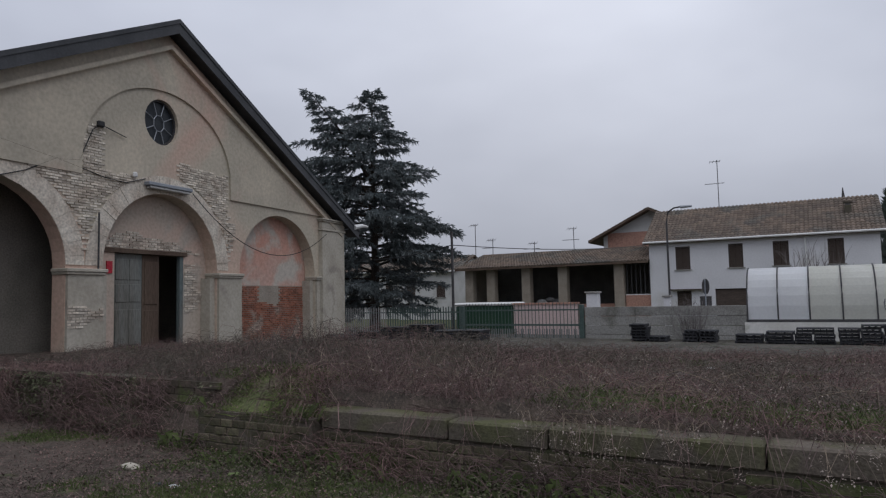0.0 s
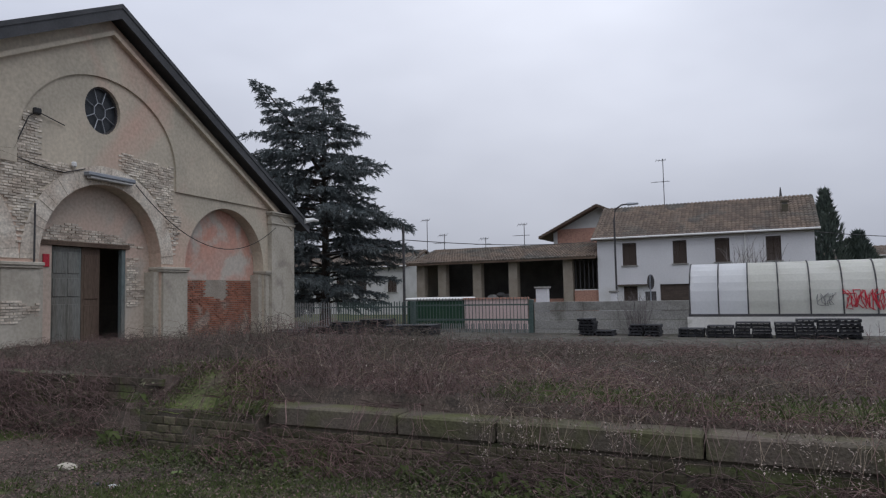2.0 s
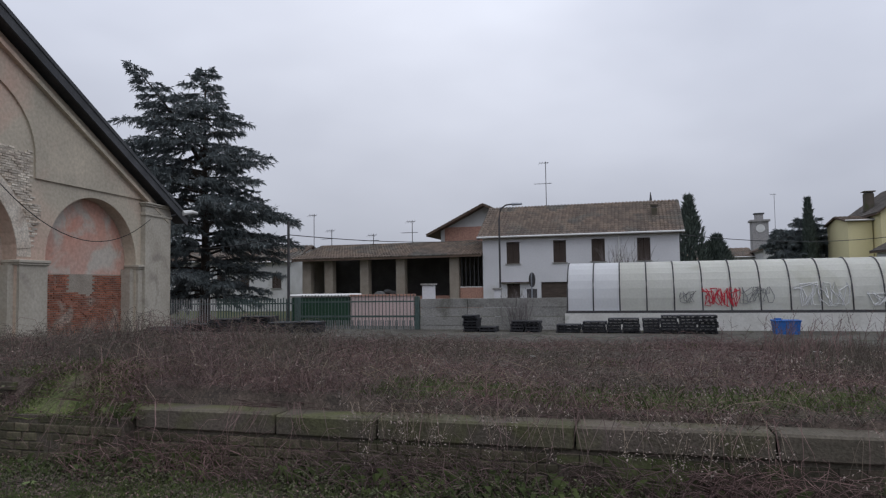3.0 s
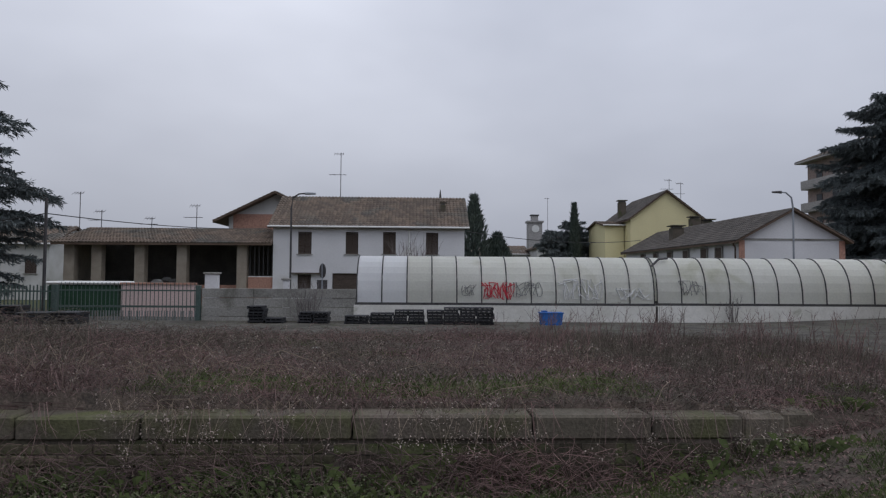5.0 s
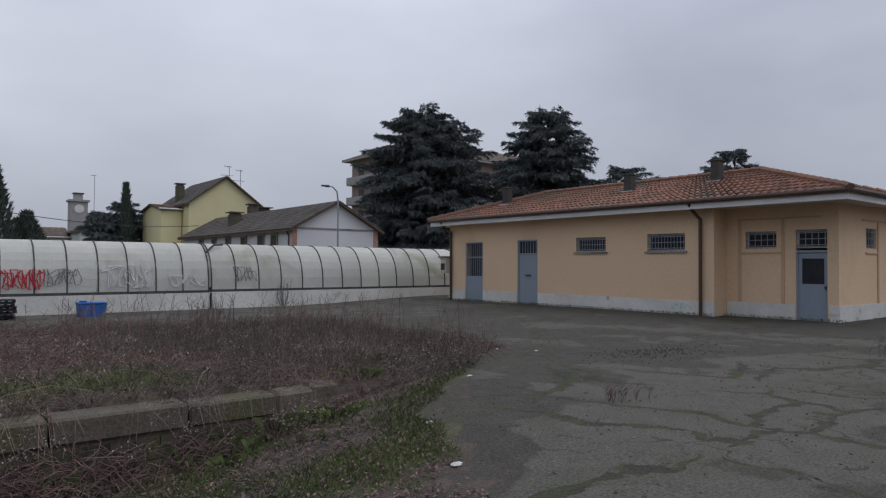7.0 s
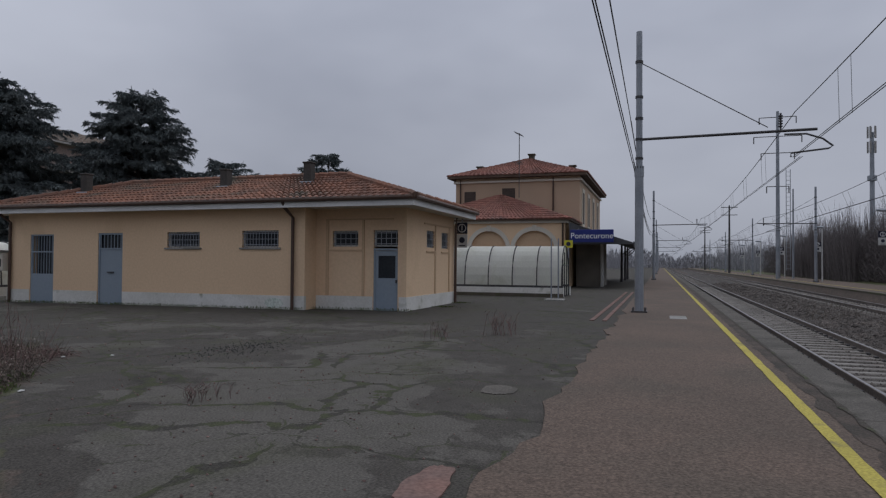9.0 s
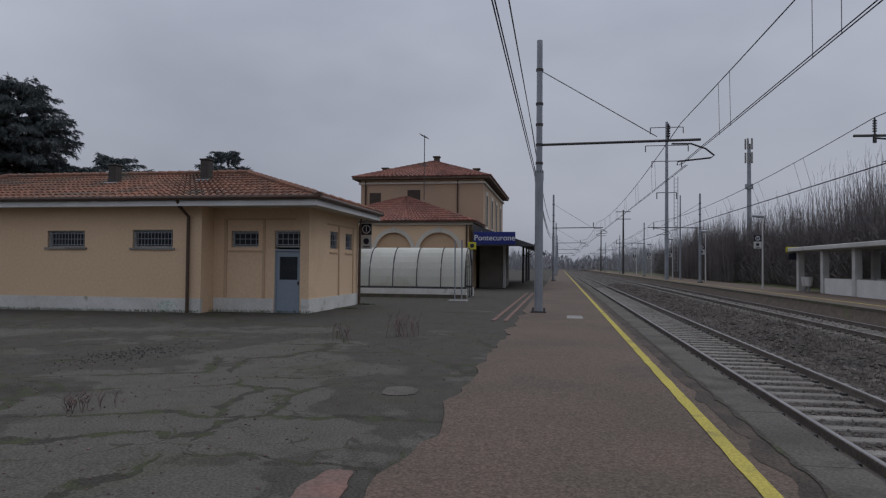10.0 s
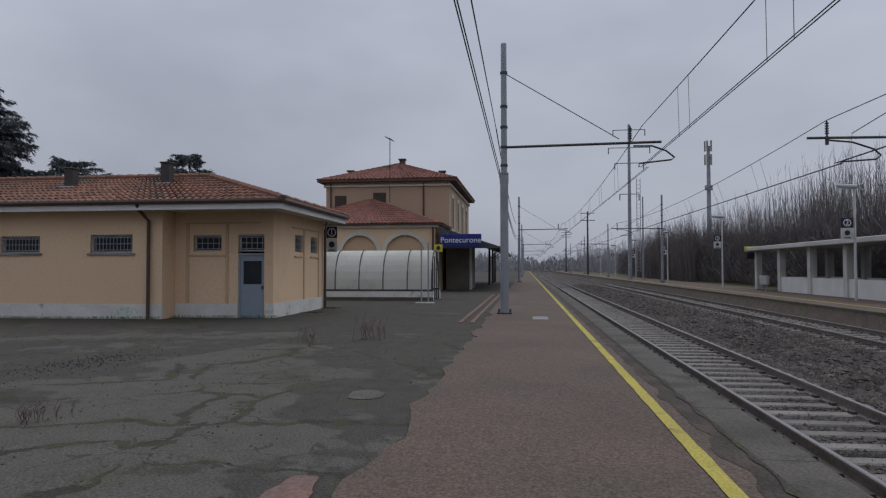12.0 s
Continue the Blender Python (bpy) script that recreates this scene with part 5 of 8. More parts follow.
for x, y, n, w in ((-6.15, 26.0, 6, 0.58), (-5.45, 25.9, 2, 0.65), (-4.3, 26.0, 4, 0.5), (-3.7, 25.9, 4, 0.55), (-2.36, 25.7, 3, 0.85), (-1.42, 25.6, 4, 0.85), (-0.7, 25.6, 5, 0.5), (-0.1, 25.6, 5, 0.6),
                   (0.58, 25.6, 5, 0.58), (1.2, 25.5, 6, 0.58), (1.82, 25.5, 6, 0.6), (2.48, 25.5, 6, 0.62)):
    pallet_stack(x, y, ground_z(x, y) - 0.01, n, w)
for x, y, n, w in ((-16.6, 25.2, 5, 1.3), (-15.2, 25.4, 6, 1.3), (-13.8, 24.8, 4, 1.1), (-12.7, 25.0, 4, 1.0), (-19.4, 25.0, 2, 1.4), (-17.9, 25.4, 3, 1.3), (-18.3, 23.3, 2, 1.2)):
    pallet_stack(x, y, ground_z(x, y) - 0.01, n, w, 0.9, random.uniform(-0.3, 0.3))
crate = thing("blue_crate", (4.95, 25.4, -0.27), "bright blue plastic crate standing in the yard", "crate")
part("body", slab([(4.6, -0.28), (5.32, -0.28), (5.38, 0.18), (4.54, 0.18)], [], on_y(25.1), 0.55), "blue_plastic", crate)
for x in (4.6, 4.95, 5.28):
    part("rib", boxm(x, x + 0.04, 25.07, 25.1, -0.26, 0.17), "blue_plastic", crate)
part("rim", boxm(4.52, 5.40, 25.06, 25.69, 0.16, 0.2, bevel=0.01), "blue_plastic", crate)
part("lid", boxm(4.62, 4.8, 25.2, 25.5, 0.2, 0.26), "blue_plastic", crate)


# ---- houses ----
def gable_house(name, x0, x1, y0, y1, zb, eave, ridge, wall, roof, label, axis="x", over=0.5, chimneys=(), holes=(), tile=0.3, tiled=True):
    """A house with a gable roof along axis; holes: openings in the front (y0) wall, u along x."""
    th = thing(name, ((x0 + x1) / 2, (y0 + y1) / 2, zb), label, "house")
    if axis == "x":
        part("front_wall", slab(rect(x0, x1, zb, eave), list(holes), on_y(y0), 0.3), wall, th)
        part("rear_wall", boxm(x0, x1, y1 - 0.3, y1, zb, eave), wall, th)
        ym = (y0 + y1) / 2
        for x in (x0 + 0.003, x1 - 0.303):
            part("gable_wall", slab([(y0 + 0.303, zb), (y1 - 0.303, zb), (y1 - 0.303, eave), (ym, ridge - 0.1), (y0 + 0.303, eave)], [], on_x(x, 1), 0.3), wall, th)
        s = (ridge - eave) / (ym - y0)
        for a in (y0 - over, y1 + over):
            p = ((x0 - over, a, eave - s * over), (x1 + over, a, eave - s * over), (x1 + over, ym, ridge), (x0 - over, ym, ridge))
            part("roof_deck", plate([Vector(q) - Vector((0, 0, 0.02)) for q in p], 0.12), "brown_wood", th)
            if tiled:
                tile_roof("roof_slope", p, roof, th, tile, 0.07)
        part("gutter", tubem([(x0 - over, y0 - over - 0.06, eave - s * over - 0.02), (x1 + over, y0 - over - 0.06, eave - s * over - 0.02)], 0.08, 6), "white_paint", th)
    else:
        xm = (x0 + x1) / 2
        part("gable_wall", slab([(x0, zb), (x1, zb), (x1, eave), (xm, ridge - 0.1), (x0, eave)], list(holes), on_y(y0), 0.3), wall, th)
        part("rear_wall", slab([(x0, zb), (x1, zb), (x1, eave), (xm, ridge - 0.1), (x0, eave)], [], on_y(y1 - 0.3), 0.3), wall, th)
        for x in (x0 + 0.003, x1 - 0.303):
            part("side_wall", boxm(x, x + 0.3, y0 + 0.303, y1 - 0.303, zb, eave), wall, th)
        s = (ridge - eave) / (xm - x0)
        for a in (x0 - over, x1 + over):
            p = ((a, y0 - over, eave - s * over), (a, y1 + over, eave - s * over), (xm, y1 + over, ridge), (xm, y0 - over, ridge))
            part("roof_deck", plate([Vector(q) - Vector((0, 0, 0.02)) for q in p], 0.14), "brown_wood", th)
            if tiled:
                tile_roof("roof_slope", p, roof, th, tile, 0.07)
    for x, y, z0, z1, w in chimneys:
        c = part("chimney", boxm(x - w, x + w, y - w, y + w, z0, z1, bevel=0.03), "mortar", th, "brick chimney")
        part("cap", boxm(x - w * 1.3, x + w * 1.3, y - w * 1.3, y + w * 1.3, z1 + 0.15, z1 + 0.25), "mortar", c)
        part("flue", boxm(x - w * 0.8, x + w * 0.8, y - w * 0.8, y + w * 0.8, z1, z1 + 0.15), "dark", c)
    return th


def shuttered(parent, x0, x1, z0, z1, y, sill=True):
    w = part("window", slab(rect(x0, x1, z0, z1), [rect(x0 + 0.05, (x0 + x1) / 2 - 0.02, z0 + 0.05, z1 - 0.05), rect((x0 + x1) / 2 + 0.02, x1 - 0.05, z0 + 0.05, z1 - 0.05)], on_y(y + 0.05), 0.06), "shutter", parent, "closed brown shutters")
    for a, b in ((x0 + 0.05, (x0 + x1) / 2 - 0.02), ((x0 + x1) / 2 + 0.02, x1 - 0.05)):
        bm = bmesh.new()
        n = int((z1 - z0 - 0.1) / 0.07)
        for i in range(n):
            z = z0 + 0.05 + i * 0.07
            box(bm, a, b, y + 0.08, y + 0.10, z, z + 0.058)
        tagged(part("louvres", bm, "shutter", w), kind="stuff")
    if sill:
        part("sill", boxm(x0 - 0.1, x1 + 0.1, y - 0.08, y + 0.06, z0 - 0.07, z0 - 0.002), "concrete", w)
    return w


def aerial(x, y, z, h, label="tall thin rooftop television aerial"):
    an = thing("aerial", (x, y, z), label, "aerial", group="rooftop aerials")
    part("mast", tubem([(x, y, z), (x, y, z + h)], 0.03, 5), "dark_steel", an)
    for f, w, d in ((0.55, 0.9, 0), (1.0, 0.5, 1)):
        zz = z + h * f - 0.1
        part("boom", tubem([(x - w, y, zz), (x + w * 0.5, y, zz)], 0.02, 4), "dark_steel", an)
        for i in range(4):
            xx = x - w + i * w * 0.45
            part("element", tubem([(xx, y - 0.3, zz - (0.15 if d else 0)), (xx, y + 0.3, zz + (0.15 if d else 0))], 0.014, 4), "dark_steel", an)
    return an


HY = 49.0
hw = [rect(-8.85, -7.88, 3.06, 4.66), rect(-5.41, -4.50, 3.08, 4.68), rect(-2.69, -1.77, 3.10, 4.70), rect(0.44, 1.33, 3.10, 4.68), rect(-8.85, -7.9, 0.3, 1.57), rect(-6.35, -4.4, -0.7, 1.67)]
house = gable_house("white_farmhouse", -10.65, 3.26, HY, HY + 9, -0.9, 5.25, 7.75, "white_wall", "old_tiles", "white two-storey farmhouse with brown shutters and an old tiled roof", holes=hw, over=0.35,
                    chimneys=((1.75, HY + 2.2, 5.9, 6.95, 0.2),), tile=0.26)
for h in hw[:5]:
    shuttered(house, h[0][0], h[1][0], h[0][1], h[2][1], HY)
part("garage_door", boxm(-6.33, -4.42, HY + 0.12, HY + 0.16, -0.7, 1.66), "shutter", house, "brown garage door")
part("string_course", boxm(-10.7, 3.3, HY - 0.06, HY + 0.02, 4.98, 5.08), "white_paint", house)
part("downpipe", tubem([(-0.8, HY - 0.1, 5.0), (-0.8, HY - 0.1, -0.8)], 0.05, 6), "white_paint", house)
part("awning", boxm(-9.3, -6.9, HY - 0.35, HY + 0.0, 1.62, 1.70), "shutter", house)
aerial(-6.35, HY + 4.4, 7.6, 3.7)
solo("ridge_vent", tubem([(1.6, HY + 4.6, 7.7), (1.6, HY + 4.6, 8.45)], 0.13, 6, 0.03), "dark_steel", "small dark pointed vent behind the roof ridge", "vent")
lp = thing("street_lamp", (-8.6, 45.0, -0.8), "grey street lamp with a curved arm before the white house", "street lamp", group="street lamps")
part("pole", tubem([(-8.6, 45, -0.8), (-8.6, 45, 6.0), (-8.5, 45, 6.7), (-8.1, 45, 6.95), (-7.6, 45, 7.0)], 0.07, 7, 0.05), "dark_steel", lp)
part("lantern", tubem([(-7.7, 45, 6.98), (-7.0, 45, 6.98)], 0.11, 7, 0.07), "steel", lp)
sg = thing("road_sign", (-4.75, 33.0, -0.7), "round road sign seen from its grey back above the wall", "road sign")
part("post", tubem([(-4.75, 33, -0.7), (-4.75, 33, 2.1)], 0.035, 6), "steel", sg)
part("disc", tubem([(-4.75, 33.03, 1.75), (-4.722, 33.048, 1.75)], 0.36, 20), "dark_steel", sg)
part("plate", boxm(-5.0, -4.5, 33.02, 33.05, 0.85, 1.3), "dark_steel", sg)

# open barn with pillars
barn = thing("open_barn", (-18, 51, -0.8), "long open-fronted barn with brick pillars and an old tiled roof", "barn")
# rear wall in the dark tone: the barn's inner shade as colour
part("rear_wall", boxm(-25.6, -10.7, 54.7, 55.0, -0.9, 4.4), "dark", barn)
part("end_wall", boxm(-25.6, -25.3, 49.3, 54.7, -0.9, 3.9), "pale_plaster", barn)
for x in (-25.2, -23.25, -20.2, -17.2, -12.9):
    part("pillar", boxm(x - 0.36, x + 0.36, 49.0, 49.7, -0.9, 3.78, bevel=0.03), "lime_mortar", barn, "weathered brick pillar")
part("beam", boxm(-25.6, -10.7, 49.1, 49.5, 3.78, 4.0), "brown_wood", barn)
part("low_wall", boxm(-25.3, -13.3, 50.2, 50.4, -0.9, 0.75), "salmon", barn)
part("infill", boxm(-12.5, -10.7, 49.3, 49.5, -0.9, 1.35), "salmon", barn, "brick infill under a railing")
for i in range(6):
    part("post", boxm(-12.4 + i * 0.32, -12.34 + i * 0.32, 49.35, 49.4, 1.35, 3.7), "dark_steel", barn)
part("rail", boxm(-12.5, -10.7, 49.3, 49.45, 1.35, 1.42), "white_paint", barn)
pb = ((-26.2, 48.4, 3.72), (-10.66, 48.4, 3.78), (-10.66, 52.0, 5.0), (-25.2, 52.0, 5.0))
part("roof_deck", plate([Vector(q) - Vector((0, 0, 0.02)) for q in pb], 0.12), "brown_wood", barn)
tile_roof("roof_slope", pb, "old_tiles", barn, 0.24, 0.09)
part("rear_roof", plate([(-25.2, 52, 5.0), (-10.66, 52, 5.0), (-10.66, 56, 3.8), (-26, 56, 3.8)], 0.12), "old_tiles", barn)
for i, (x, z, s) in enumerate(((-19.6, 0.9, 0.5), (-18.9, 1.1, 0.4), (-18.3, 0.95, 0.45))):
    bm = bmesh.new()
    bmesh.ops.create_icosphere(bm, subdivisions=2, radius=1.0)
    for v in bm.verts:
        v.co = Vector((x + v.co.x * s, 50.9 + v.co.y * 0.3, z + v.co.z * s * 0.45)) + Vector((0, 0, 0.1 * noise.noise(v.co * 3)))
    solo("rubbish_sack", bm, "dull_white" if i == 0 else "grey_paint", "lumpy pale sack lying on the barn wall", "sack")
pk = gable_house("pink_gabled_house", -17.0, -8.5, 60, 70, -0.9, 6.75, 8.85, "dull_white", "old_tiles", "pale gabled house with a salmon brick panel", axis="y", over=1.1)
part("brick_panel", boxm(-16.6, -12.9, 59.94, 60.0, 2.0, 6.9), "salmon", pk, "salmon brick panel")
for x, y, z, h in ((-26.5, 53, -0.9, 8.8), (-24.4, 52.1, 4.9, 1.5), (-17.2, 52.1, 4.9, 2.0), (-20.6, 52.1, 4.9, 1.0)):
    aerial(x, y, z, h)
# far houses behind the cedar
for x0, x1, y0, e, r, w in ((-38, -31.5, 58, 4.2, 5.8, "dull_white"), (-31, -25.5, 62, 3.6, 4.8, "white_wall"), (-47, -39, 60, 4.5, 6.2, "dull_white")):
    fh = gable_house("far_house", x0, x1, y0, y0 + 8, -0.9, e, r, w, "old_tiles", "small pale house half hidden behind the cedar", over=0.4, tile=0.5, holes=[rect(x0 + 1.0, x0 + 2.0, 1.5, 3.0), rect(x1 - 2.0, x1 - 1.0, 1.5, 3.0)])
    shuttered(fh, x0 + 1.0, x0 + 2.0, 1.5, 3.0, y0)
    shuttered(fh, x1 - 2.0, x1 - 1.0, 1.5, 3.0, y0)
wp = thing("wire_pole", (-15.05, 27.6, -0.4), "thin dark pole that carries an overhead wire", "pole")
POLE_X, POLE_Y = -15.05, 27.6
part("shaft", tubem([(POLE_X, POLE_Y, -0.5), (POLE_X, POLE_Y, 4.58)], 0.07, 7, 0.06), "dark_steel", wp)


def wire(name, p, q, sag, r=0.012, label="thin black overhead wire", n=14):
    p, q = Vector(p), Vector(q)
    return solo(name, tubem([p.lerp(q, i / n) - Vector((0, 0, 4 * sag * (i / n) * (1 - i / n))) for i in range(n + 1)], r, 4), "rubber", label, "wire")


wire("overhead_wire", (POLE_X, POLE_Y, 3.95), (-10.8, 48.8, 4.9), 0.25, 0.02)
wire("overhead_wire", (POLE_X, POLE_Y, 3.95), (-28, 36, 4.2), 0.3, 0.02)
wire("overhead_wire", (3.3, 50, 4.9), (22, 66, 5.2), 0.5, 0.025)

# long low white building, yellow house, apartment block
gb = gable_house("white_outbuilding", 21.8, 29.05, 45, 70, -0.9, 4.3, 6.3, "white_wall", "dark_tiles", "long low white outbuilding with a gable end", axis="y", over=0.45, tile=0.3,
                 chimneys=((23.3, 60, 4.9, 6.0, 0.5), (27.5, 66, 5.2, 7.4, 0.45), (29.5, 68, 5.0, 7.3, 0.6)))
part("gable_band", boxm(21.9, 29.0, 44.95, 45.0, 4.12, 4.24), "concrete", gb)
for x in (21.75, 28.75):
    part("corner_strip", boxm(x, x + 0.4, 44.96, 45.0, -0.9, 4.11), "salmon", gb, "brick corner strip")
for y in (47.5, 50.0, 53.5, 57.0, 60.5, 64.0):
    w = part("window", boxm(21.7, 21.8, y, y + 1.0, 1.2, 3.7), "shutter", gb, "tall brown shuttered opening")
    part("frame", slab(rect(y - 0.1, y + 1.1, 1.1, 3.8), [rect(y, y + 1.0, 1.2, 3.7)], on_x(21.76), 0.08), "concrete", w)
part("downpipe", tubem([(21.35, 45.2, 4.1), (21.65, 45.3, 3.6), (21.65, 45.3, -0.8)], 0.06, 6), "brown_pipe", gb)
lp2 = thing("street_lamp", (23.9, 42.0, -0.6), "grey street lamp with a curved arm behind the walkway", "street lamp", group="street lamps")
part("pole", tubem([(23.85, 42, -0.7), (23.85, 42, 6.0), (23.75, 42, 6.7), (23.4, 42, 7.0), (23.0, 42, 7.05)], 0.065, 7, 0.045), "steel", lp2)
part("lantern", tubem([(23.1, 42, 7.03), (22.5, 42, 7.03)], 0.1, 7, 0.06), "dark_steel", lp2)
yh = gable_house("yellow_house", 22.6, 30.4, 71, 82, -0.9, 8.0, 10.9, "yellow_wall", "dark_tiles", "tall yellow gabled house", axis="y", over=0.4, tile=0.4, chimneys=((23.2, 76, 8.3, 10.1, 0.4),))
yw = gable_house("yellow_house", 20.4, 22.5, 73, 80, -0.9, 7.3, 7.9, "yellow_wall", "old_tiles", "low yellow side wing", axis="x", over=0.3, tile=0.4)
aerial(27.6, 73, 10.2, 2.2)
aerial(29.3, 74, 9.6, 2.6)
apt = thing("apartment_block", (75, 93, -1), "brown apartment block with projecting balconies and a hipped roof", "apartment block")
AX0, AX1, AE = 59.4, 102.0, 19.1
part("wall", boxm(AX0, AX1, 86.3, 100, -1, AE), "apartment", apt)
part("eaves_slab", boxm(AX0 - 1.3, AX1 + 1.3, 85.0, 101.3, AE, AE + 0.25), "balcony", apt)
hp = [(AX0 - 1.3, 85.0, AE + 0.25), (AX1 + 1.3, 85.0, AE + 0.25), (AX1 + 1.3, 101.3, AE + 0.25), (AX0 - 1.3, 101.3, AE + 0.25)]
r0, r1 = (AX0 + 7, 93, 22.8), (AX1 - 7, 93, 22.8)
for q in ((hp[0], hp[1], r1, r0), (hp[1], hp[2], r1, r1), (hp[2], hp[3], r0, r1), (hp[3], hp[0], r0, r0)):
    tile_roof("roof_slope", q, "old_tiles", apt, 0.8, 0.08, row=1.2)
for f in range(5):
    z = 14.9 - 3.4 * f
    b = part("balcony", boxm(AX0 - 1.2, AX0, 87.5, 99.8, z, z + 0.22), "balcony", apt, "grey balcony")
    part("parapet", boxm(AX0 - 1.25, AX0 - 1.1, 87.5, 99.8, z + 0.22, z + 1.35), "balcony", b)
    for y in (88.5, 92.3, 96.2):
        w = part("window", boxm(AX0 - 0.06, AX0, y, y + 1.5, z + 0.3, z + 2.6), "shutter", apt)
        part("pane", boxm(AX0 - 0.08, AX0 - 0.06, y + 0.1, y + 1.4, z + 1.2, z + 2.5), "glass_dark", w)
    for x0 in (62.0, 76.0, 90.0):
        b = part("balcony", boxm(x0, x0 + 9, 84.9, 86.3, z, z + 0.22), "balcony", apt, "grey balcony")
        part("parapet", boxm(x0, x0 + 9, 84.85, 84.98, z + 0.22, z + 1.35), "balcony", b)
        for k in range(3):
            w = part("window", boxm(x0 + 0.8 + k * 3, x0 + 2.2 + k * 3, 86.22, 86.3, z + 0.3, z + 2.6), "shutter", apt)
            part("pane", boxm(x0 + 0.9 + k * 3, x0 + 2.1 + k * 3, 86.2, 86.22, z + 1.2, z + 2.5), "glass_dark", w)
part("chimney", boxm(100.3, 101.4, 88, 89, 19.3, 23.2), "apartment", apt)
tw = thing("clock_tower", (26, 150, -1), "grey stone clock tower far beyond the roofs", "tower")
part("shaft", boxm(24.3, 27.4, 148.5, 151.5, -1, 13.6, bevel=0.05), "hazy_stone", tw)
part("cornice", boxm(24.0, 27.7, 148.2, 151.8, 13.6, 14.0), "hazy_stone", tw)
part("belfry", boxm(25.1, 26.6, 149.3, 150.7, 14.0, 15.2), "hazy_stone", tw)
part("belfry_roof", boxm(24.9, 26.8, 149.1, 150.9, 15.2, 15.45), "roof_edge", tw)
part("clock_face", tubem([(25.85, 148.48, 12.2), (25.85, 148.42, 12.2)], 0.85, 20), "white_paint", tw, "round pale clock face")
for x0, x1, y0, e, r in ((19, 27, 108, 6.3, 8.0), (11, 18.5, 115, 5.5, 7.0), (27, 36, 120, 6.0, 7.8), (4, 12, 112, 5.0, 6.6)):
    gable_house("far_house", x0, x1, y0, y0 + 10, -1, e, r, "dull_white", "old_tiles", "far grey house with a tiled roof beneath the tower", axis="y" if x0 == 19 else "x", tile=0.8)
aerial(20.2, 105, -1, 15.0)

# ---- station ----
stn = thing("station_building", (55, 10, 0), "ochre two-storey station building with red tiled hip roofs and ivory trim", "station")
SX0 = 50.0
part("upper_block", boxm(SX0, SX0 + 17, 5.75, 15.3, -0.1, 8.1), "station_wall", stn)
part("cornice", boxm(SX0 - 0.15, SX0 + 17.15, 5.6, 15.45, 7.75, 7.9), "ivory", stn)
part("eaves_slab", boxm(SX0 - 0.55, SX0 + 17.5, 5.2, 15.85, 8.1, 8.28), "brown_wood", stn)
h = [(SX0 - 0.6, 5.15, 8.28), (SX0 + 17.6, 5.15, 8.28), (SX0 + 17.6, 15.9, 8.28), (SX0 - 0.6, 15.9, 8.28)]
q0, q1 = (SX0 + 4.8, 10.5, 10.25), (SX0 + 12, 10.5, 10.25)
for q in ((h[3], h[0], q0, q0), (h[0], h[1], q1, q0), (h[1], h[2], q1, q1), (h[2], h[3], q0, q1)):
    tile_roof("roof_slope", q, "red_tiles", stn, 0.35, 0.07)
for x, y, z in ((SX0 + 2.5, 14.0, 8.7), (SX0 + 5.2, 10.3, 10.0), (SX0 + 5, 6.9, 8.9), (SX0 + 8, 6.2, 8.7)):
    c = part("chimney", boxm(x - 0.22, x + 0.22, y - 0.22, y + 0.22, z - 0.4, z + 0.6), "mortar", stn, "brick chimney")
    part("cap", boxm(x - 0.3, x + 0.3, y - 0.3, y + 0.3, z + 0.6, z + 0.7), "mortar", c)
for y0, z0, z1, w in ((13.7, 5.0, 7.1, 0.9), (10.6, 6.2, 7.3, 1.0)):
    wd = part("window", boxm(SX0 - 0.03, SX0 + 0.02, y0, y0 + w, z0, z1), "shutter", stn, "brown shuttered window")
    part("sill", boxm(SX0 - 0.12, SX0 + 0.02, y0 - 0.1, y0 + w + 0.1, z0 - 0.1, z0 - 0.004), "ivory", wd)
for x in (SX0 + 1.5, SX0 + 5.5, SX0 + 9.5, SX0 + 13.5):
    wd = part("window", boxm(x, x + 1.1, 5.70, 5.76, 4.6, 7.0), "shutter", stn, "tall brown shuttered window")
    part("surround", slab(rect(x - 0.2, x + 1.3, 4.4, 7.3), [rect(x, x + 1.1, 4.6, 7.0)], on_y(5.68), 0.06), "ivory", wd)
for y in (14.9, 7.7):
    part("downpipe", tubem([(SX0 - 0.1, y, 8.0), (SX0 - 0.1, y, 0)], 0.06, 6), "brown_pipe", stn)
# single-storey wing with lunettes
wing = thing("station_wing", (47, 11, 0), "ochre single-storey station wing with ivory lunettes and red tiles", "station")
WX = 44.0
lun = [(8.03, 1.34), (11.14, 1.23)]
lun_h = [[(c + r * math.cos(math.pi * i / 16), 2.5 + 1.25 * math.sin(math.pi * i / 16)) for i in range(17)] for c, r in lun]
part("front_wall", slab(rect(6.0, 17.0, -0.1, 4.25), lun_h, on_x(WX, 1), 0.35), "ochre", wing)
part("side_wall", boxm(WX + 0.35, SX0 - 0.003, 6.003, 6.3, -0.1, 4.25), "ochre", wing)
part("cornice", boxm(WX - 0.2, SX0 - 0.003, 5.8, 17.2, 4.25, 4.40), "ivory", wing)
part("eaves_slab", boxm(WX - 0.4, SX0 - 0.01, 5.6, 17.4, 4.40, 4.5), "brown_wood", wing)
hh = [(WX - 0.45, 5.55, 4.5), (SX0 - 0.02, 5.55, 4.5), (SX0 - 0.02, 17.45, 4.5), (WX - 0.45, 17.45, 4.5)]
wr0, wr1 = (WX + 4.2, 11.3, 6.6), (SX0 - 0.03, 11.3, 6.6)
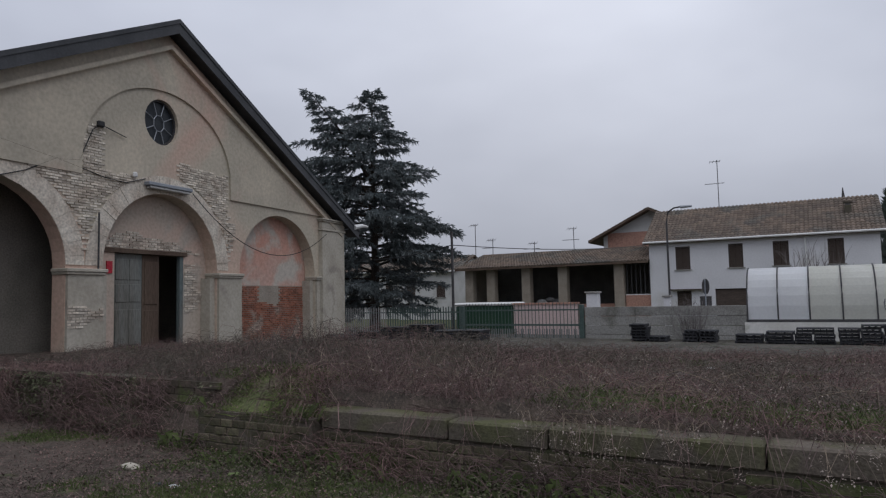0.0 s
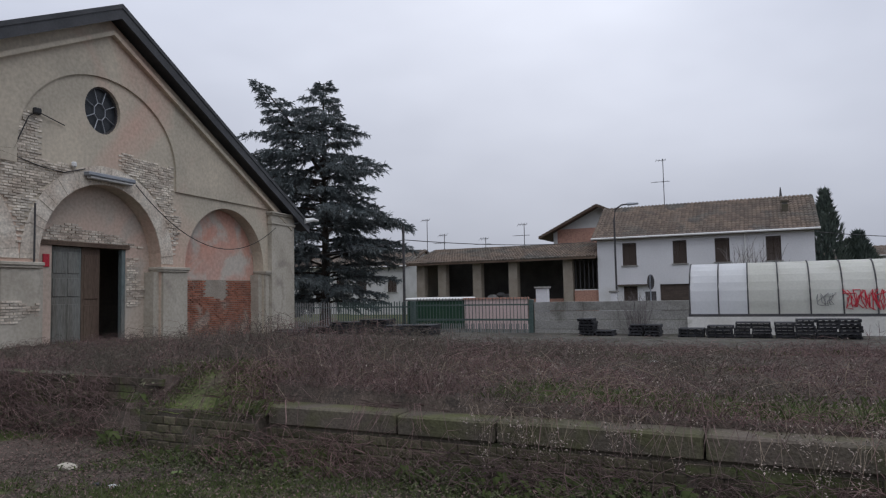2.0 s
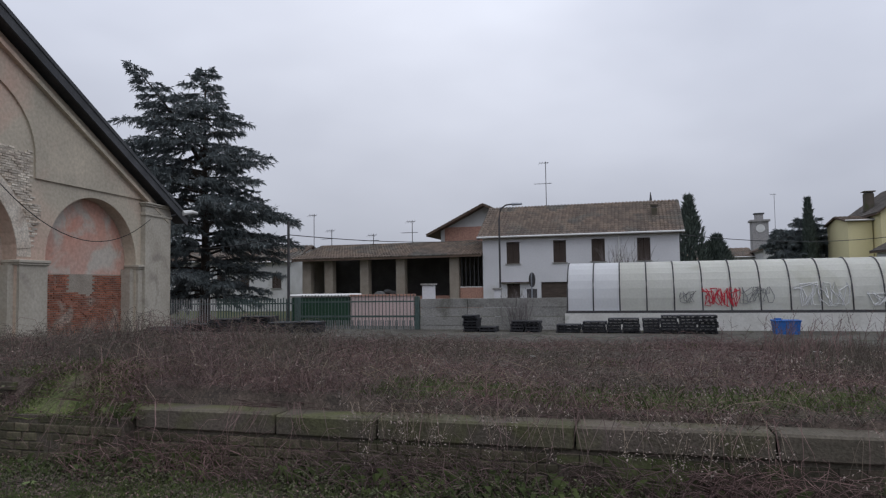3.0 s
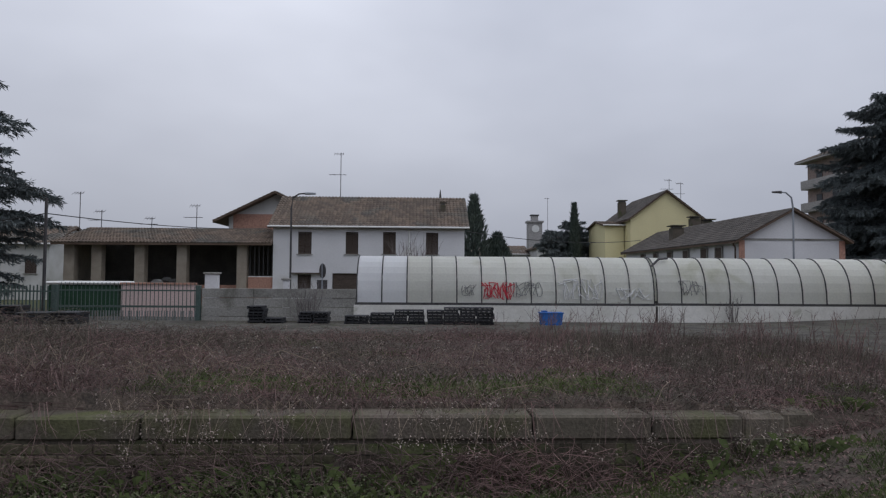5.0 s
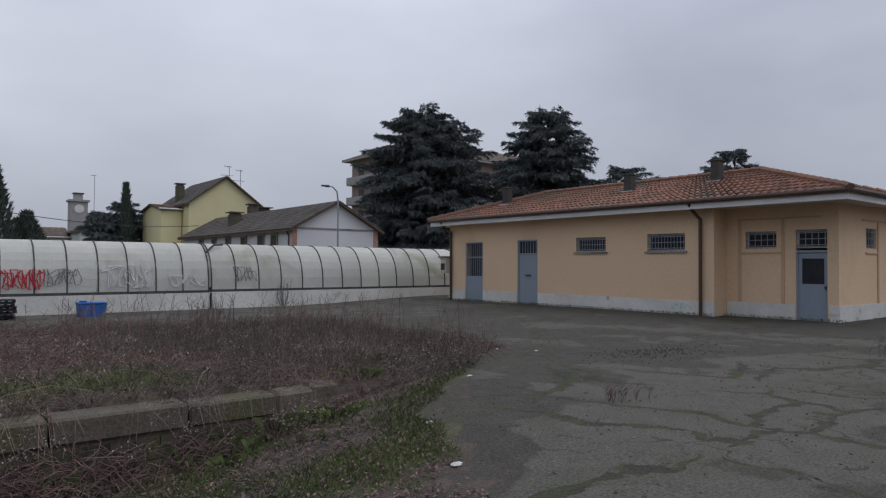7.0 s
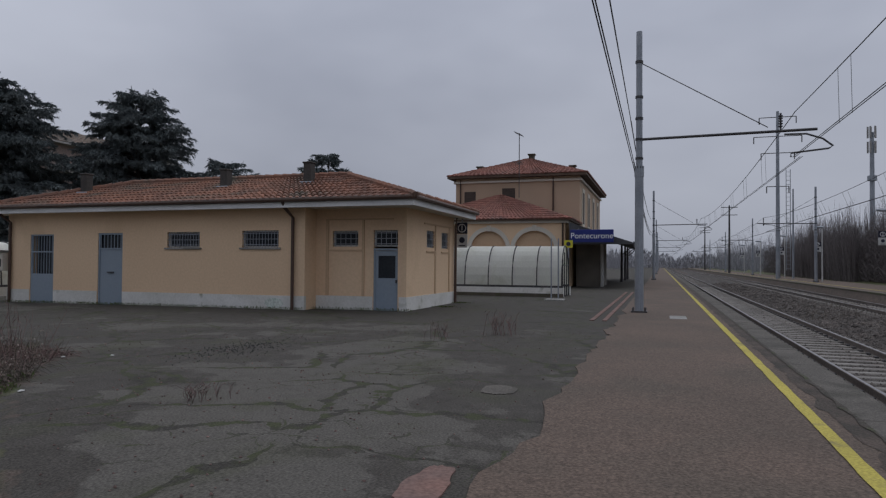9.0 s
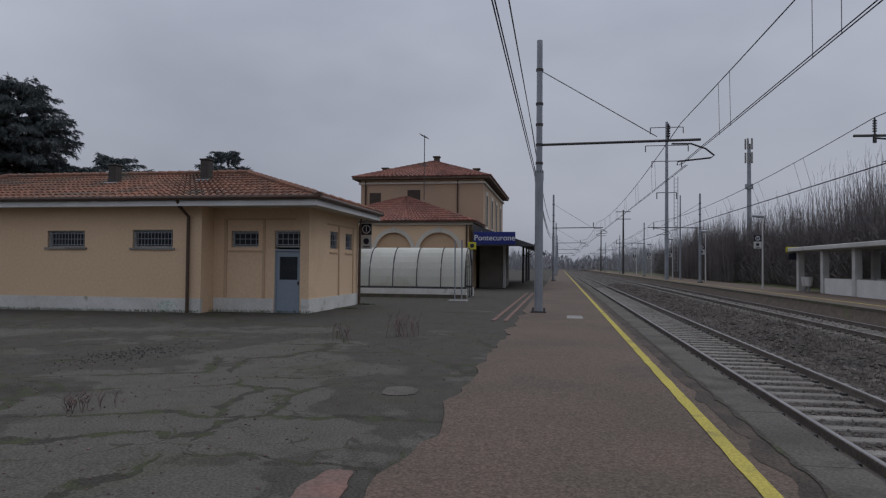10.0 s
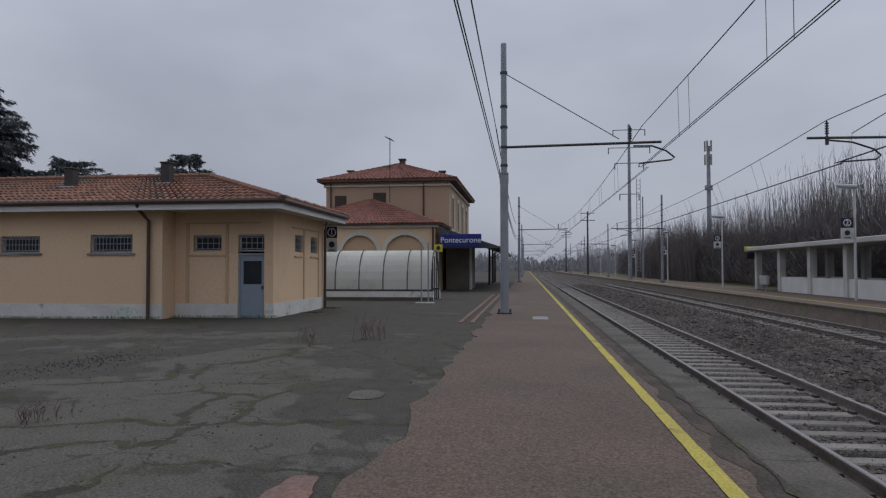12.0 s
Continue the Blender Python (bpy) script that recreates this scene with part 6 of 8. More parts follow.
for q in ((hh[3], hh[0], wr0, wr0), (hh[0], hh[1], wr1, wr0), (hh[2], hh[3], wr0, wr1)):
    tile_roof("roof_slope", q, "red_tiles", wing, 0.3, 0.07)
for (c, r), lh in zip(lun, lun_h):
    out = [(c + (r + 0.28) * math.cos(math.pi * i / 16), 2.5 + 1.53 * math.sin(math.pi * i / 16)) for i in range(17)]
    part("lunette_surround", slab(out + lh[::-1], [], on_x(WX - 0.06, 1), 0.1), "ivory", wing, "ivory arched moulding")
    part("lunette_panel", slab(lh, [], on_x(WX + 0.18, 1), 0.05), "ochre_dark", wing)
    part("keystone", boxm(WX - 0.1, WX + 0.05, c - 0.13, c + 0.13, 3.72, 4.12, bevel=0.02), "ivory", wing)
part("downpipe", tubem([(WX - 0.12, 6.15, 4.3), (WX - 0.12, 6.15, 0)], 0.06, 6), "brown_pipe", wing)
aerial(46.6, 9.6, 6.2, 4.6)
can = thing("platform_canopy", (55, 3.5, 0), "dark sloping platform canopy on slender columns", "canopy")
part("roof", plate([(43.6, 5.7, 4.25), (43.6, 1.75, 2.95), (74, 1.75, 2.95), (74, 5.7, 4.25)], 0.12), "roof_edge", can)
part("fascia", plate([(43.6, 1.72, 3.0), (43.6, 1.66, 3.0), (74, 1.66, 3.0), (74, 1.72, 3.0)], 0.3), "roof_edge", can)
part("end_board", slab([(1.75, 2.83), (5.7, 2.83), (5.7, 4.2), (1.75, 2.9)], [], on_x(43.56, 1), 0.04), "roof_edge", can)
# enclosure wall in dark grey: the canopy's shade is put into its colour
part("screen_wall", boxm(47.5, 53.0, 4.05, 5.70, 0, 3.1), "grey_plaster", can, "plastered enclosure under the canopy, its grey darkened for shade")
part("corner_post", boxm(47.4, 47.75, 3.85, 4.04, 0, 3.1, bevel=0.02), "dull_white", can, "pale square corner post")
for x in (62, 68, 73):
    part("column", tubem([(x, 3.4, 0), (x, 3.4, 3.4)], 0.12, 8, 0.09), "dark_steel", can)
    part("bracket", tubem([(x, 3.4, 2.4), (x, 2.7, 3.0), (x, 2.0, 3.0)], 0.05, 6), "dark_steel", can)
sgn = thing("station_sign", (42.6, 4.2, 3.3), "blue station name board with white lettering", "sign")
part("board", boxm(42.55, 42.65, 2.85, 5.5, 2.92, 3.72, bevel=0.02), "sign_blue", sgn)
text_mesh("Pontecurone", 0.50, "sign_white", Matrix.Translation((42.54, 4.17, 3.32)) @ Euler((radians(90), 0, radians(-90))).to_matrix().to_4x4(), sgn)
for y in (3.2, 5.1):
    part("hanger", tubem([(42.6, y, 3.5), (43.7, y, 3.92 if y > 4 else 3.3)], 0.03, 5), "dark_steel", sgn)
ys = thing("yellow_notice", (41.0, 5.3, 2.6), "small yellow timetable notice by the canopy", "sign")
part("board", boxm(41.0, 41.06, 5.15, 5.65, 2.55, 3.0), "sign_yellow", ys)
part("mark", tubem([(40.99, 5.4, 2.78), (40.97, 5.4, 2.78)], 0.13, 14), "sign_dark", ys)
part("post", tubem([(41.03, 5.4, 0), (41.03, 5.4, 2.55)], 0.04, 6), "steel", ys)
tp = thing("twin_post", (28.9, 4.45, 0), "two thin steel posts on a concrete foot", "post")
for y in (4.25, 4.55):
    part("post", tubem([(28.9, y, 0.05), (28.9, y, 2.65)], 0.03, 6), "steel", tp)
part("foot", boxm(28.55, 29.25, 4.0, 4.8, -0.05, 0.06, bevel=0.02), "concrete", tp)


def number_board(x, y, z, digit, w=0.42, hang=None):
    nb = thing("platform_number_board", (x, y, z), "dark platform number board over a white pictogram panel", "sign", group="platform numbers")
    part("number_plate", boxm(x, x + 0.05, y - w / 2, y + w / 2, z + 0.55, z + 1.0), "sign_dark", nb)
    part("ring", slab([(y + 0.17 * math.cos(k * 0.314), z + 0.775 + 0.17 * math.sin(k * 0.314)) for k in range(20)], [[(y + 0.14 * math.cos(k * 0.314), z + 0.775 + 0.14 * math.sin(k * 0.314)) for k in range(20)]], on_x(x - 0.012, 1), 0.01), "sign_white", nb)
    text_mesh(digit, 0.3, "sign_white", Matrix.Translation((x - 0.008, y, z + 0.775)) @ Euler((radians(90), 0, radians(-90))).to_matrix().to_4x4(), nb, "digit")
    part("pictogram_panel", boxm(x, x + 0.05, y - w / 2, y + w / 2, z, z + 0.53), "dull_white", nb)
    part("pictogram", tubem([(x - 0.002, y, z + 0.3), (x - 0.012, y, z + 0.3)], 0.12, 14), "sign_dark", nb)
    part("bar", boxm(x - 0.012, x, y - 0.14, y + 0.14, z + 0.06, z + 0.1), "sign_dark", nb)
    return nb


nb = number_board(25.75, 7.62, 2.18, "1")
part("hanger", tubem([(25.78, 7.62, 3.18), (25.78, 7.62, 3.4)], 0.03, 5), "steel", nb)

# ---- overhead line masts ----
def line_mast(x, y, s, label="grey steel overhead line mast with a cantilever arm"):
    """s: -1, the arm reaches towards -y; 1, towards +y."""
    m = thing("line_mast", (x, y, 0), label, "line mast", group="overhead line masts")
    part("lower_shaft", tubem([(x, y, 0.05), (x, y, 4.5)], 0.14, 12, 0.135), "steel", m)
    part("upper_shaft", tubem([(x, y, 4.5), (x, y, 9.15)], 0.105, 12, 0.095), "steel", m)
    part("collar", tubem([(x, y, 4.4), (x, y, 4.75)], 0.15, 12), "steel", m)
    part("foot", boxm(x - 0.25, x + 0.25, y - 0.25, y + 0.25, 0.0, 0.06), "dark_steel", m)
    for a, b in ((-0.19, -0.19), (-0.19, 0.19), (0.19, -0.19), (0.19, 0.19)):
        part("bolt", tubem([(x + a, y + b, 0.06), (x + a, y + b, 0.16)], 0.03, 6), "dark_steel", m)
    e = y + s * 5.15
    part("arm", tubem([(x, y, 5.62), (x, e, 5.68)], 0.045, 7), "dark_steel", m)
    part("stay", tubem([(x, y, 8.15), (x, y + s * 3.8, 5.8)], 0.016, 5), "dark_steel", m)
    for z in (5.62, 8.15, 7.0, 6.3, 5.0, 4.7):
        part("clamp", tubem([(x, y, z - 0.04), (x, y, z + 0.04)], 0.125 if z > 4.8 else 0.15, 10), "dark_steel", m)
    iy = y + s * (4.15 if s < 0 else 4.55)
    ins = part("insulator", tubem([(x, iy, 5.7), (x, iy, 6.22)], 0.03, 6), "dark_steel", m)
    for k in range(5):
        part("disc", tubem([(x, iy, 5.80 + 0.08 * k), (x, iy, 5.83 + 0.08 * k)], 0.065, 8), "dark_steel", ins)
    i = y + 4.55 * s
    if s > 0:
        part("steady_arm", tubem([(x, i, 5.60), (x, i - 0.75, 5.52), (x, i - 1.40, 5.28), (x, i - 1.60, 5.08), (x, i - 1.45, 4.96), (x, i - 0.40, 4.90), (x, i - 0.40, 4.80)], 0.03, 6), "dark_steel", m)
        part("drop_clamp", tubem([(x, i, 5.45), (x, i, 5.72)], 0.06, 6), "dark_steel", m)
        return m
    part("steady_arm", tubem([(x, e - s * 0.9, 5.56), (x, e - s * 0.3, 5.55), (x, e + s * 0.15, 5.38), (x, e + s * 0.42, 5.15), (x, e + s * 0.3, 5.08), (x, e - s * 0.72, 4.98), (x, e - s * 0.72, 4.86)], 0.03, 6), "dark_steel", m)
    return m


MAST_Y = 0.76
for x in (22.8, 72.0, 118.0, 165.0, 215.0):
    line_mast(x, MAST_Y, -1)
for x in (22.8, 72.0, 118.0, 165.0, 215.0):
    line_mast(x, -14.05, 1)
CY1, CY2 = -3.85, -9.85
for cy in (CY1, CY2):
    pts = [-27.0, 22.8, 72.0, 118.0, 165.0, 215.0, 280.0]
    for a, b in zip(pts, pts[1:]):
        for o in (-0.03, 0.03):
            wire("contact_wire", (a, cy - 0.1 + o, 4.86), (b, cy + 0.1 + o, 4.86), 0.0, 0.012, "taut contact wire over the track", 2)
        sag = 0.30 if a < 0 else 0.62
        my = -3.79 if cy == CY1 else -9.50
        wire("messenger_wire", (a, my, 6.24), (b, my, 6.24), sag, 0.015, "sagging messenger wire over the track")
        for k in range(1, 8):
            t = k / 8
            if a < 120:
                for dx in (0.0, 1.1):
                    x = a + (b - a) * t + dx
                    solo("dropper", tubem([(x, my, 6.24 - 4 * sag * t * (1 - t)), (x + 0.15, cy, 4.87)], 0.007, 3), "grey_fence", "thin dropper wire between messenger and contact wire", "wire", group="dropper wires")
for dy, z, far_y, far_z in ((0.15, 4.62, 1.46, 7.75), (0.17, 4.9, 1.28, 7.1), (0.26, 6.25, 0.3, 3.6)):
    wire("feeder_cable", (-25, far_y, far_z), (22.8, MAST_Y + dy, z), 0.03, 0.012, "black feeder cable strung along the masts")
    wire("feeder_cable", (22.8, MAST_Y + dy, z), (72, MAST_Y + dy, z), 0.7, 0.018, "black feeder cable strung along the masts")
py = thing("transmission_pole", (88, -13.2, 0), "tall grey power pole with crossarms and a side ladder", "power pole")
part("shaft", tubem([(88, -13.2, 0), (88, -13.2, 20)], 0.26, 10, 0.16), "steel", py)
for z, w in ((19.3, 2.0), (17.0, 2.6), (15.0, 1.8), (11.0, 1.2)):
    part("crossarm", tubem([(88, -13.2 - w, z), (88, -13.2 + w, z)], 0.05, 5), "dark_steel", py)
    for sy in (-w, w):
        part("insulator", tubem([(88, -13.2 + sy, z), (88, -13.2 + sy, z - 0.8)], 0.06, 6), "dark_steel", py)
for sy in (-0.9, -1.35):
    part("ladder_rail", tubem([(88, -13.2 + sy, 1), (88, -13.2 + sy, 13)], 0.04, 4), "steel", py)
for i in range(24):
    part("rung", tubem([(88, -14.1, 1.2 + 0.5 * i), (88, -14.55, 1.2 + 0.5 * i)], 0.025, 4), "steel", py)
for x, y, z in ((150, -13.5, 14), (230, -13.5, 14)):
    p2 = thing("transmission_pole", (x, y, 0), "distant grey power pole with crossarms", "power pole")
    part("shaft", tubem([(x, y, 0), (x, y, z)], 0.25, 8, 0.15), "dark_steel", p2)
    for q in (z - 0.4, z - 2.0):
        part("crossarm", tubem([(x, y - 1.6, q), (x, y + 1.6, q)], 0.08, 5), "dark_steel", p2)
cell = thing("radio_mast", (107, -28, 0), "grey cylindrical radio mast with antenna panels", "radio mast")
part("shaft", tubem([(107, -28, -0.1), (107, -28, 20.3)], 0.40, 12, 0.26), "steel", cell)
for z in (19.5, 17.4):
    for k in range(5):
        a = k * 1.256
        part("antenna_panel", boxm(107 + 0.5 * math.cos(a) - 0.1, 107 + 0.5 * math.cos(a) + 0.1, -28 + 0.5 * math.sin(a) - 0.1, -28 + 0.5 * math.sin(a) + 0.1, z, z + 1.6), "balcony", cell)
part("rest", tubem([(107, -28, 13.5), (107, -28, 14.2)], 0.6, 10), "steel", cell)

# ---- far platform furniture ----
def platform_lamp(x, y, h, board=True):
    l = thing("platform_lamp", (x, y, 0), "slim pale platform lamp post with a flat lantern", "platform lamp", group="platform lamps")
    part("pole", tubem([(x, y, 0), (x, y, h)], 0.07, 8, 0.05), "dull_white", l)
    part("lantern", tubem([(x, y - 0.1, h), (x, y + 0.75, h + 0.05)], 0.12, 8, 0.09), "steel", l, "flat grey lantern")
    if board:
        number_board(x - 0.1, y + 0.38, h - 2.45, "2", 0.55)


for x, h in ((33.5, 5.3), (54.7, 5.5), (75, 5.4), (96, 5.4), (118, 5.4), (140, 5.4)):
    platform_lamp(x, -15.2, h)
solo("signal_pole", tubem([(91.3, -15.4, 0), (91.3, -15.4, 11.0)], 0.14, 8, 0.08), "steel", "plain tall grey pole on the far platform", "pole")
sh = thing("platform_shelter", (40, -17.5, 0), "low white concrete platform shelter with square pillars and a flat roof", "shelter")
part("roof", boxm(28.0, 50.3, -19.5, -15.6, 2.72, 2.98, bevel=0.03), "dull_white", sh)
for x, y in ((49.9, -16.3), (45.6, -16.3), (41.0, -16.3), (36.6, -16.3), (31.5, -16.3), (45.6, -19.2), (41, -19.2), (36.6, -19.2), (31.5, -19.2)):
    part("pillar", boxm(x - 0.2, x + 0.2, y - 0.2, y + 0.2, 0, 2.72, bevel=0.02), "dull_white", sh)
part("low_wall", boxm(28.5, 45.4, -16.35, -16.2, 0, 0.95), "white_paint", sh)
part("low_wall", boxm(45.4, 45.6, -19.0, -16.52, 0, 0.95), "white_paint", sh)
part("rear_wall", boxm(28.5, 45.4, -19.3, -19.15, 0, 0.95), "white_paint", sh)
yn = thing("yellow_notice", (50.3, -15.6, 2.8), "small yellow notice fixed to the shelter roof edge", "sign")
part("board", boxm(50.31, 50.37, -16.6, -15.5, 2.68, 3.05), "sign_yellow", yn)
clk = thing("hanging_sign", (50.2, -16.0, 2.2), "dark round-cornered board under the shelter roof", "sign")
part("board", boxm(50.1, 50.16, -16.25, -15.6, 2.15, 2.6, bevel=0.02), "sign_dark", clk)
part("hanger", boxm(50.1, 50.16, -15.95, -15.9, 2.6, 2.72), "dark_steel", clk)
for x, y in ((47.8, -15.9), (47.2, -15.9)):
    lb = thing("litter_bin", (x, y, 0), "pale litter bin on a post beside the shelter", "litter bin", group="bins")
    part("post", tubem([(x, y, 0), (x, y, 0.5)], 0.05, 6), "steel", lb)
    part("bucket", tubem([(x, y, 0.4), (x, y, 1.0)], 0.2, 10, 0.27), "dull_white", lb)


# ---- trees ----
class Soup:
    """Vertices and faces of many small pieces, for one mesh."""

    def __init__(self):
        self.v, self.f = [], []

    def blade(self, p, d, w, length, droop=0.0):
        """A narrow folded leaf from p along d."""
        d = d.normalized()
        s = d.cross(Vector((0, 0, 1)))
        s = (s if s.length > 1e-3 else Vector((1, 0, 0))).normalized() * w
        m, e = p + d * length * 0.5 + Vector((0, 0, 0.12 * length)), p + d * length - Vector((0, 0, droop * length))
        k = len(self.v)
        self.v += [p, m + s, e, m - s]
        self.f += [(k, k + 1, k + 2), (k, k + 2, k + 3)]

    def stem(self, pts, r0, r1):
        """A three-sided stalk along points."""
        k = len(self.v)
        n = len(pts)
        for i, p in enumerate(pts):
            r = r0 + (r1 - r0) * i / (n - 1)
            d = (pts[min(i + 1, n - 1)] - pts[max(i - 1, 0)]).normalized()
            u = d.cross(Vector((0.31, 0.2, 0.93)))
            u = (u if u.length > 1e-3 else Vector((1, 0, 0))).normalized()
            w = d.cross(u)
            for a in range(3):
                self.v.append(p + (u * math.cos(a * 2.094) + w * math.sin(a * 2.094)) * r)
        for i in range(n - 1):
            for a in range(3):
                q = k + 3 * i
                self.f.append((q + a, q + (a + 1) % 3, q + 3 + (a + 1) % 3, q + 3 + a))

    def mesh(self, name, material):
        return raw(name, [tuple(v) for v in self.v], self.f, material)


def frond(wood, crown, rnd, base, out, reach, rise, droop, dens, leaf):
    """One level limb: a bent stem, twigs spread flat to both sides, needle sprays along each twig."""
    across = out.cross(Vector((0, 0, 1)))
    sway = rnd.uniform(-0.12, 0.12)
    pts = [base + out * reach * t + across * reach * sway * t * t + Vector((0, 0, reach * (rise * t - droop * t * t))) for t in (0, 0.2, 0.4, 0.6, 0.8, 1.0)]
    wood.stem(pts, 0.018 + 0.016 * reach, 0.010)
    n_sub = max(4, int((2.0 + 3.4 * reach) * dens))
    for k in range(n_sub):
        t = 0.16 + 0.84 * ((k + rnd.random()) / n_sub) ** 0.85
        i = min(4, int(t * 5))
        p = pts[i].lerp(pts[i + 1], min(1.0, t * 5 - i))
        side = 1 if k % 2 else -1
        d = (out * rnd.uniform(0.55, 1.1) + across * side * rnd.uniform(0.25, 0.95) + Vector((0, 0, rnd.uniform(-0.40, 0.22)))).normalized()
        ln = (0.36 * reach * (1.05 - t) + 0.38) * rnd.uniform(0.55, 1.15)
        m = max(3, int(ln / 0.13))
        wood.stem([p, p + d * ln * 0.6], 0.010, 0.005)
        for j in range(m):
            g = (j + 0.4) / m
            q = p + d * ln * g - Vector((0, 0, 0.22 * ln * g * g))
            for _k in range(4):
                e = d * rnd.uniform(0.5, 1.1) + Vector((rnd.uniform(-0.6, 0.6), rnd.uniform(-0.6, 0.6), rnd.uniform(-0.75, 0.35)))
                crown.blade(q, e, rnd.uniform(0.018, 0.036) * leaf / 0.4, rnd.uniform(0.5, 1.0) * leaf, rnd.uniform(-0.05, 0.25))


def cedar(x, y, zb, h, rad, seed, label, shape, levels=16, per=6, dens=1.0, leaf=0.40, bough=None, lean=0.0):
    """A cedar: a trunk and tiers of level limbs; shape(f) gives a tier's reach at the height fraction f.
    bough: the tip of a second leading stem, from the trunk's own top; lean: how much further the limbs on that side reach."""
    rnd = random.Random(seed)
    th = thing("cedar_tree", (x, y, zb), label, "tree", group="cedars")
    wood, crown = Soup(), Soup()
    trunk = bmesh.new()
    tube(trunk, [(x, y, zb - 0.3), (x + 0.1, y, zb + h * 0.3), (x, y, zb + h * 0.6), (x, y, zb + h * 0.98)], 0.022 * h, 9, 0.03)
    away = Vector((bough[0], bough[1], 0)).normalized() if bough else Vector((1, 0, 0))
    for lv in range(levels):
        for k in range(per):
            f = max(0.08, min(0.985, 0.10 + 0.89 * (lv + rnd.uniform(-0.5, 0.5)) / (levels - 1)))
            az = lv * 1.9 + k * 6.283 / per + rnd.uniform(-0.35, 0.35)
            out = Vector((math.cos(az), math.sin(az), 0))
            reach = rad * shape(f) * rnd.choice((0.45, 0.65, 0.85, 0.95, 1.0, 1.08))
            reach *= 1 + lean * max(0.0, out.dot(away)) * math.exp(-((f - 0.74) / 0.15) ** 2)
            rise = rnd.uniform(0.0, 0.42) + 0.40 * max(0.0, f - 0.55)
            frond(wood, crown, rnd, Vector((x, y, zb + h * f)), out, max(0.3, reach), rise, rnd.uniform(0.12, 0.34), dens, leaf)
    if bough:
        root, tip = Vector((x, y, zb + h * 0.60)), Vector((x + bough[0], y + bough[1], zb + h + bough[2]))
        tube(trunk, [root, root.lerp(tip, 0.5) + Vector((0, 0, 0.4)), tip], 0.009 * h, 7, 0.02)
        for k in range(34):
            g = 0.30 + 0.70 * (k + 0.5) / 34
            az = k * 2.4 + rnd.uniform(-0.4, 0.4)
            frond(wood, crown, rnd, root.lerp(tip, g) + Vector((0, 0, 0.4 * (1 - abs(2 * g - 1)))), (Vector((math.cos(az), math.sin(az), 0)) + 0.5 * away).normalized(), 0.30 + 2.3 * (1 - g), 0.25, 0.2, dens, leaf)
    part("trunk", trunk, "bark", th)
    tagged(part("limb_wood", wood.mesh("limb_wood", "bark"), "bark", th), kind="stuff")
    part("crown", crown.mesh("crown", "cedar"), "cedar", th)
    return th


def dome(f):
    return max(0.14, math.sqrt(max(0.0, 1 - ((f - 0.36) / 0.66) ** 2)))


def table(*rows):
    """A limb's reach read off straight lines between (height, reach) pairs."""
    def shape(f):
        for (a, u), (b, v) in zip(rows, rows[1:]):
            if f <= b:
                return u + (v - u) * max(0.0, f - a) / (b - a)
        return rows[-1][1]
    return shape


cedar(-26.8, 37.9, -0.8, 17.0, 5.8, 11, "tall dark blue-green cedar with two leading tops and level limbs", table((0.1, 0.7), (0.2, 0.92), (0.45, 1.0), (0.62, 0.80), (0.74, 0.50), (0.88, 0.28), (1.0, 0.05)), 19, 8, 1.30, 0.42, (-3.5, -2.5, -0.2), 0.9)
cedar(42.6, 56.2, -0.7, 18.2, 7.6, 21, "broad dense dark cedar with a rounded crown", dome, 24, 14, 1.30, 0.52)
cedar(51.9, 47.8, -0.7, 18.2, 6.4, 31, "dark cedar with a flat ragged crown", table((0.1, 0.9), (0.5, 1.0), (0.72, 0.80), (0.86, 0.58), (0.94, 0.40), (1.0, 0.15)), 24, 13, 1.25, 0.52)
cedar(57.8, 42.2, -0.7, 12.3, 4.2, 41, "smaller dark cedar behind the service building", dome, 15, 11, 1.2, 0.5)
cedar(62.3, 33.0, -0.7, 13.4, 3.8, 51, "dark cedar top showing over the tiled roof", dome, 15, 11, 1.2, 0.5)


def cypress(x, y, zb, h, rad, seed, label):
    rnd = random.Random(seed)
    th = thing("cypress_tree", (x, y, zb), label, "tree")
    part("trunk", tubem([(x, y, zb - 0.2), (x, y, zb + h * 0.9)], 0.16, 7, 0.03), "bark", th)
    crown = Soup()
    for _ in range(2600):
        f = rnd.random() ** 0.85
        r = rad * (0.25 + 0.75 * math.sin(min(1, (1 - f) * 1.6 + 0.02) * 1.57)) * (1 - f) ** 0.35 * rnd.uniform(0.5, 1.08)
        a = rnd.uniform(0, 6.283)
        o = Vector((math.cos(a), math.sin(a), 0))
        crown.blade(Vector((x, y, zb + 0.4 + f * (h - 0.6))) + o * r, o * 0.5 + Vector((rnd.uniform(-0.4, 0.4), rnd.uniform(-0.4, 0.4), 1)), rnd.uniform(0.06, 0.13), rnd.uniform(0.4, 0.8))
    part("crown", crown.mesh("crown", "cypress"), "cypress", th)


cypress(4.95, 61.5, -0.7, 9.5, 1.75, 5, "narrow dark cypress beside the white house")
cypress(7.4, 64, -0.7, 6.2, 2.0, 6, "low dark evergreen beside the cypress")
for i, (x, y, h, r) in enumerate(((16.0, 80, 7.8, 2.3), (18.6, 81, 9.0, 2.6), (20.4, 83, 8.0, 2.2))):
    cedar(x, y, -0.8, h, r, 60 + i, "dark rounded evergreen among the far roofs", dome, 12, 9, 1.3, 0.55)
cypress(18.4, 79, -0.8, 10.9, 0.8, 71, "thin dark cypress tip among the far roofs")


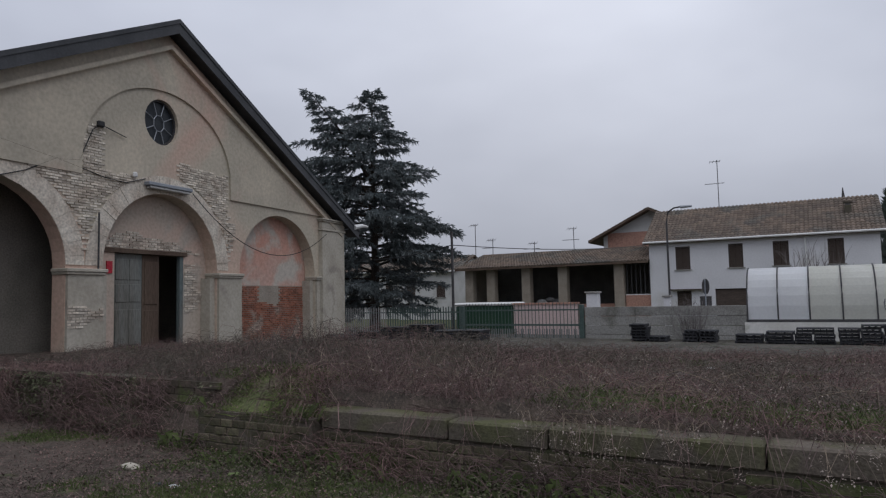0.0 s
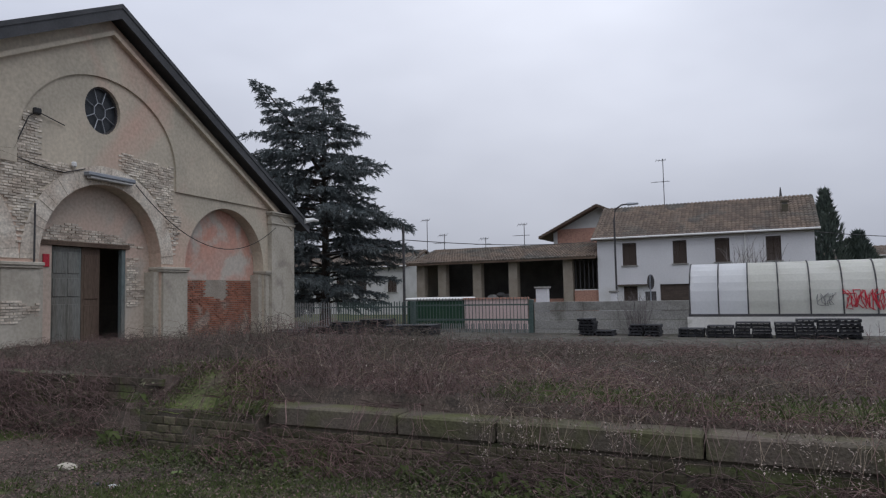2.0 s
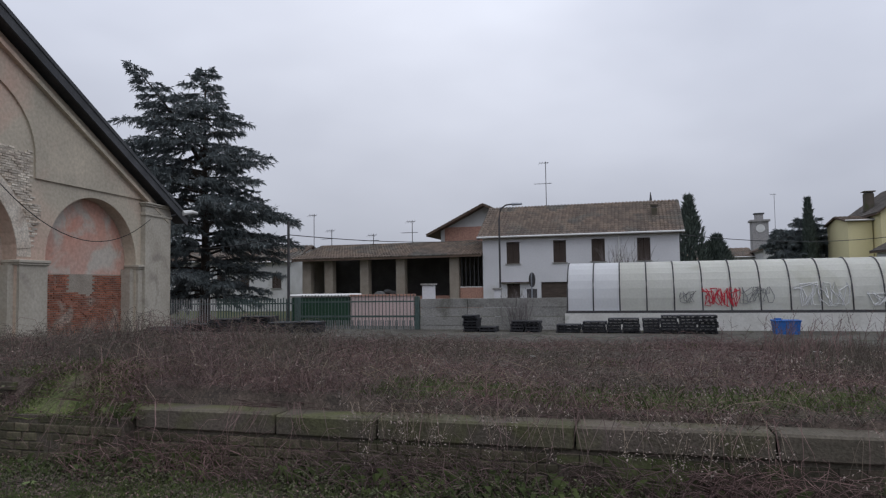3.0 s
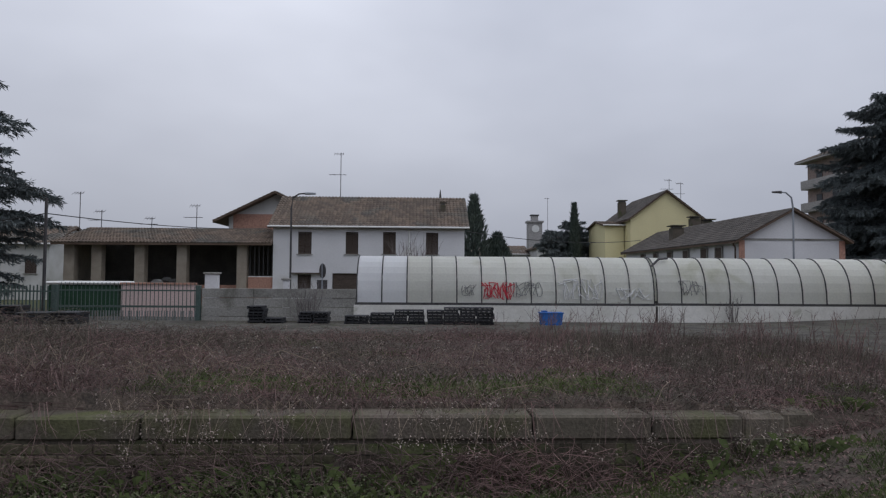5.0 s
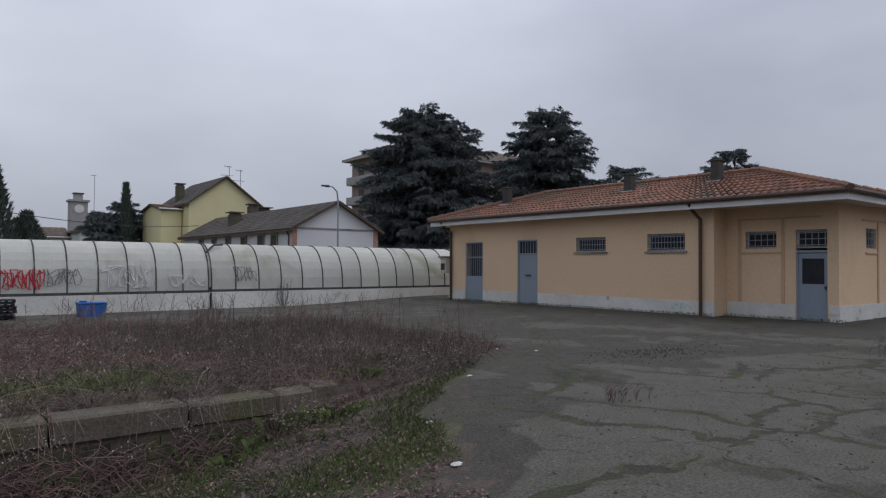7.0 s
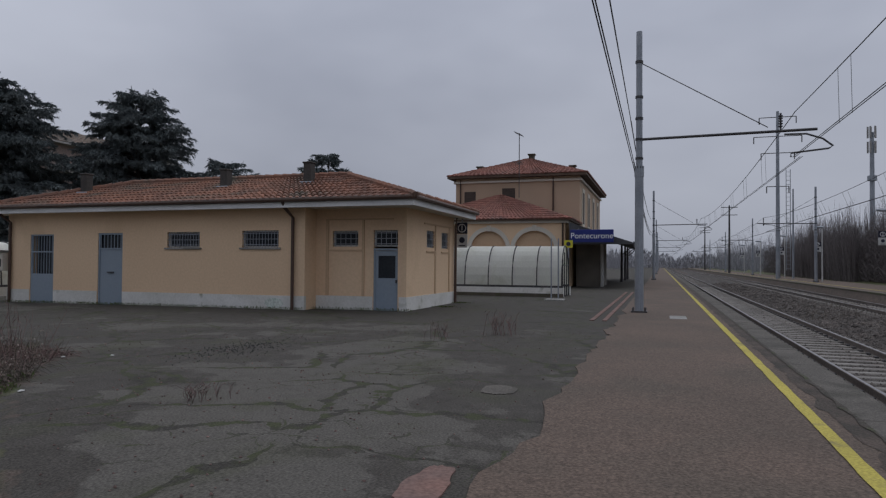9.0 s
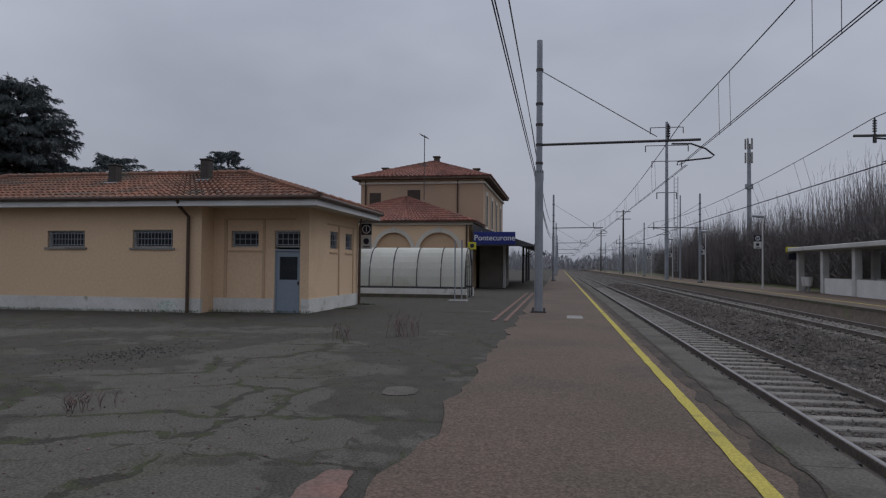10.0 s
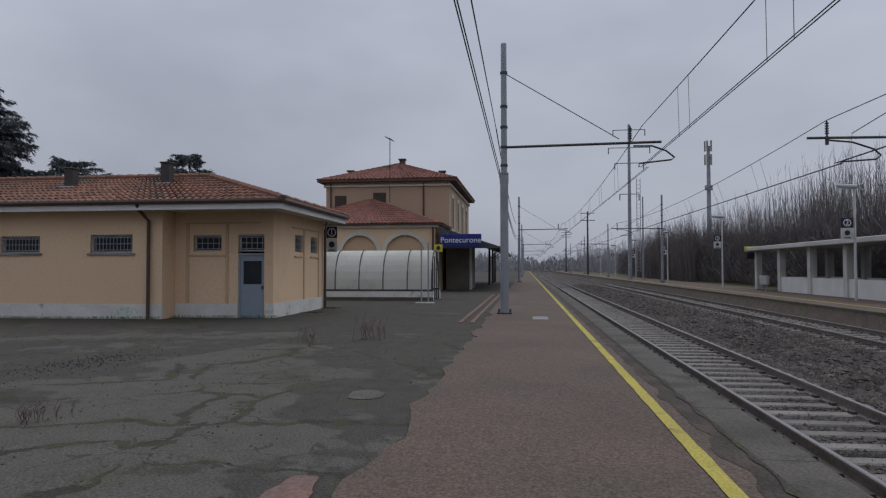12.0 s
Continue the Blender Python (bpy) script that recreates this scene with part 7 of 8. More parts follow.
def shrub(x, y, zb, h, rad, seed, n, label, soup=None, spread=0.5):
    """Bare upright twigs that fork."""
    rnd = random.Random(seed)
    own = soup is None
    soup = soup or Soup()
    for _ in range(n):
        a, q = rnd.uniform(0, 6.283), rad * rnd.random() ** 0.6
        p = Vector((x + q * math.cos(a) * 0.4, y + q * math.sin(a) * 0.4, zb - 0.05))
        tip = Vector((x + q * math.cos(a), y + q * math.sin(a), zb + h * rnd.uniform(0.6, 1.05)))
        mid = p.lerp(tip, 0.5) + Vector((rnd.uniform(-1, 1), rnd.uniform(-1, 1), 0)) * 0.08 * h
        soup.stem([p, mid, tip], 0.006 * h + 0.006, 0.004)
        for _k in range(4):
            s = mid.lerp(tip, rnd.uniform(-0.2, 0.8))
            e = s + Vector((rnd.uniform(-spread, spread), rnd.uniform(-spread, spread), rnd.uniform(0.3, 1.0))) * h * 0.22
            soup.stem([s, s.lerp(e, 0.5) + Vector((0, 0, 0.02 * h)), e], 0.003 * h + 0.003, 0.003)
    if own:
        return tagged(new("bare_shrub", soup.mesh("bare_shrub", "twig")), label, "shrub")


shrub(-0.3, 46.5, -0.7, 5.0, 1.9, 3, 46, "bare grey shrub before the white house")
shrub(-4.4, 26.7, -0.35, 1.6, 0.8, 4, 30, "dry shrub growing against the boundary wall")
shrub(12.6, 26.75, -0.2, 1.0, 0.35, 8, 16, "dry weed at the foot of the walkway wall")

# bare thicket behind the far platform: separate clumps of upright poles
rnd = random.Random(77)
thick = Soup()


def coppice(x, y, zb, h, n, rad):
    """A clump of slim upright poles, each with steep thin side shoots."""
    for _ in range(n):
        a, q = rnd.uniform(0, 6.283), rad * rnd.random() ** 0.5
        lean = Vector((math.cos(a), math.sin(a), 0))
        hh = h * rnd.uniform(0.62, 1.04)
        p = Vector((x, y, zb - 0.05)) + lean * q * 0.5
        tip = p + lean * q * 0.7 + Vector((rnd.uniform(-0.2, 0.2), rnd.uniform(-0.2, 0.2), hh))
        mid = p.lerp(tip, 0.5) + Vector((rnd.uniform(-0.25, 0.25), rnd.uniform(-0.25, 0.25), 0))
        thick.stem([p, mid, tip], 0.024, 0.005)
        for _k in range(11):
            g = rnd.uniform(0.3, 1.0)
            st = p.lerp(mid, g * 2) if g < 0.5 else mid.lerp(tip, g * 2 - 1)
            e = st + Vector((rnd.uniform(-0.45, 0.45), rnd.uniform(-0.45, 0.45), rnd.uniform(0.7, 1.5))) * (1.25 - 0.6 * g)
            thick.stem([st, e], 0.009, 0.004)


for i in range(620):
    x = 27 + 100 * rnd.random() ** 1.1
    y = rnd.uniform(-27, -21.0) if x < 80 else rnd.uniform(-26, -18.5)
    coppice(x, y, -0.1, rnd.uniform(6.2, 10.3) * (1.0 if x < 62 else 0.86), 9, 1.3)
tagged(new("bare_thicket", thick.mesh("bare_thicket", "twig")), "dense bare winter thicket of thin upright trees", "thicket", kind="stuff")
under = Soup()
for i in range(52000):
    x = 26 + 125 * rnd.random() ** 1.1
    y = rnd.uniform(-25, -19.8)
    z = rnd.random() ** 1.2 * (4.2 + 1.8 * noise.noise((x * 0.15, 0, 0)))
    under.blade(Vector((x, y, z - 0.1)), Vector((rnd.uniform(-0.6, 0.6), rnd.uniform(-0.6, 0.6), rnd.uniform(0.3, 1))), rnd.uniform(0.008, 0.020), rnd.uniform(0.4, 1.1))
tagged(new("thicket_undergrowth", under.mesh("thicket_undergrowth", "twig")), "dark dry undergrowth below the bare thicket", "undergrowth", kind="stuff")
# distant trees and woods, with haze painted into their wood colour
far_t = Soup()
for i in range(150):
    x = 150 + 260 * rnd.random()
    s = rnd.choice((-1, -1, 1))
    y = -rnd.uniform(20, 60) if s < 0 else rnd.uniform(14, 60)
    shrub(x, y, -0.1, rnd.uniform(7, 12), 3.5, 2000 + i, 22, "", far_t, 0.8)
tagged(new("far_trees", far_t.mesh("far_trees", "hazed_wood_far")), "bare trees far along the line", "trees", kind="stuff")
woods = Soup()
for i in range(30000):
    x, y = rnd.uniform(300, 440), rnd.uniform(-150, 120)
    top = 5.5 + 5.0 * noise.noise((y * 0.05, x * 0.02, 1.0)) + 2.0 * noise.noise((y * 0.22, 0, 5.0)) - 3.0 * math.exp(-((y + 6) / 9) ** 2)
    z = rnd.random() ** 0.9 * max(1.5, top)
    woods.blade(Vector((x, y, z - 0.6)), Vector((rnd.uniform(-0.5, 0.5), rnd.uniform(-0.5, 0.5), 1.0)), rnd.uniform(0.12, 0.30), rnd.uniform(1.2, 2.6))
tagged(new("far_woods", woods.mesh("far_woods", "hazed_wood_far")), "belt of bare woods at the end of the line, paled for haze", "woods", kind="stuff")

# ---- undergrowth on the dock and in the sunken bed ----
rnd = random.Random(5)
bram, straw, fluff, leaves, grass, gweed, canes, herb = Soup(), Soup(), Soup(), Soup(), Soup(), Soup(), Soup(), Soup()


def soil_z(x, y):
    """The top of the earth, the heap at the dock corner included."""
    if -8.9 < x < -6.2 and KERB_Y - 0.15 < y < KERB_Y + 0.95:
        return max(heap_z(x, y), ground_z(x, y))
    return ground_z(x, y)


def earthy(x, y):
    return asphalt_at(x, y) < 0.45


def dock_spot():
    while True:
        x = rnd.uniform(-19.0, 9.0)
        y = KERB_Y + 0.12 + (20.0 - KERB_Y) * rnd.random() ** 1.5
        if earthy(x, y):
            return x, y


for _ in range(34000):
    x, y = dock_spot()
    near = 1 - smooth(9, 16, y)
    patch = noise.noise((x * 0.5, y * 0.5, 31.0))
    if (grass_at(x, y) > 0.55 and rnd.random() < 0.75) or (-8.7 < x < -6.9 and y < KERB_Y + 0.95 and rnd.random() < 0.85):
        continue
    z = soil_z(x, y)
    hill = math.exp(-(((x + 7.5) / 4.5) ** 2) - ((y - 10.5) / 2.5) ** 2)
    length = rnd.uniform(0.12, 0.46) * (1 + 0.9 * hill + 0.4 * patch) * (1 + 0.3 * smooth(10, 15, y))
    a = rnd.uniform(0, 6.283)
    o = Vector((math.cos(a), math.sin(a), 0))
    up = rnd.uniform(0.10, 0.75) * length * (0.8 + 0.5 * hill)
    p = Vector((x, y, z - 0.02))
    (gweed if noise.noise((x * 0.4, y * 0.55, 61.0)) + rnd.uniform(-0.25, 0.25) > 0.08 else bram).stem([p, p + o * length * 0.3 + Vector((0, 0, up * 0.9)), p + o * length * 0.65 + Vector((0, 0, up)), p + o * length + Vector((0, 0, up * rnd.uniform(0.1, 0.8)))], rnd.uniform(0.0025, 0.0055), 0.002)
for _ in range(5200):
    x, y = dock_spot()
    band = math.exp(-((y - 10.6) / 1.8) ** 2) * smooth(-6.5, -2, x) + 0.5 * math.exp(-((y - 8.4) / 0.5) ** 2) * smooth(-5, -1, x) + 0.1
    if rnd.random() > band * 0.8 or noise.noise((x * 0.8, y * 0.8, 55.0)) < 0.10 - 0.12 * smooth(-2, 2, x):
        continue
    z = soil_z(x, y)
    h = rnd.uniform(0.12, 0.42)
    p = Vector((x, y, z - 0.01))
    t = p + Vector((rnd.uniform(-0.1, 0.1), rnd.uniform(-0.14, 0.06), h))
    straw.stem([p, p.lerp(t, 0.5) + Vector((0, 0.02, 0)), t], 0.0035, 0.002)
    for _k in range(rnd.randrange(6, 16)):
        q = t + Vector((rnd.uniform(-0.07, 0.07), rnd.uniform(-0.07, 0.07), rnd.uniform(-0.08, 0.03)))
        fluff.blade(q, Vector((rnd.uniform(-1, 1), rnd.uniform(-1, 1), rnd.uniform(-0.3, 1))), rnd.uniform(0.005, 0.012), rnd.uniform(0.015, 0.04))
# dry umbels that lean out over the coping and hang before it
for _ in range(420):
    x = rnd.uniform(-3.4, 4.3)
    if noise.noise((x * 0.9, 0, 58.0)) + rnd.uniform(-0.35, 0.35) < 0.0:
        continue
    p = Vector((x, KERB_Y + rnd.uniform(0.05, 0.5), 0.0))
    t = p + Vector((rnd.uniform(-0.3, 0.3), -rnd.uniform(0.2, 0.7), rnd.uniform(-0.35, 0.20)))
    if t.z < 0.02:
        t.y = min(t.y, KERB_Y - 0.05)
    straw.stem([p, p.lerp(t, 0.5) + Vector((0, -0.1, 0.16)), t], 0.003, 0.0018)
    for _k in range(rnd.randrange(5, 14)):
        q = t + Vector((rnd.uniform(-0.08, 0.08), rnd.uniform(-0.10, 0.02), rnd.uniform(-0.07, 0.07)))
        fluff.blade(q, Vector((rnd.uniform(-1, 1), rnd.uniform(-1, 1), rnd.uniform(-0.3, 1))), rnd.uniform(0.005, 0.012), rnd.uniform(0.015, 0.04))
# long arching canes near the coping
for _ in range(460):
    x = rnd.uniform(-9.5, 3.0)
    y = KERB_Y + 0.3 + 2.6 * rnd.random() ** 1.4
    if rnd.random() > 0.35 + 0.8 * math.exp(-((x + 4.8) / 2.6) ** 2):
        continue
    a, ln = rnd.uniform(0, 6.283), rnd.uniform(0.6, 1.5)
    o = Vector((math.cos(a), 0.6 * math.sin(a), 0))
    up = rnd.uniform(0.15, 0.42)
    p = Vector((x, y, soil_z(x, y) - 0.02))
    q = p + o * ln
    q.y = max(q.y, KERB_Y + 0.12)
    q.z = soil_z(q.x, q.y) + rnd.uniform(0.0, 0.15)
    canes.stem([p, p.lerp(q, 0.25) + Vector((0, 0, up * 0.8)), p.lerp(q, 0.55) + Vector((0, 0, up)), p.lerp(q, 0.8) + Vector((0, 0, up * 0.6)), q], rnd.uniform(0.003, 0.006), 0.002)
# dull weeds on the earth beyond the dock's end
weeds = Soup()
for _ in range(9000):
    x, y = rnd.uniform(2.5, 9.8), 7.9 + 8.6 * rnd.random()
    if not earthy(x, y) or x < 3.6 and y < 11:
        continue
    h = rnd.uniform(0.06, 0.32) * smooth(7.5, 11, y) + 0.04
    p = Vector((x, y, soil_z(x, y) - 0.02))
    t = p + Vector((rnd.uniform(-0.12, 0.12), rnd.uniform(-0.12, 0.12), h))
    weeds.stem([p, p.lerp(t, 0.5) + Vector((rnd.uniform(-0.03, 0.03), 0, 0)), t], 0.0045, 0.002)
tagged(new("dull_weeds", weeds.mesh("dull_weeds", "weed")), "dull grey brown weeds on bare earth", "plants", kind="stuff")
# tall dry stalks at the yard end of the dock
for _ in range(900):
    x = rnd.uniform(1.6, 9.2)
    y = rnd.uniform(11.0, 17.0)
    if (not earthy(x, y) and rnd.random() < 0.7) or noise.noise((x * 1.1, y * 0.9, 64.0)) + rnd.uniform(-0.1, 0.1) < 0.18:
        continue
    z = soil_z(x, y)
    h = rnd.uniform(0.35, 1.0)
    p = Vector((x, y, z - 0.02))
    t = p + Vector((rnd.uniform(-0.25, 0.35) * h, rnd.uniform(-0.1, 0.1), h))
    bram.stem([p, p.lerp(t, 0.5) + Vector((rnd.uniform(-0.04, 0.04), 0, 0)), t], 0.007, 0.003)
    for _k in range(5):
        s = p.lerp(t, rnd.uniform(0.4, 0.95))
        e = s + Vector((rnd.uniform(-0.14, 0.14), rnd.uniform(-0.1, 0.1), rnd.uniform(0.05, 0.2)))
        bram.stem([s, s.lerp(e, 0.5), e], 0.004, 0.002)
for cx, cy, n, h0 in ((7.75, 9.3, 24, 0.95), (14.5, 3.4, 26, 0.50), (6.6, 5.0, 14, 0.13), (13.2, 4.4, 12, 0.35)):
    for _ in range(n):
        x, y = cx + rnd.gauss(0, 0.12 + 0.1 * h0), cy + rnd.gauss(0, 0.12 + 0.1 * h0)
        h = h0 * rnd.uniform(0.5, 1.1)
        p = Vector((x, y, soil_z(x, y) - 0.02))
        t = p + Vector((rnd.uniform(-0.45, 0.45) * h, rnd.uniform(-0.45, 0.45) * h, h))
        bram.stem([p, p.lerp(t, 0.5), t], 0.005, 0.002)
        for _k in range(4):
            s = p.lerp(t, rnd.uniform(0.3, 1.0))
            bram.stem([s, s + Vector((rnd.uniform(-0.05, 0.05), rnd.uniform(-0.05, 0.05), 0.06)), s + Vector((rnd.uniform(-0.09, 0.09), rnd.uniform(-0.09, 0.09), 0.12))], 0.003, 0.002)
# brambles that hang over the coping, and a tangle along the foot of the dock wall
for _ in range(380):
    x = rnd.uniform(-9, 3.6)
    if noise.noise((x * 0.8, 0, 40.0)) + rnd.uniform(-0.4, 0.4) < 0.1:
        continue
    edge = KERB_Y if x > -6.5 else KERB_Y - 0.1
    p = Vector((x, edge + rnd.uniform(0.1, 0.5), 0.05))
    drop, sx = rnd.uniform(0.1, 0.55), rnd.uniform(-0.45, 0.45)
    bram.stem([p, p + Vector((sx * 0.3, -0.35, 0.08)), p + Vector((sx * 0.7, -rnd.uniform(0.5, 0.6), -drop * 0.4)), p + Vector((sx, -rnd.uniform(0.52, 0.75), -drop))], rnd.uniform(0.003, 0.006), 0.002)
for _ in range(11000):
    x = rnd.uniform(-19.5, 3.8)
    west = x < -8.8
    if not west and (noise.noise((x * 0.6, 0, 44.0)) + rnd.uniform(-0.6, 0.6) < 0.0 or (x < -7.0 and rnd.random() < 0.85)):
        continue
    if west and noise.noise((x * 0.7, 0, 47.0)) + rnd.uniform(-0.4, 0.4) < -0.1:
        continue
    edge = KERB_Y if x > -6.5 else (KERB_Y - 0.2 if not west else KERB_Y + 0.3)
    top = 0.25 if west else -0.38
    z = -0.82 + (top + 0.82) * rnd.random() ** (0.9 if west else 1.7)
    p = Vector((x, edge - 0.04 - rnd.random() * (0.75 if west else 0.6) * (1.0 - 0.7 * (z + 0.82) / (top + 0.82)), z))
    a, el, ln = rnd.uniform(0, 6.283), rnd.uniform(-0.7, 0.7), rnd.uniform(0.15, 0.5)
    d = Vector((math.cos(a), 0.45 * math.sin(a), el)).normalized() * ln
    bend = Vector((rnd.uniform(-0.1, 0.1), rnd.uniform(-0.1, 0.04), rnd.uniform(-0.02, 0.14)))
    q = p + d
    if q.y > edge - 0.01:
        q.y = edge - 0.02
    bram.stem([p, p.lerp(q, 0.35) + bend, p.lerp(q, 0.7) + bend, q], rnd.uniform(0.003, 0.006), 0.002)
for _ in range(90000):
    if rnd.random() < 0.7:
        x, y = dock_spot()
    else:
        x, y = rnd.uniform(-15, 7.5), rnd.uniform(2.8, KERB_Y - 0.02)
        if not earthy(x, y):
            continue
    z = soil_z(x, y)
    leaves.blade(Vector((x, y, z + rnd.uniform(0.0, 0.15) * rnd.random())), Vector((rnd.uniform(-1, 1), rnd.uniform(-1, 1), rnd.uniform(-0.2, 0.6))), rnd.uniform(0.006, 0.014), rnd.uniform(0.025, 0.06))
for _ in range(16000):
    x, y = rnd.uniform(-10, 7.2), rnd.uniform(3.2, KERB_Y - 0.05)
    if not earthy(x, y):
        continue
    leaves.blade(Vector((x, y, soil_z(x, y) + 0.03 * rnd.random())), Vector((rnd.uniform(-1, 1), rnd.uniform(-1, 1), rnd.uniform(-0.1, 0.5))), rnd.uniform(0.008, 0.018), rnd.uniform(0.03, 0.07))
    if rnd.random() < 0.4:
        p = Vector((x, y, soil_z(x, y)))
        a = rnd.uniform(0, 6.283)
        o = Vector((math.cos(a), math.sin(a), 0)) * rnd.uniform(0.08, 0.28)
        gweed.stem([p, p + o * 0.5 + Vector((0, 0, rnd.uniform(0.02, 0.09))), p + o + Vector((0, 0, 0.01))], 0.003, 0.0018)
for _ in range(150000):
    if rnd.random() < 0.4:
        x, y = dock_spot()
        lo = 0.38
    else:
        x, y = rnd.uniform(-13, 7.0), rnd.uniform(3.0, KERB_Y - 0.03)
        lo = 0.47
        if not earthy(x, y):
            continue
    if grass_at(x, y) < lo + rnd.uniform(-0.12, 0.12):
        continue
    z = soil_z(x, y)
    a = rnd.uniform(0, 6.283)
    grass.blade(Vector((x, y, z - 0.01)), Vector((math.cos(a) * 0.5, math.sin(a) * 0.5, rnd.uniform(0.6, 1.4))), rnd.uniform(0.0020, 0.0042), rnd.uniform(0.05, 0.13) * (1.35 if y > KERB_Y else 1.0), rnd.uniform(0, 0.3))
for cx, cy, n, h in ((2.9, 7.3, 70, 0.24), (4.3, 7.5, 80, 0.26), (5.2, 8.5, 130, 0.24), (3.6, 7.1, 50, 0.18), (6.2, 9.6, 120, 0.2), (1.2, 7.2, 80, 0.2), (25.3, 7.5, 120, 0.12), (22.8, 7.4, 120, 0.12)):
    for _ in range(n):
        a, q = rnd.uniform(0, 6.283), abs(rnd.gauss(0, 0.22))
        x, y = cx + q * math.cos(a), cy + q * math.sin(a)
        grass.blade(Vector((x, y, soil_z(x, y) - 0.02)), Vector((math.cos(a) * 0.7, math.sin(a) * 0.7, 1.0)), rnd.uniform(0.002, 0.0045), h * rnd.uniform(0.5, 1.1), 0.35)
# broad-leaved weeds and long grass along the foot of the dock wall, thinning out towards the platform
for _ in range(5200):
    x = rnd.uniform(-9.5, 4.2)
    y = KERB_Y - 0.06 - abs(rnd.gauss(0, 0.75))
    if y < 4.2 or not earthy(x, y) or noise.noise((x * 0.7, y * 0.9, 71.0)) + rnd.uniform(-0.3, 0.3) < 0.06 - 0.12 * smooth(1.4, 0.2, KERB_Y - y):
        continue
    z = soil_z(x, y)
    tall = (0.05 + 0.22 * smooth(0.9, 0.0, KERB_Y - y)) * rnd.uniform(0.4, 1.3)
    for _k in range(5):
        o = Vector((rnd.uniform(-1, 1), rnd.uniform(-1, 1), 0))
        q = Vector((x, y, z + tall * rnd.random())) + o * 0.05
        q.y = min(q.y, KERB_Y - 0.17 if x < -6.4 else KERB_Y - 0.03)
        herb.blade(q, o + Vector((0, 0, rnd.uniform(-0.1, 0.5))), rnd.uniform(0.009, 0.019), rnd.uniform(0.03, 0.065), 0.1)
    if rnd.random() < 0.55:
        a = rnd.uniform(0, 6.283)
        grass.blade(Vector((x, y, z - 0.02)), Vector((0.5 * math.cos(a), 0.5 * math.sin(a), 1)), rnd.uniform(0.002, 0.0042), tall * 1.3 + 0.08, 0.3)
# moss, grass and ivy on the heap at the dock corner
for _ in range(10000):
    x, y = rnd.uniform(-8.8, -6.5), KERB_Y - 0.12 + 1.0 * rnd.random()
    if noise.noise((x * 1.5, y * 1.5, 81.0)) + rnd.uniform(-0.3, 0.3) < -0.12:
        continue
    a = rnd.uniform(0, 6.283)
    z = heap_z(x, y)
    if rnd.random() < 0.5:
        grass.blade(Vector((x, y, z - 0.01)), Vector((0.6 * math.cos(a), 0.6 * math.sin(a), 0.9)), rnd.uniform(0.002, 0.004), rnd.uniform(0.03, 0.09), 0.2)
    elif rnd.random() < 0.5:
        herb.blade(Vector((x, y, z + 0.01)), Vector((math.cos(a), math.sin(a), 0.3)), rnd.uniform(0.008, 0.016), rnd.uniform(0.03, 0.05))
    else:
        o = Vector((math.cos(a), math.sin(a), 0)) * rnd.uniform(0.1, 0.3)
        p = Vector((x, y, z - 0.01))
        bram.stem([p, p + o * 0.5 + Vector((0, 0, rnd.uniform(0.03, 0.1))), p + o], 0.003, 0.0018)
# dark ivy hanging down the brick face west of the corner
for _ in range(9000):
    x, z = rnd.uniform(-19.0, -8.9), rnd.uniform(-0.75, 0.25)
    if noise.noise((x * 0.55, z * 0.6, 91.0)) + rnd.uniform(-0.2, 0.2) < 0.12:
        continue
    herb.blade(Vector((x, KERB_Y + 0.30 - 0.22 * rnd.random(), z)), Vector((rnd.uniform(-0.6, 0.6), -0.6, rnd.uniform(-1, 0.2))), rnd.uniform(0.018, 0.032), rnd.uniform(0.05, 0.09))
# weeds in the stones between the tracks
for _ in range(2600):
    x, y = 9 + 30 * rnd.random() ** 1.5, rnd.uniform(-8.3, -5.4)
    if noise.noise((x * 0.35, y * 0.7, 95.0)) + rnd.uniform(-0.15, 0.15) < 0.18:
        continue
    p = Vector((x, y, verge_z(x, y)))
    gweed.stem([p, p + Vector((rnd.uniform(-0.15, 0.15), rnd.uniform(-0.15, 0.15), rnd.uniform(0.15, 0.42)))], 0.005, 0.002)
for _ in range(1500):
    y = rnd.uniform(7.6, 24)
    x = (UX0 if y > REC else RX) - rnd.random() ** 2 * 0.35
    grass.blade(Vector((x, y, soil_z(x, y) - 0.01)), Vector((rnd.uniform(-0.6, 0.2), rnd.uniform(-0.5, 0.5), 1)), 0.006, rnd.uniform(0.04, 0.16), 0.2)
for nm, s, m, lb in (("brambles", bram, "bramble", "tangled brown purple dry brambles over the dock"), ("grey_weeds", gweed, "weed", "matted grey brown weeds over the dock"), ("arching_canes", canes, "straw", "long arching pale bramble canes"), ("dry_stalks", straw, "straw", "pale dry weed stalks"), ("seed_heads", fluff, "fluff", "pale fluffy dry seed heads"),
                     ("fallen_leaves", leaves, "leaf", "brown fallen leaves and debris"), ("grass", grass, "grass", "short green winter grass"), ("leafy_weeds", herb, "herb", "low dark green leafy weeds and ivy")):
    tagged(new(nm, s.mesh(nm, m)), lb, "plants", kind="stuff")

# ---- rubbish and small finds ----
def rag(name, x, y, z, s, material, label, seed, category="litter"):
    r = random.Random(seed)
    bm = bmesh.new()
    bmesh.ops.create_icosphere(bm, subdivisions=2, radius=1.0)
    for v in bm.verts:
        q = v.co * (1 + 0.45 * noise.noise(v.co * 2.3 + Vector((seed, 0, 0))))
        v.co = Vector((x + q.x * s, y + q.y * s * 0.7, z + max(-0.2, q.z) * s * 0.35 + s * 0.05))
    return solo(name, bm, material, label, category)


def bed_z(x, y):
    return ground_z(x, y) + 0.02


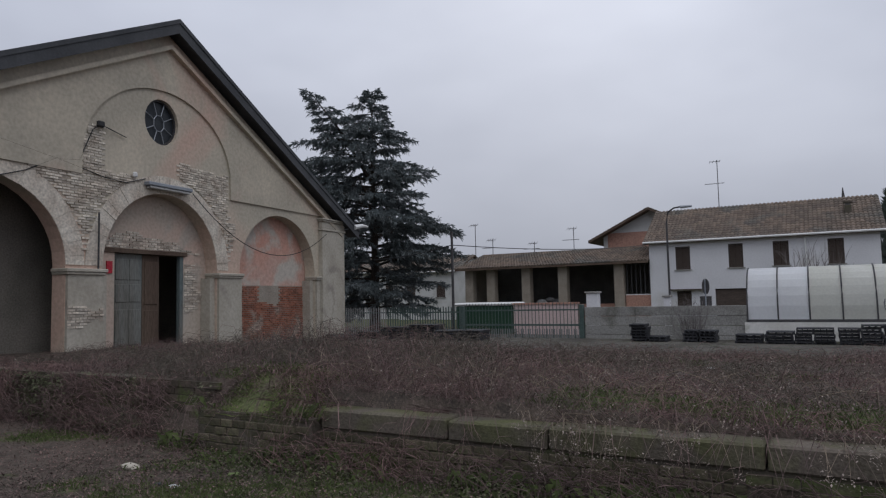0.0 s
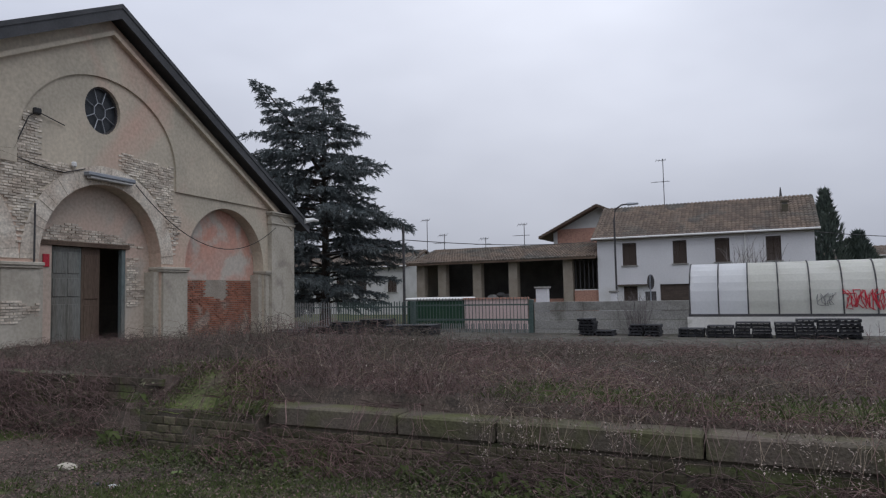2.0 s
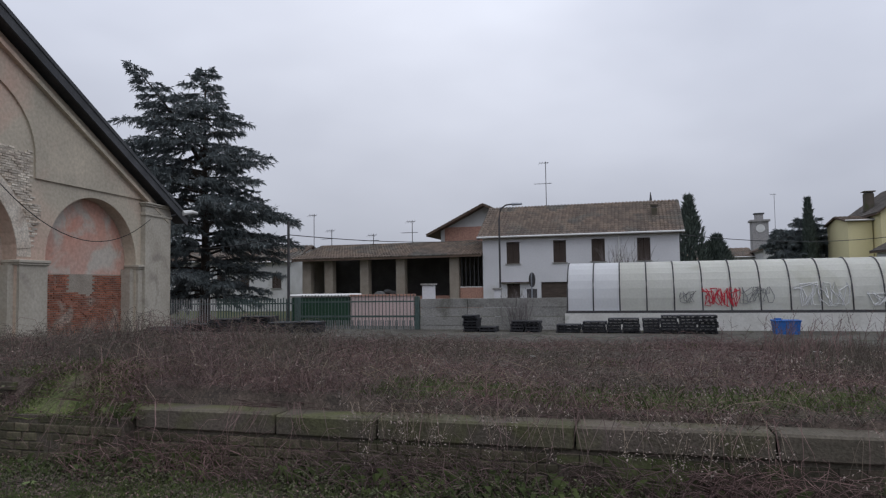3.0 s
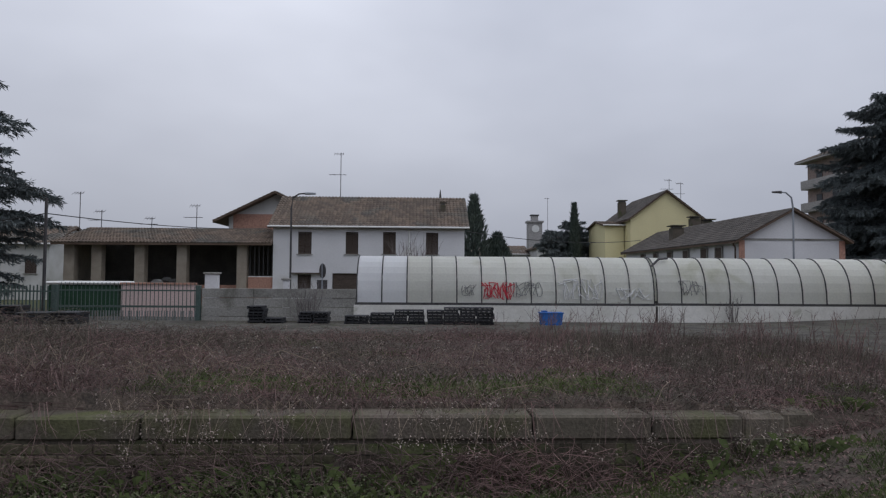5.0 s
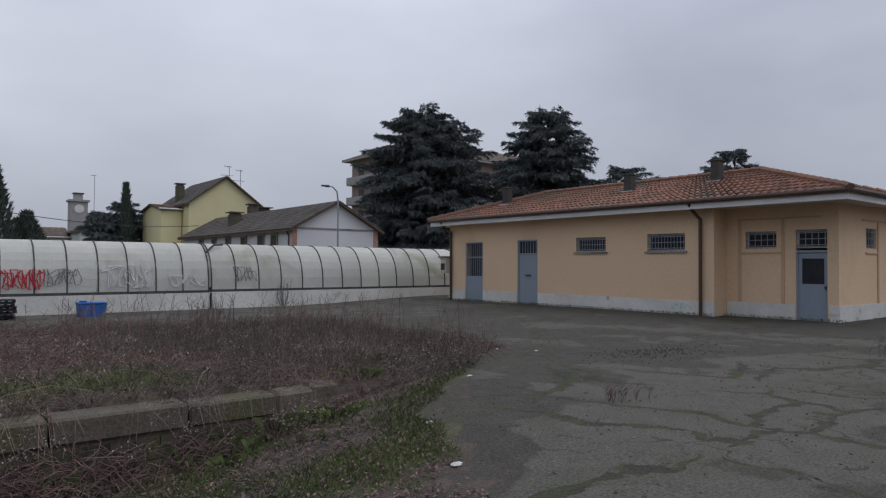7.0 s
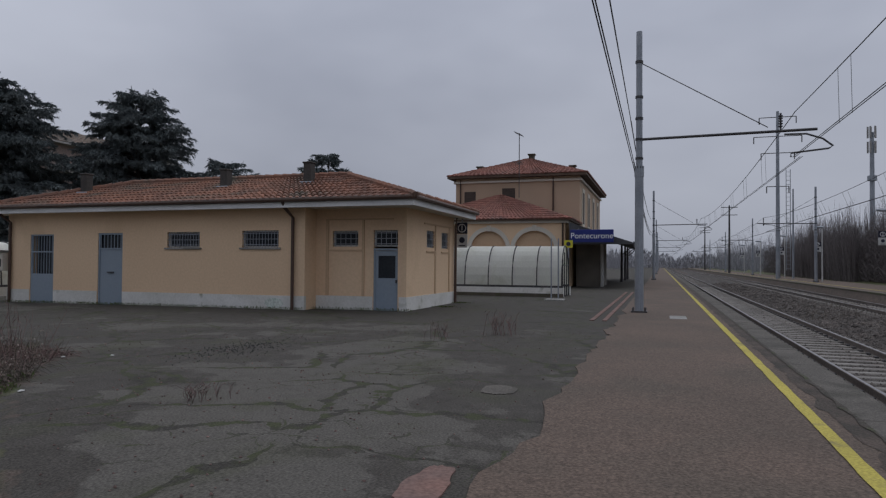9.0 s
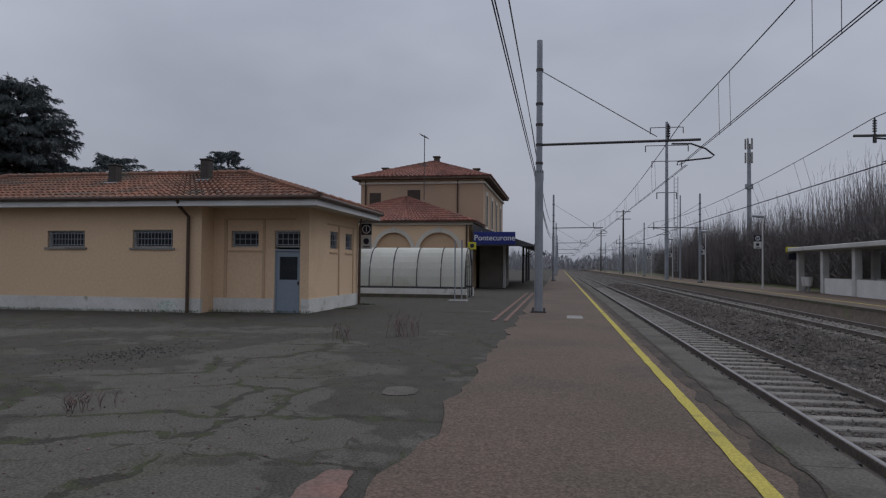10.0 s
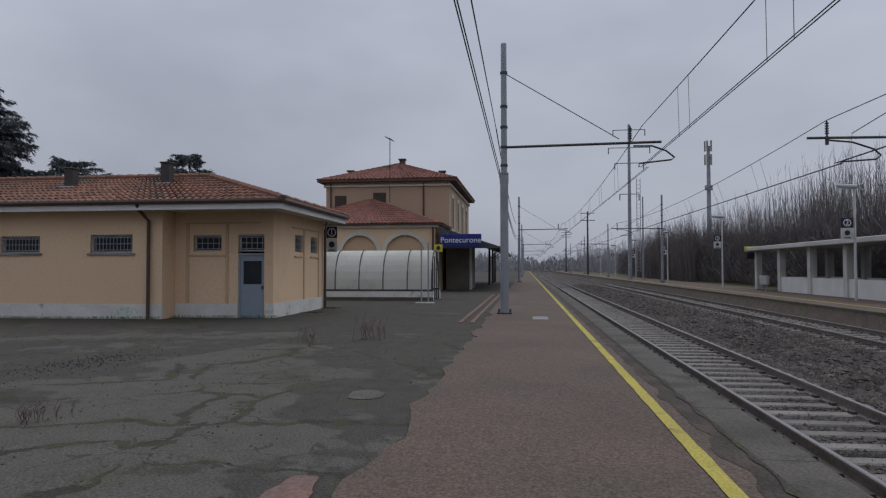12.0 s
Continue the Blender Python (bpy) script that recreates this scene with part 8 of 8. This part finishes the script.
# the second scrap is a plain lump in place of a panda-like toy
for x, y, s, m, lb in ((-8.7, 6.4, 0.25, "pale_plaster", "crumpled white plastic bag on the ground"), (-7.35, 6.05, 0.15, "dull_white", "crushed white carton with a dark mark"), (-7.62, 6.02, 0.09, "plastic_black", "small black plastic scrap"),
                       (-7.0, 6.7, 0.17, "grass", "flattened mossy scrap on the ground"), (3.95, 4.75, 0.10, "sign_white", "pale scrap of paper on the asphalt"), (6.3, 7.3, 0.07, "sign_white", "pale scrap of rubbish on the ground"),
                       (-19.2, 23.6, 0.35, "sign_white", "white sack by the shed niche"), (4.6, 6.0, 0.08, "dull_white", "pale scrap among the grass"), (9.0, 8.6, 0.06, "dull_white", "pale scrap on the yard"),
                       (8.6, 9.2, 0.06, "sign_white", "pale scrap on the yard"), (8.2, 9.8, 0.05, "sign_white", "pale scrap on the yard"), (-2.0, 13.5, 0.16, "dull_white", "pale bag lying among brambles"), (3.3, 14.5, 0.18, "dull_white", "pale lump among dry weeds")):
    rag("litter_scrap", x, y, bed_z(x, y) - 0.01, s * 0.6, "dull_white" if m == "sign_white" and x > 0 else m, lb, int(abs(x * 7)) + 1)


def flat_patch(x, y, rx, ry, h, material, label, seed):
    """A thin uneven patch lying on the ground."""
    bm = bmesh.new()
    ring = []
    for k in range(36):
        a = k * math.pi / 18
        q = 1 + 0.30 * noise.noise((math.cos(a) * 1.6 + seed, math.sin(a) * 1.6, 0)) + 0.12 * noise.noise((math.cos(a) * 5 + seed, math.sin(a) * 5, 0))
        ring.append((x + rx * q * math.cos(a), y + ry * q * math.sin(a)))
    top = [bm.verts.new((u, v, ground_z(u, v) + h)) for u, v in ring]
    low = [bm.verts.new((u, v, ground_z(u, v) - 0.03)) for u, v in ring]
    mid = bm.verts.new((x, y, ground_z(x, y) + h + 0.002))
    for k in range(36):
        bm.faces.new((top[k], top[(k + 1) % 36], mid))
        bm.faces.new((top[k], low[k], low[(k + 1) % 36], top[(k + 1) % 36]))
    return solo("ground_patch", bm, material, label, "patch", kind="structure")


flat_patch(8.3, 1.98, 0.34, 0.22, 0.010, "edge_stone", "pale worn concrete patch in the yard", 3)
flat_patch(4.75, 1.66, 0.45, 0.16, 0.012, "faded_red", "faded reddish patch at the platform edge", 9)
stones("yard_rubble", 380, lambda: (random.gauss(10.6, 0.8), random.gauss(7.2, 0.35)), 0.006, 0.02, "tar", "dark crumbs and rubble scattered on the asphalt", lambda x, y: ground_z(x, y) + 0.01)
stones("yard_crumbs", 1800, lambda: (random.uniform(4, 16), random.uniform(1.5, 14)), 0.006, 0.02, "leaf", "small crumbs scattered on the asphalt", lambda x, y: ground_z(x, y) + 0.005)

# ---- bricks of the dock, the nearest as pieces ----
cube_v = [(a, b, c) for a in (-0.5, 0.5) for b in (-0.5, 0.5) for c in (-0.5, 0.5)]
cube_f = [(0, 1, 3, 2), (4, 6, 7, 5), (0, 4, 5, 1), (2, 3, 7, 6), (0, 2, 6, 4), (1, 5, 7, 3)]
b_bm = bmesh.new()
box(b_bm, -0.118, 0.118, -0.055, 0.055, -0.056, 0.056, bevel=0.012)
brick_me = mesh_of("brick", b_bm, "old_brick")
rnd = random.Random(9)
for j in range(6):
    for i in range(10):
        x = -8.62 + 0.25 * i + (0.125 if j % 2 else 0.0)
        z = -0.79 + 0.124 * j
        if x > -6.5 or (j == 5 and rnd.random() < 0.5):
            continue
        o = part("brick", brick_me, "old_brick", dock)
        o.location = (x, KERB_Y - 0.1 + rnd.uniform(-0.015, 0.02) + 0.0, z)
        o.rotation_euler = (0, rnd.uniform(-0.03, 0.03), rnd.uniform(-0.05, 0.05))
for j in range(5):
    for i in range(22):
        x = -6.4 + 0.25 * i + (0.125 if j % 2 else 0.0)
        o = part("brick", brick_me, "old_brick", dock)
        o.location = (x, KERB_Y + 0.08 + rnd.uniform(-0.012, 0.012), -0.86 + 0.124 * j)
        o.rotation_euler = (0, 0, rnd.uniform(-0.04, 0.04))
rv, rf = [], []
for x0, x1, yy, z0, rows in ((-0.8, 3.9, KERB_Y + 0.08, -0.86, 5), (-19.8, -8.85, KERB_Y + 0.40, -0.95, 10)):
    for j in range(rows):
        x = x0
        while x < x1:
            k = len(rv)
            jut = rnd.uniform(-0.012, 0.012)
            cx = x + (0.125 if j % 2 else 0)
            rv += [(cx + a * 0.236, yy + jut + b * 0.11, z0 + 0.124 * j + c * 0.108) for a, b, c in cube_v]
            rf += [tuple(k + q for q in f) for f in cube_f]
            x += 0.25
tagged(part("brick_rows", raw("brick_rows", rv, rf, "old_brick_j"), "old_brick_j", dock, "mossy rows of old bricks"), kind="stuff")
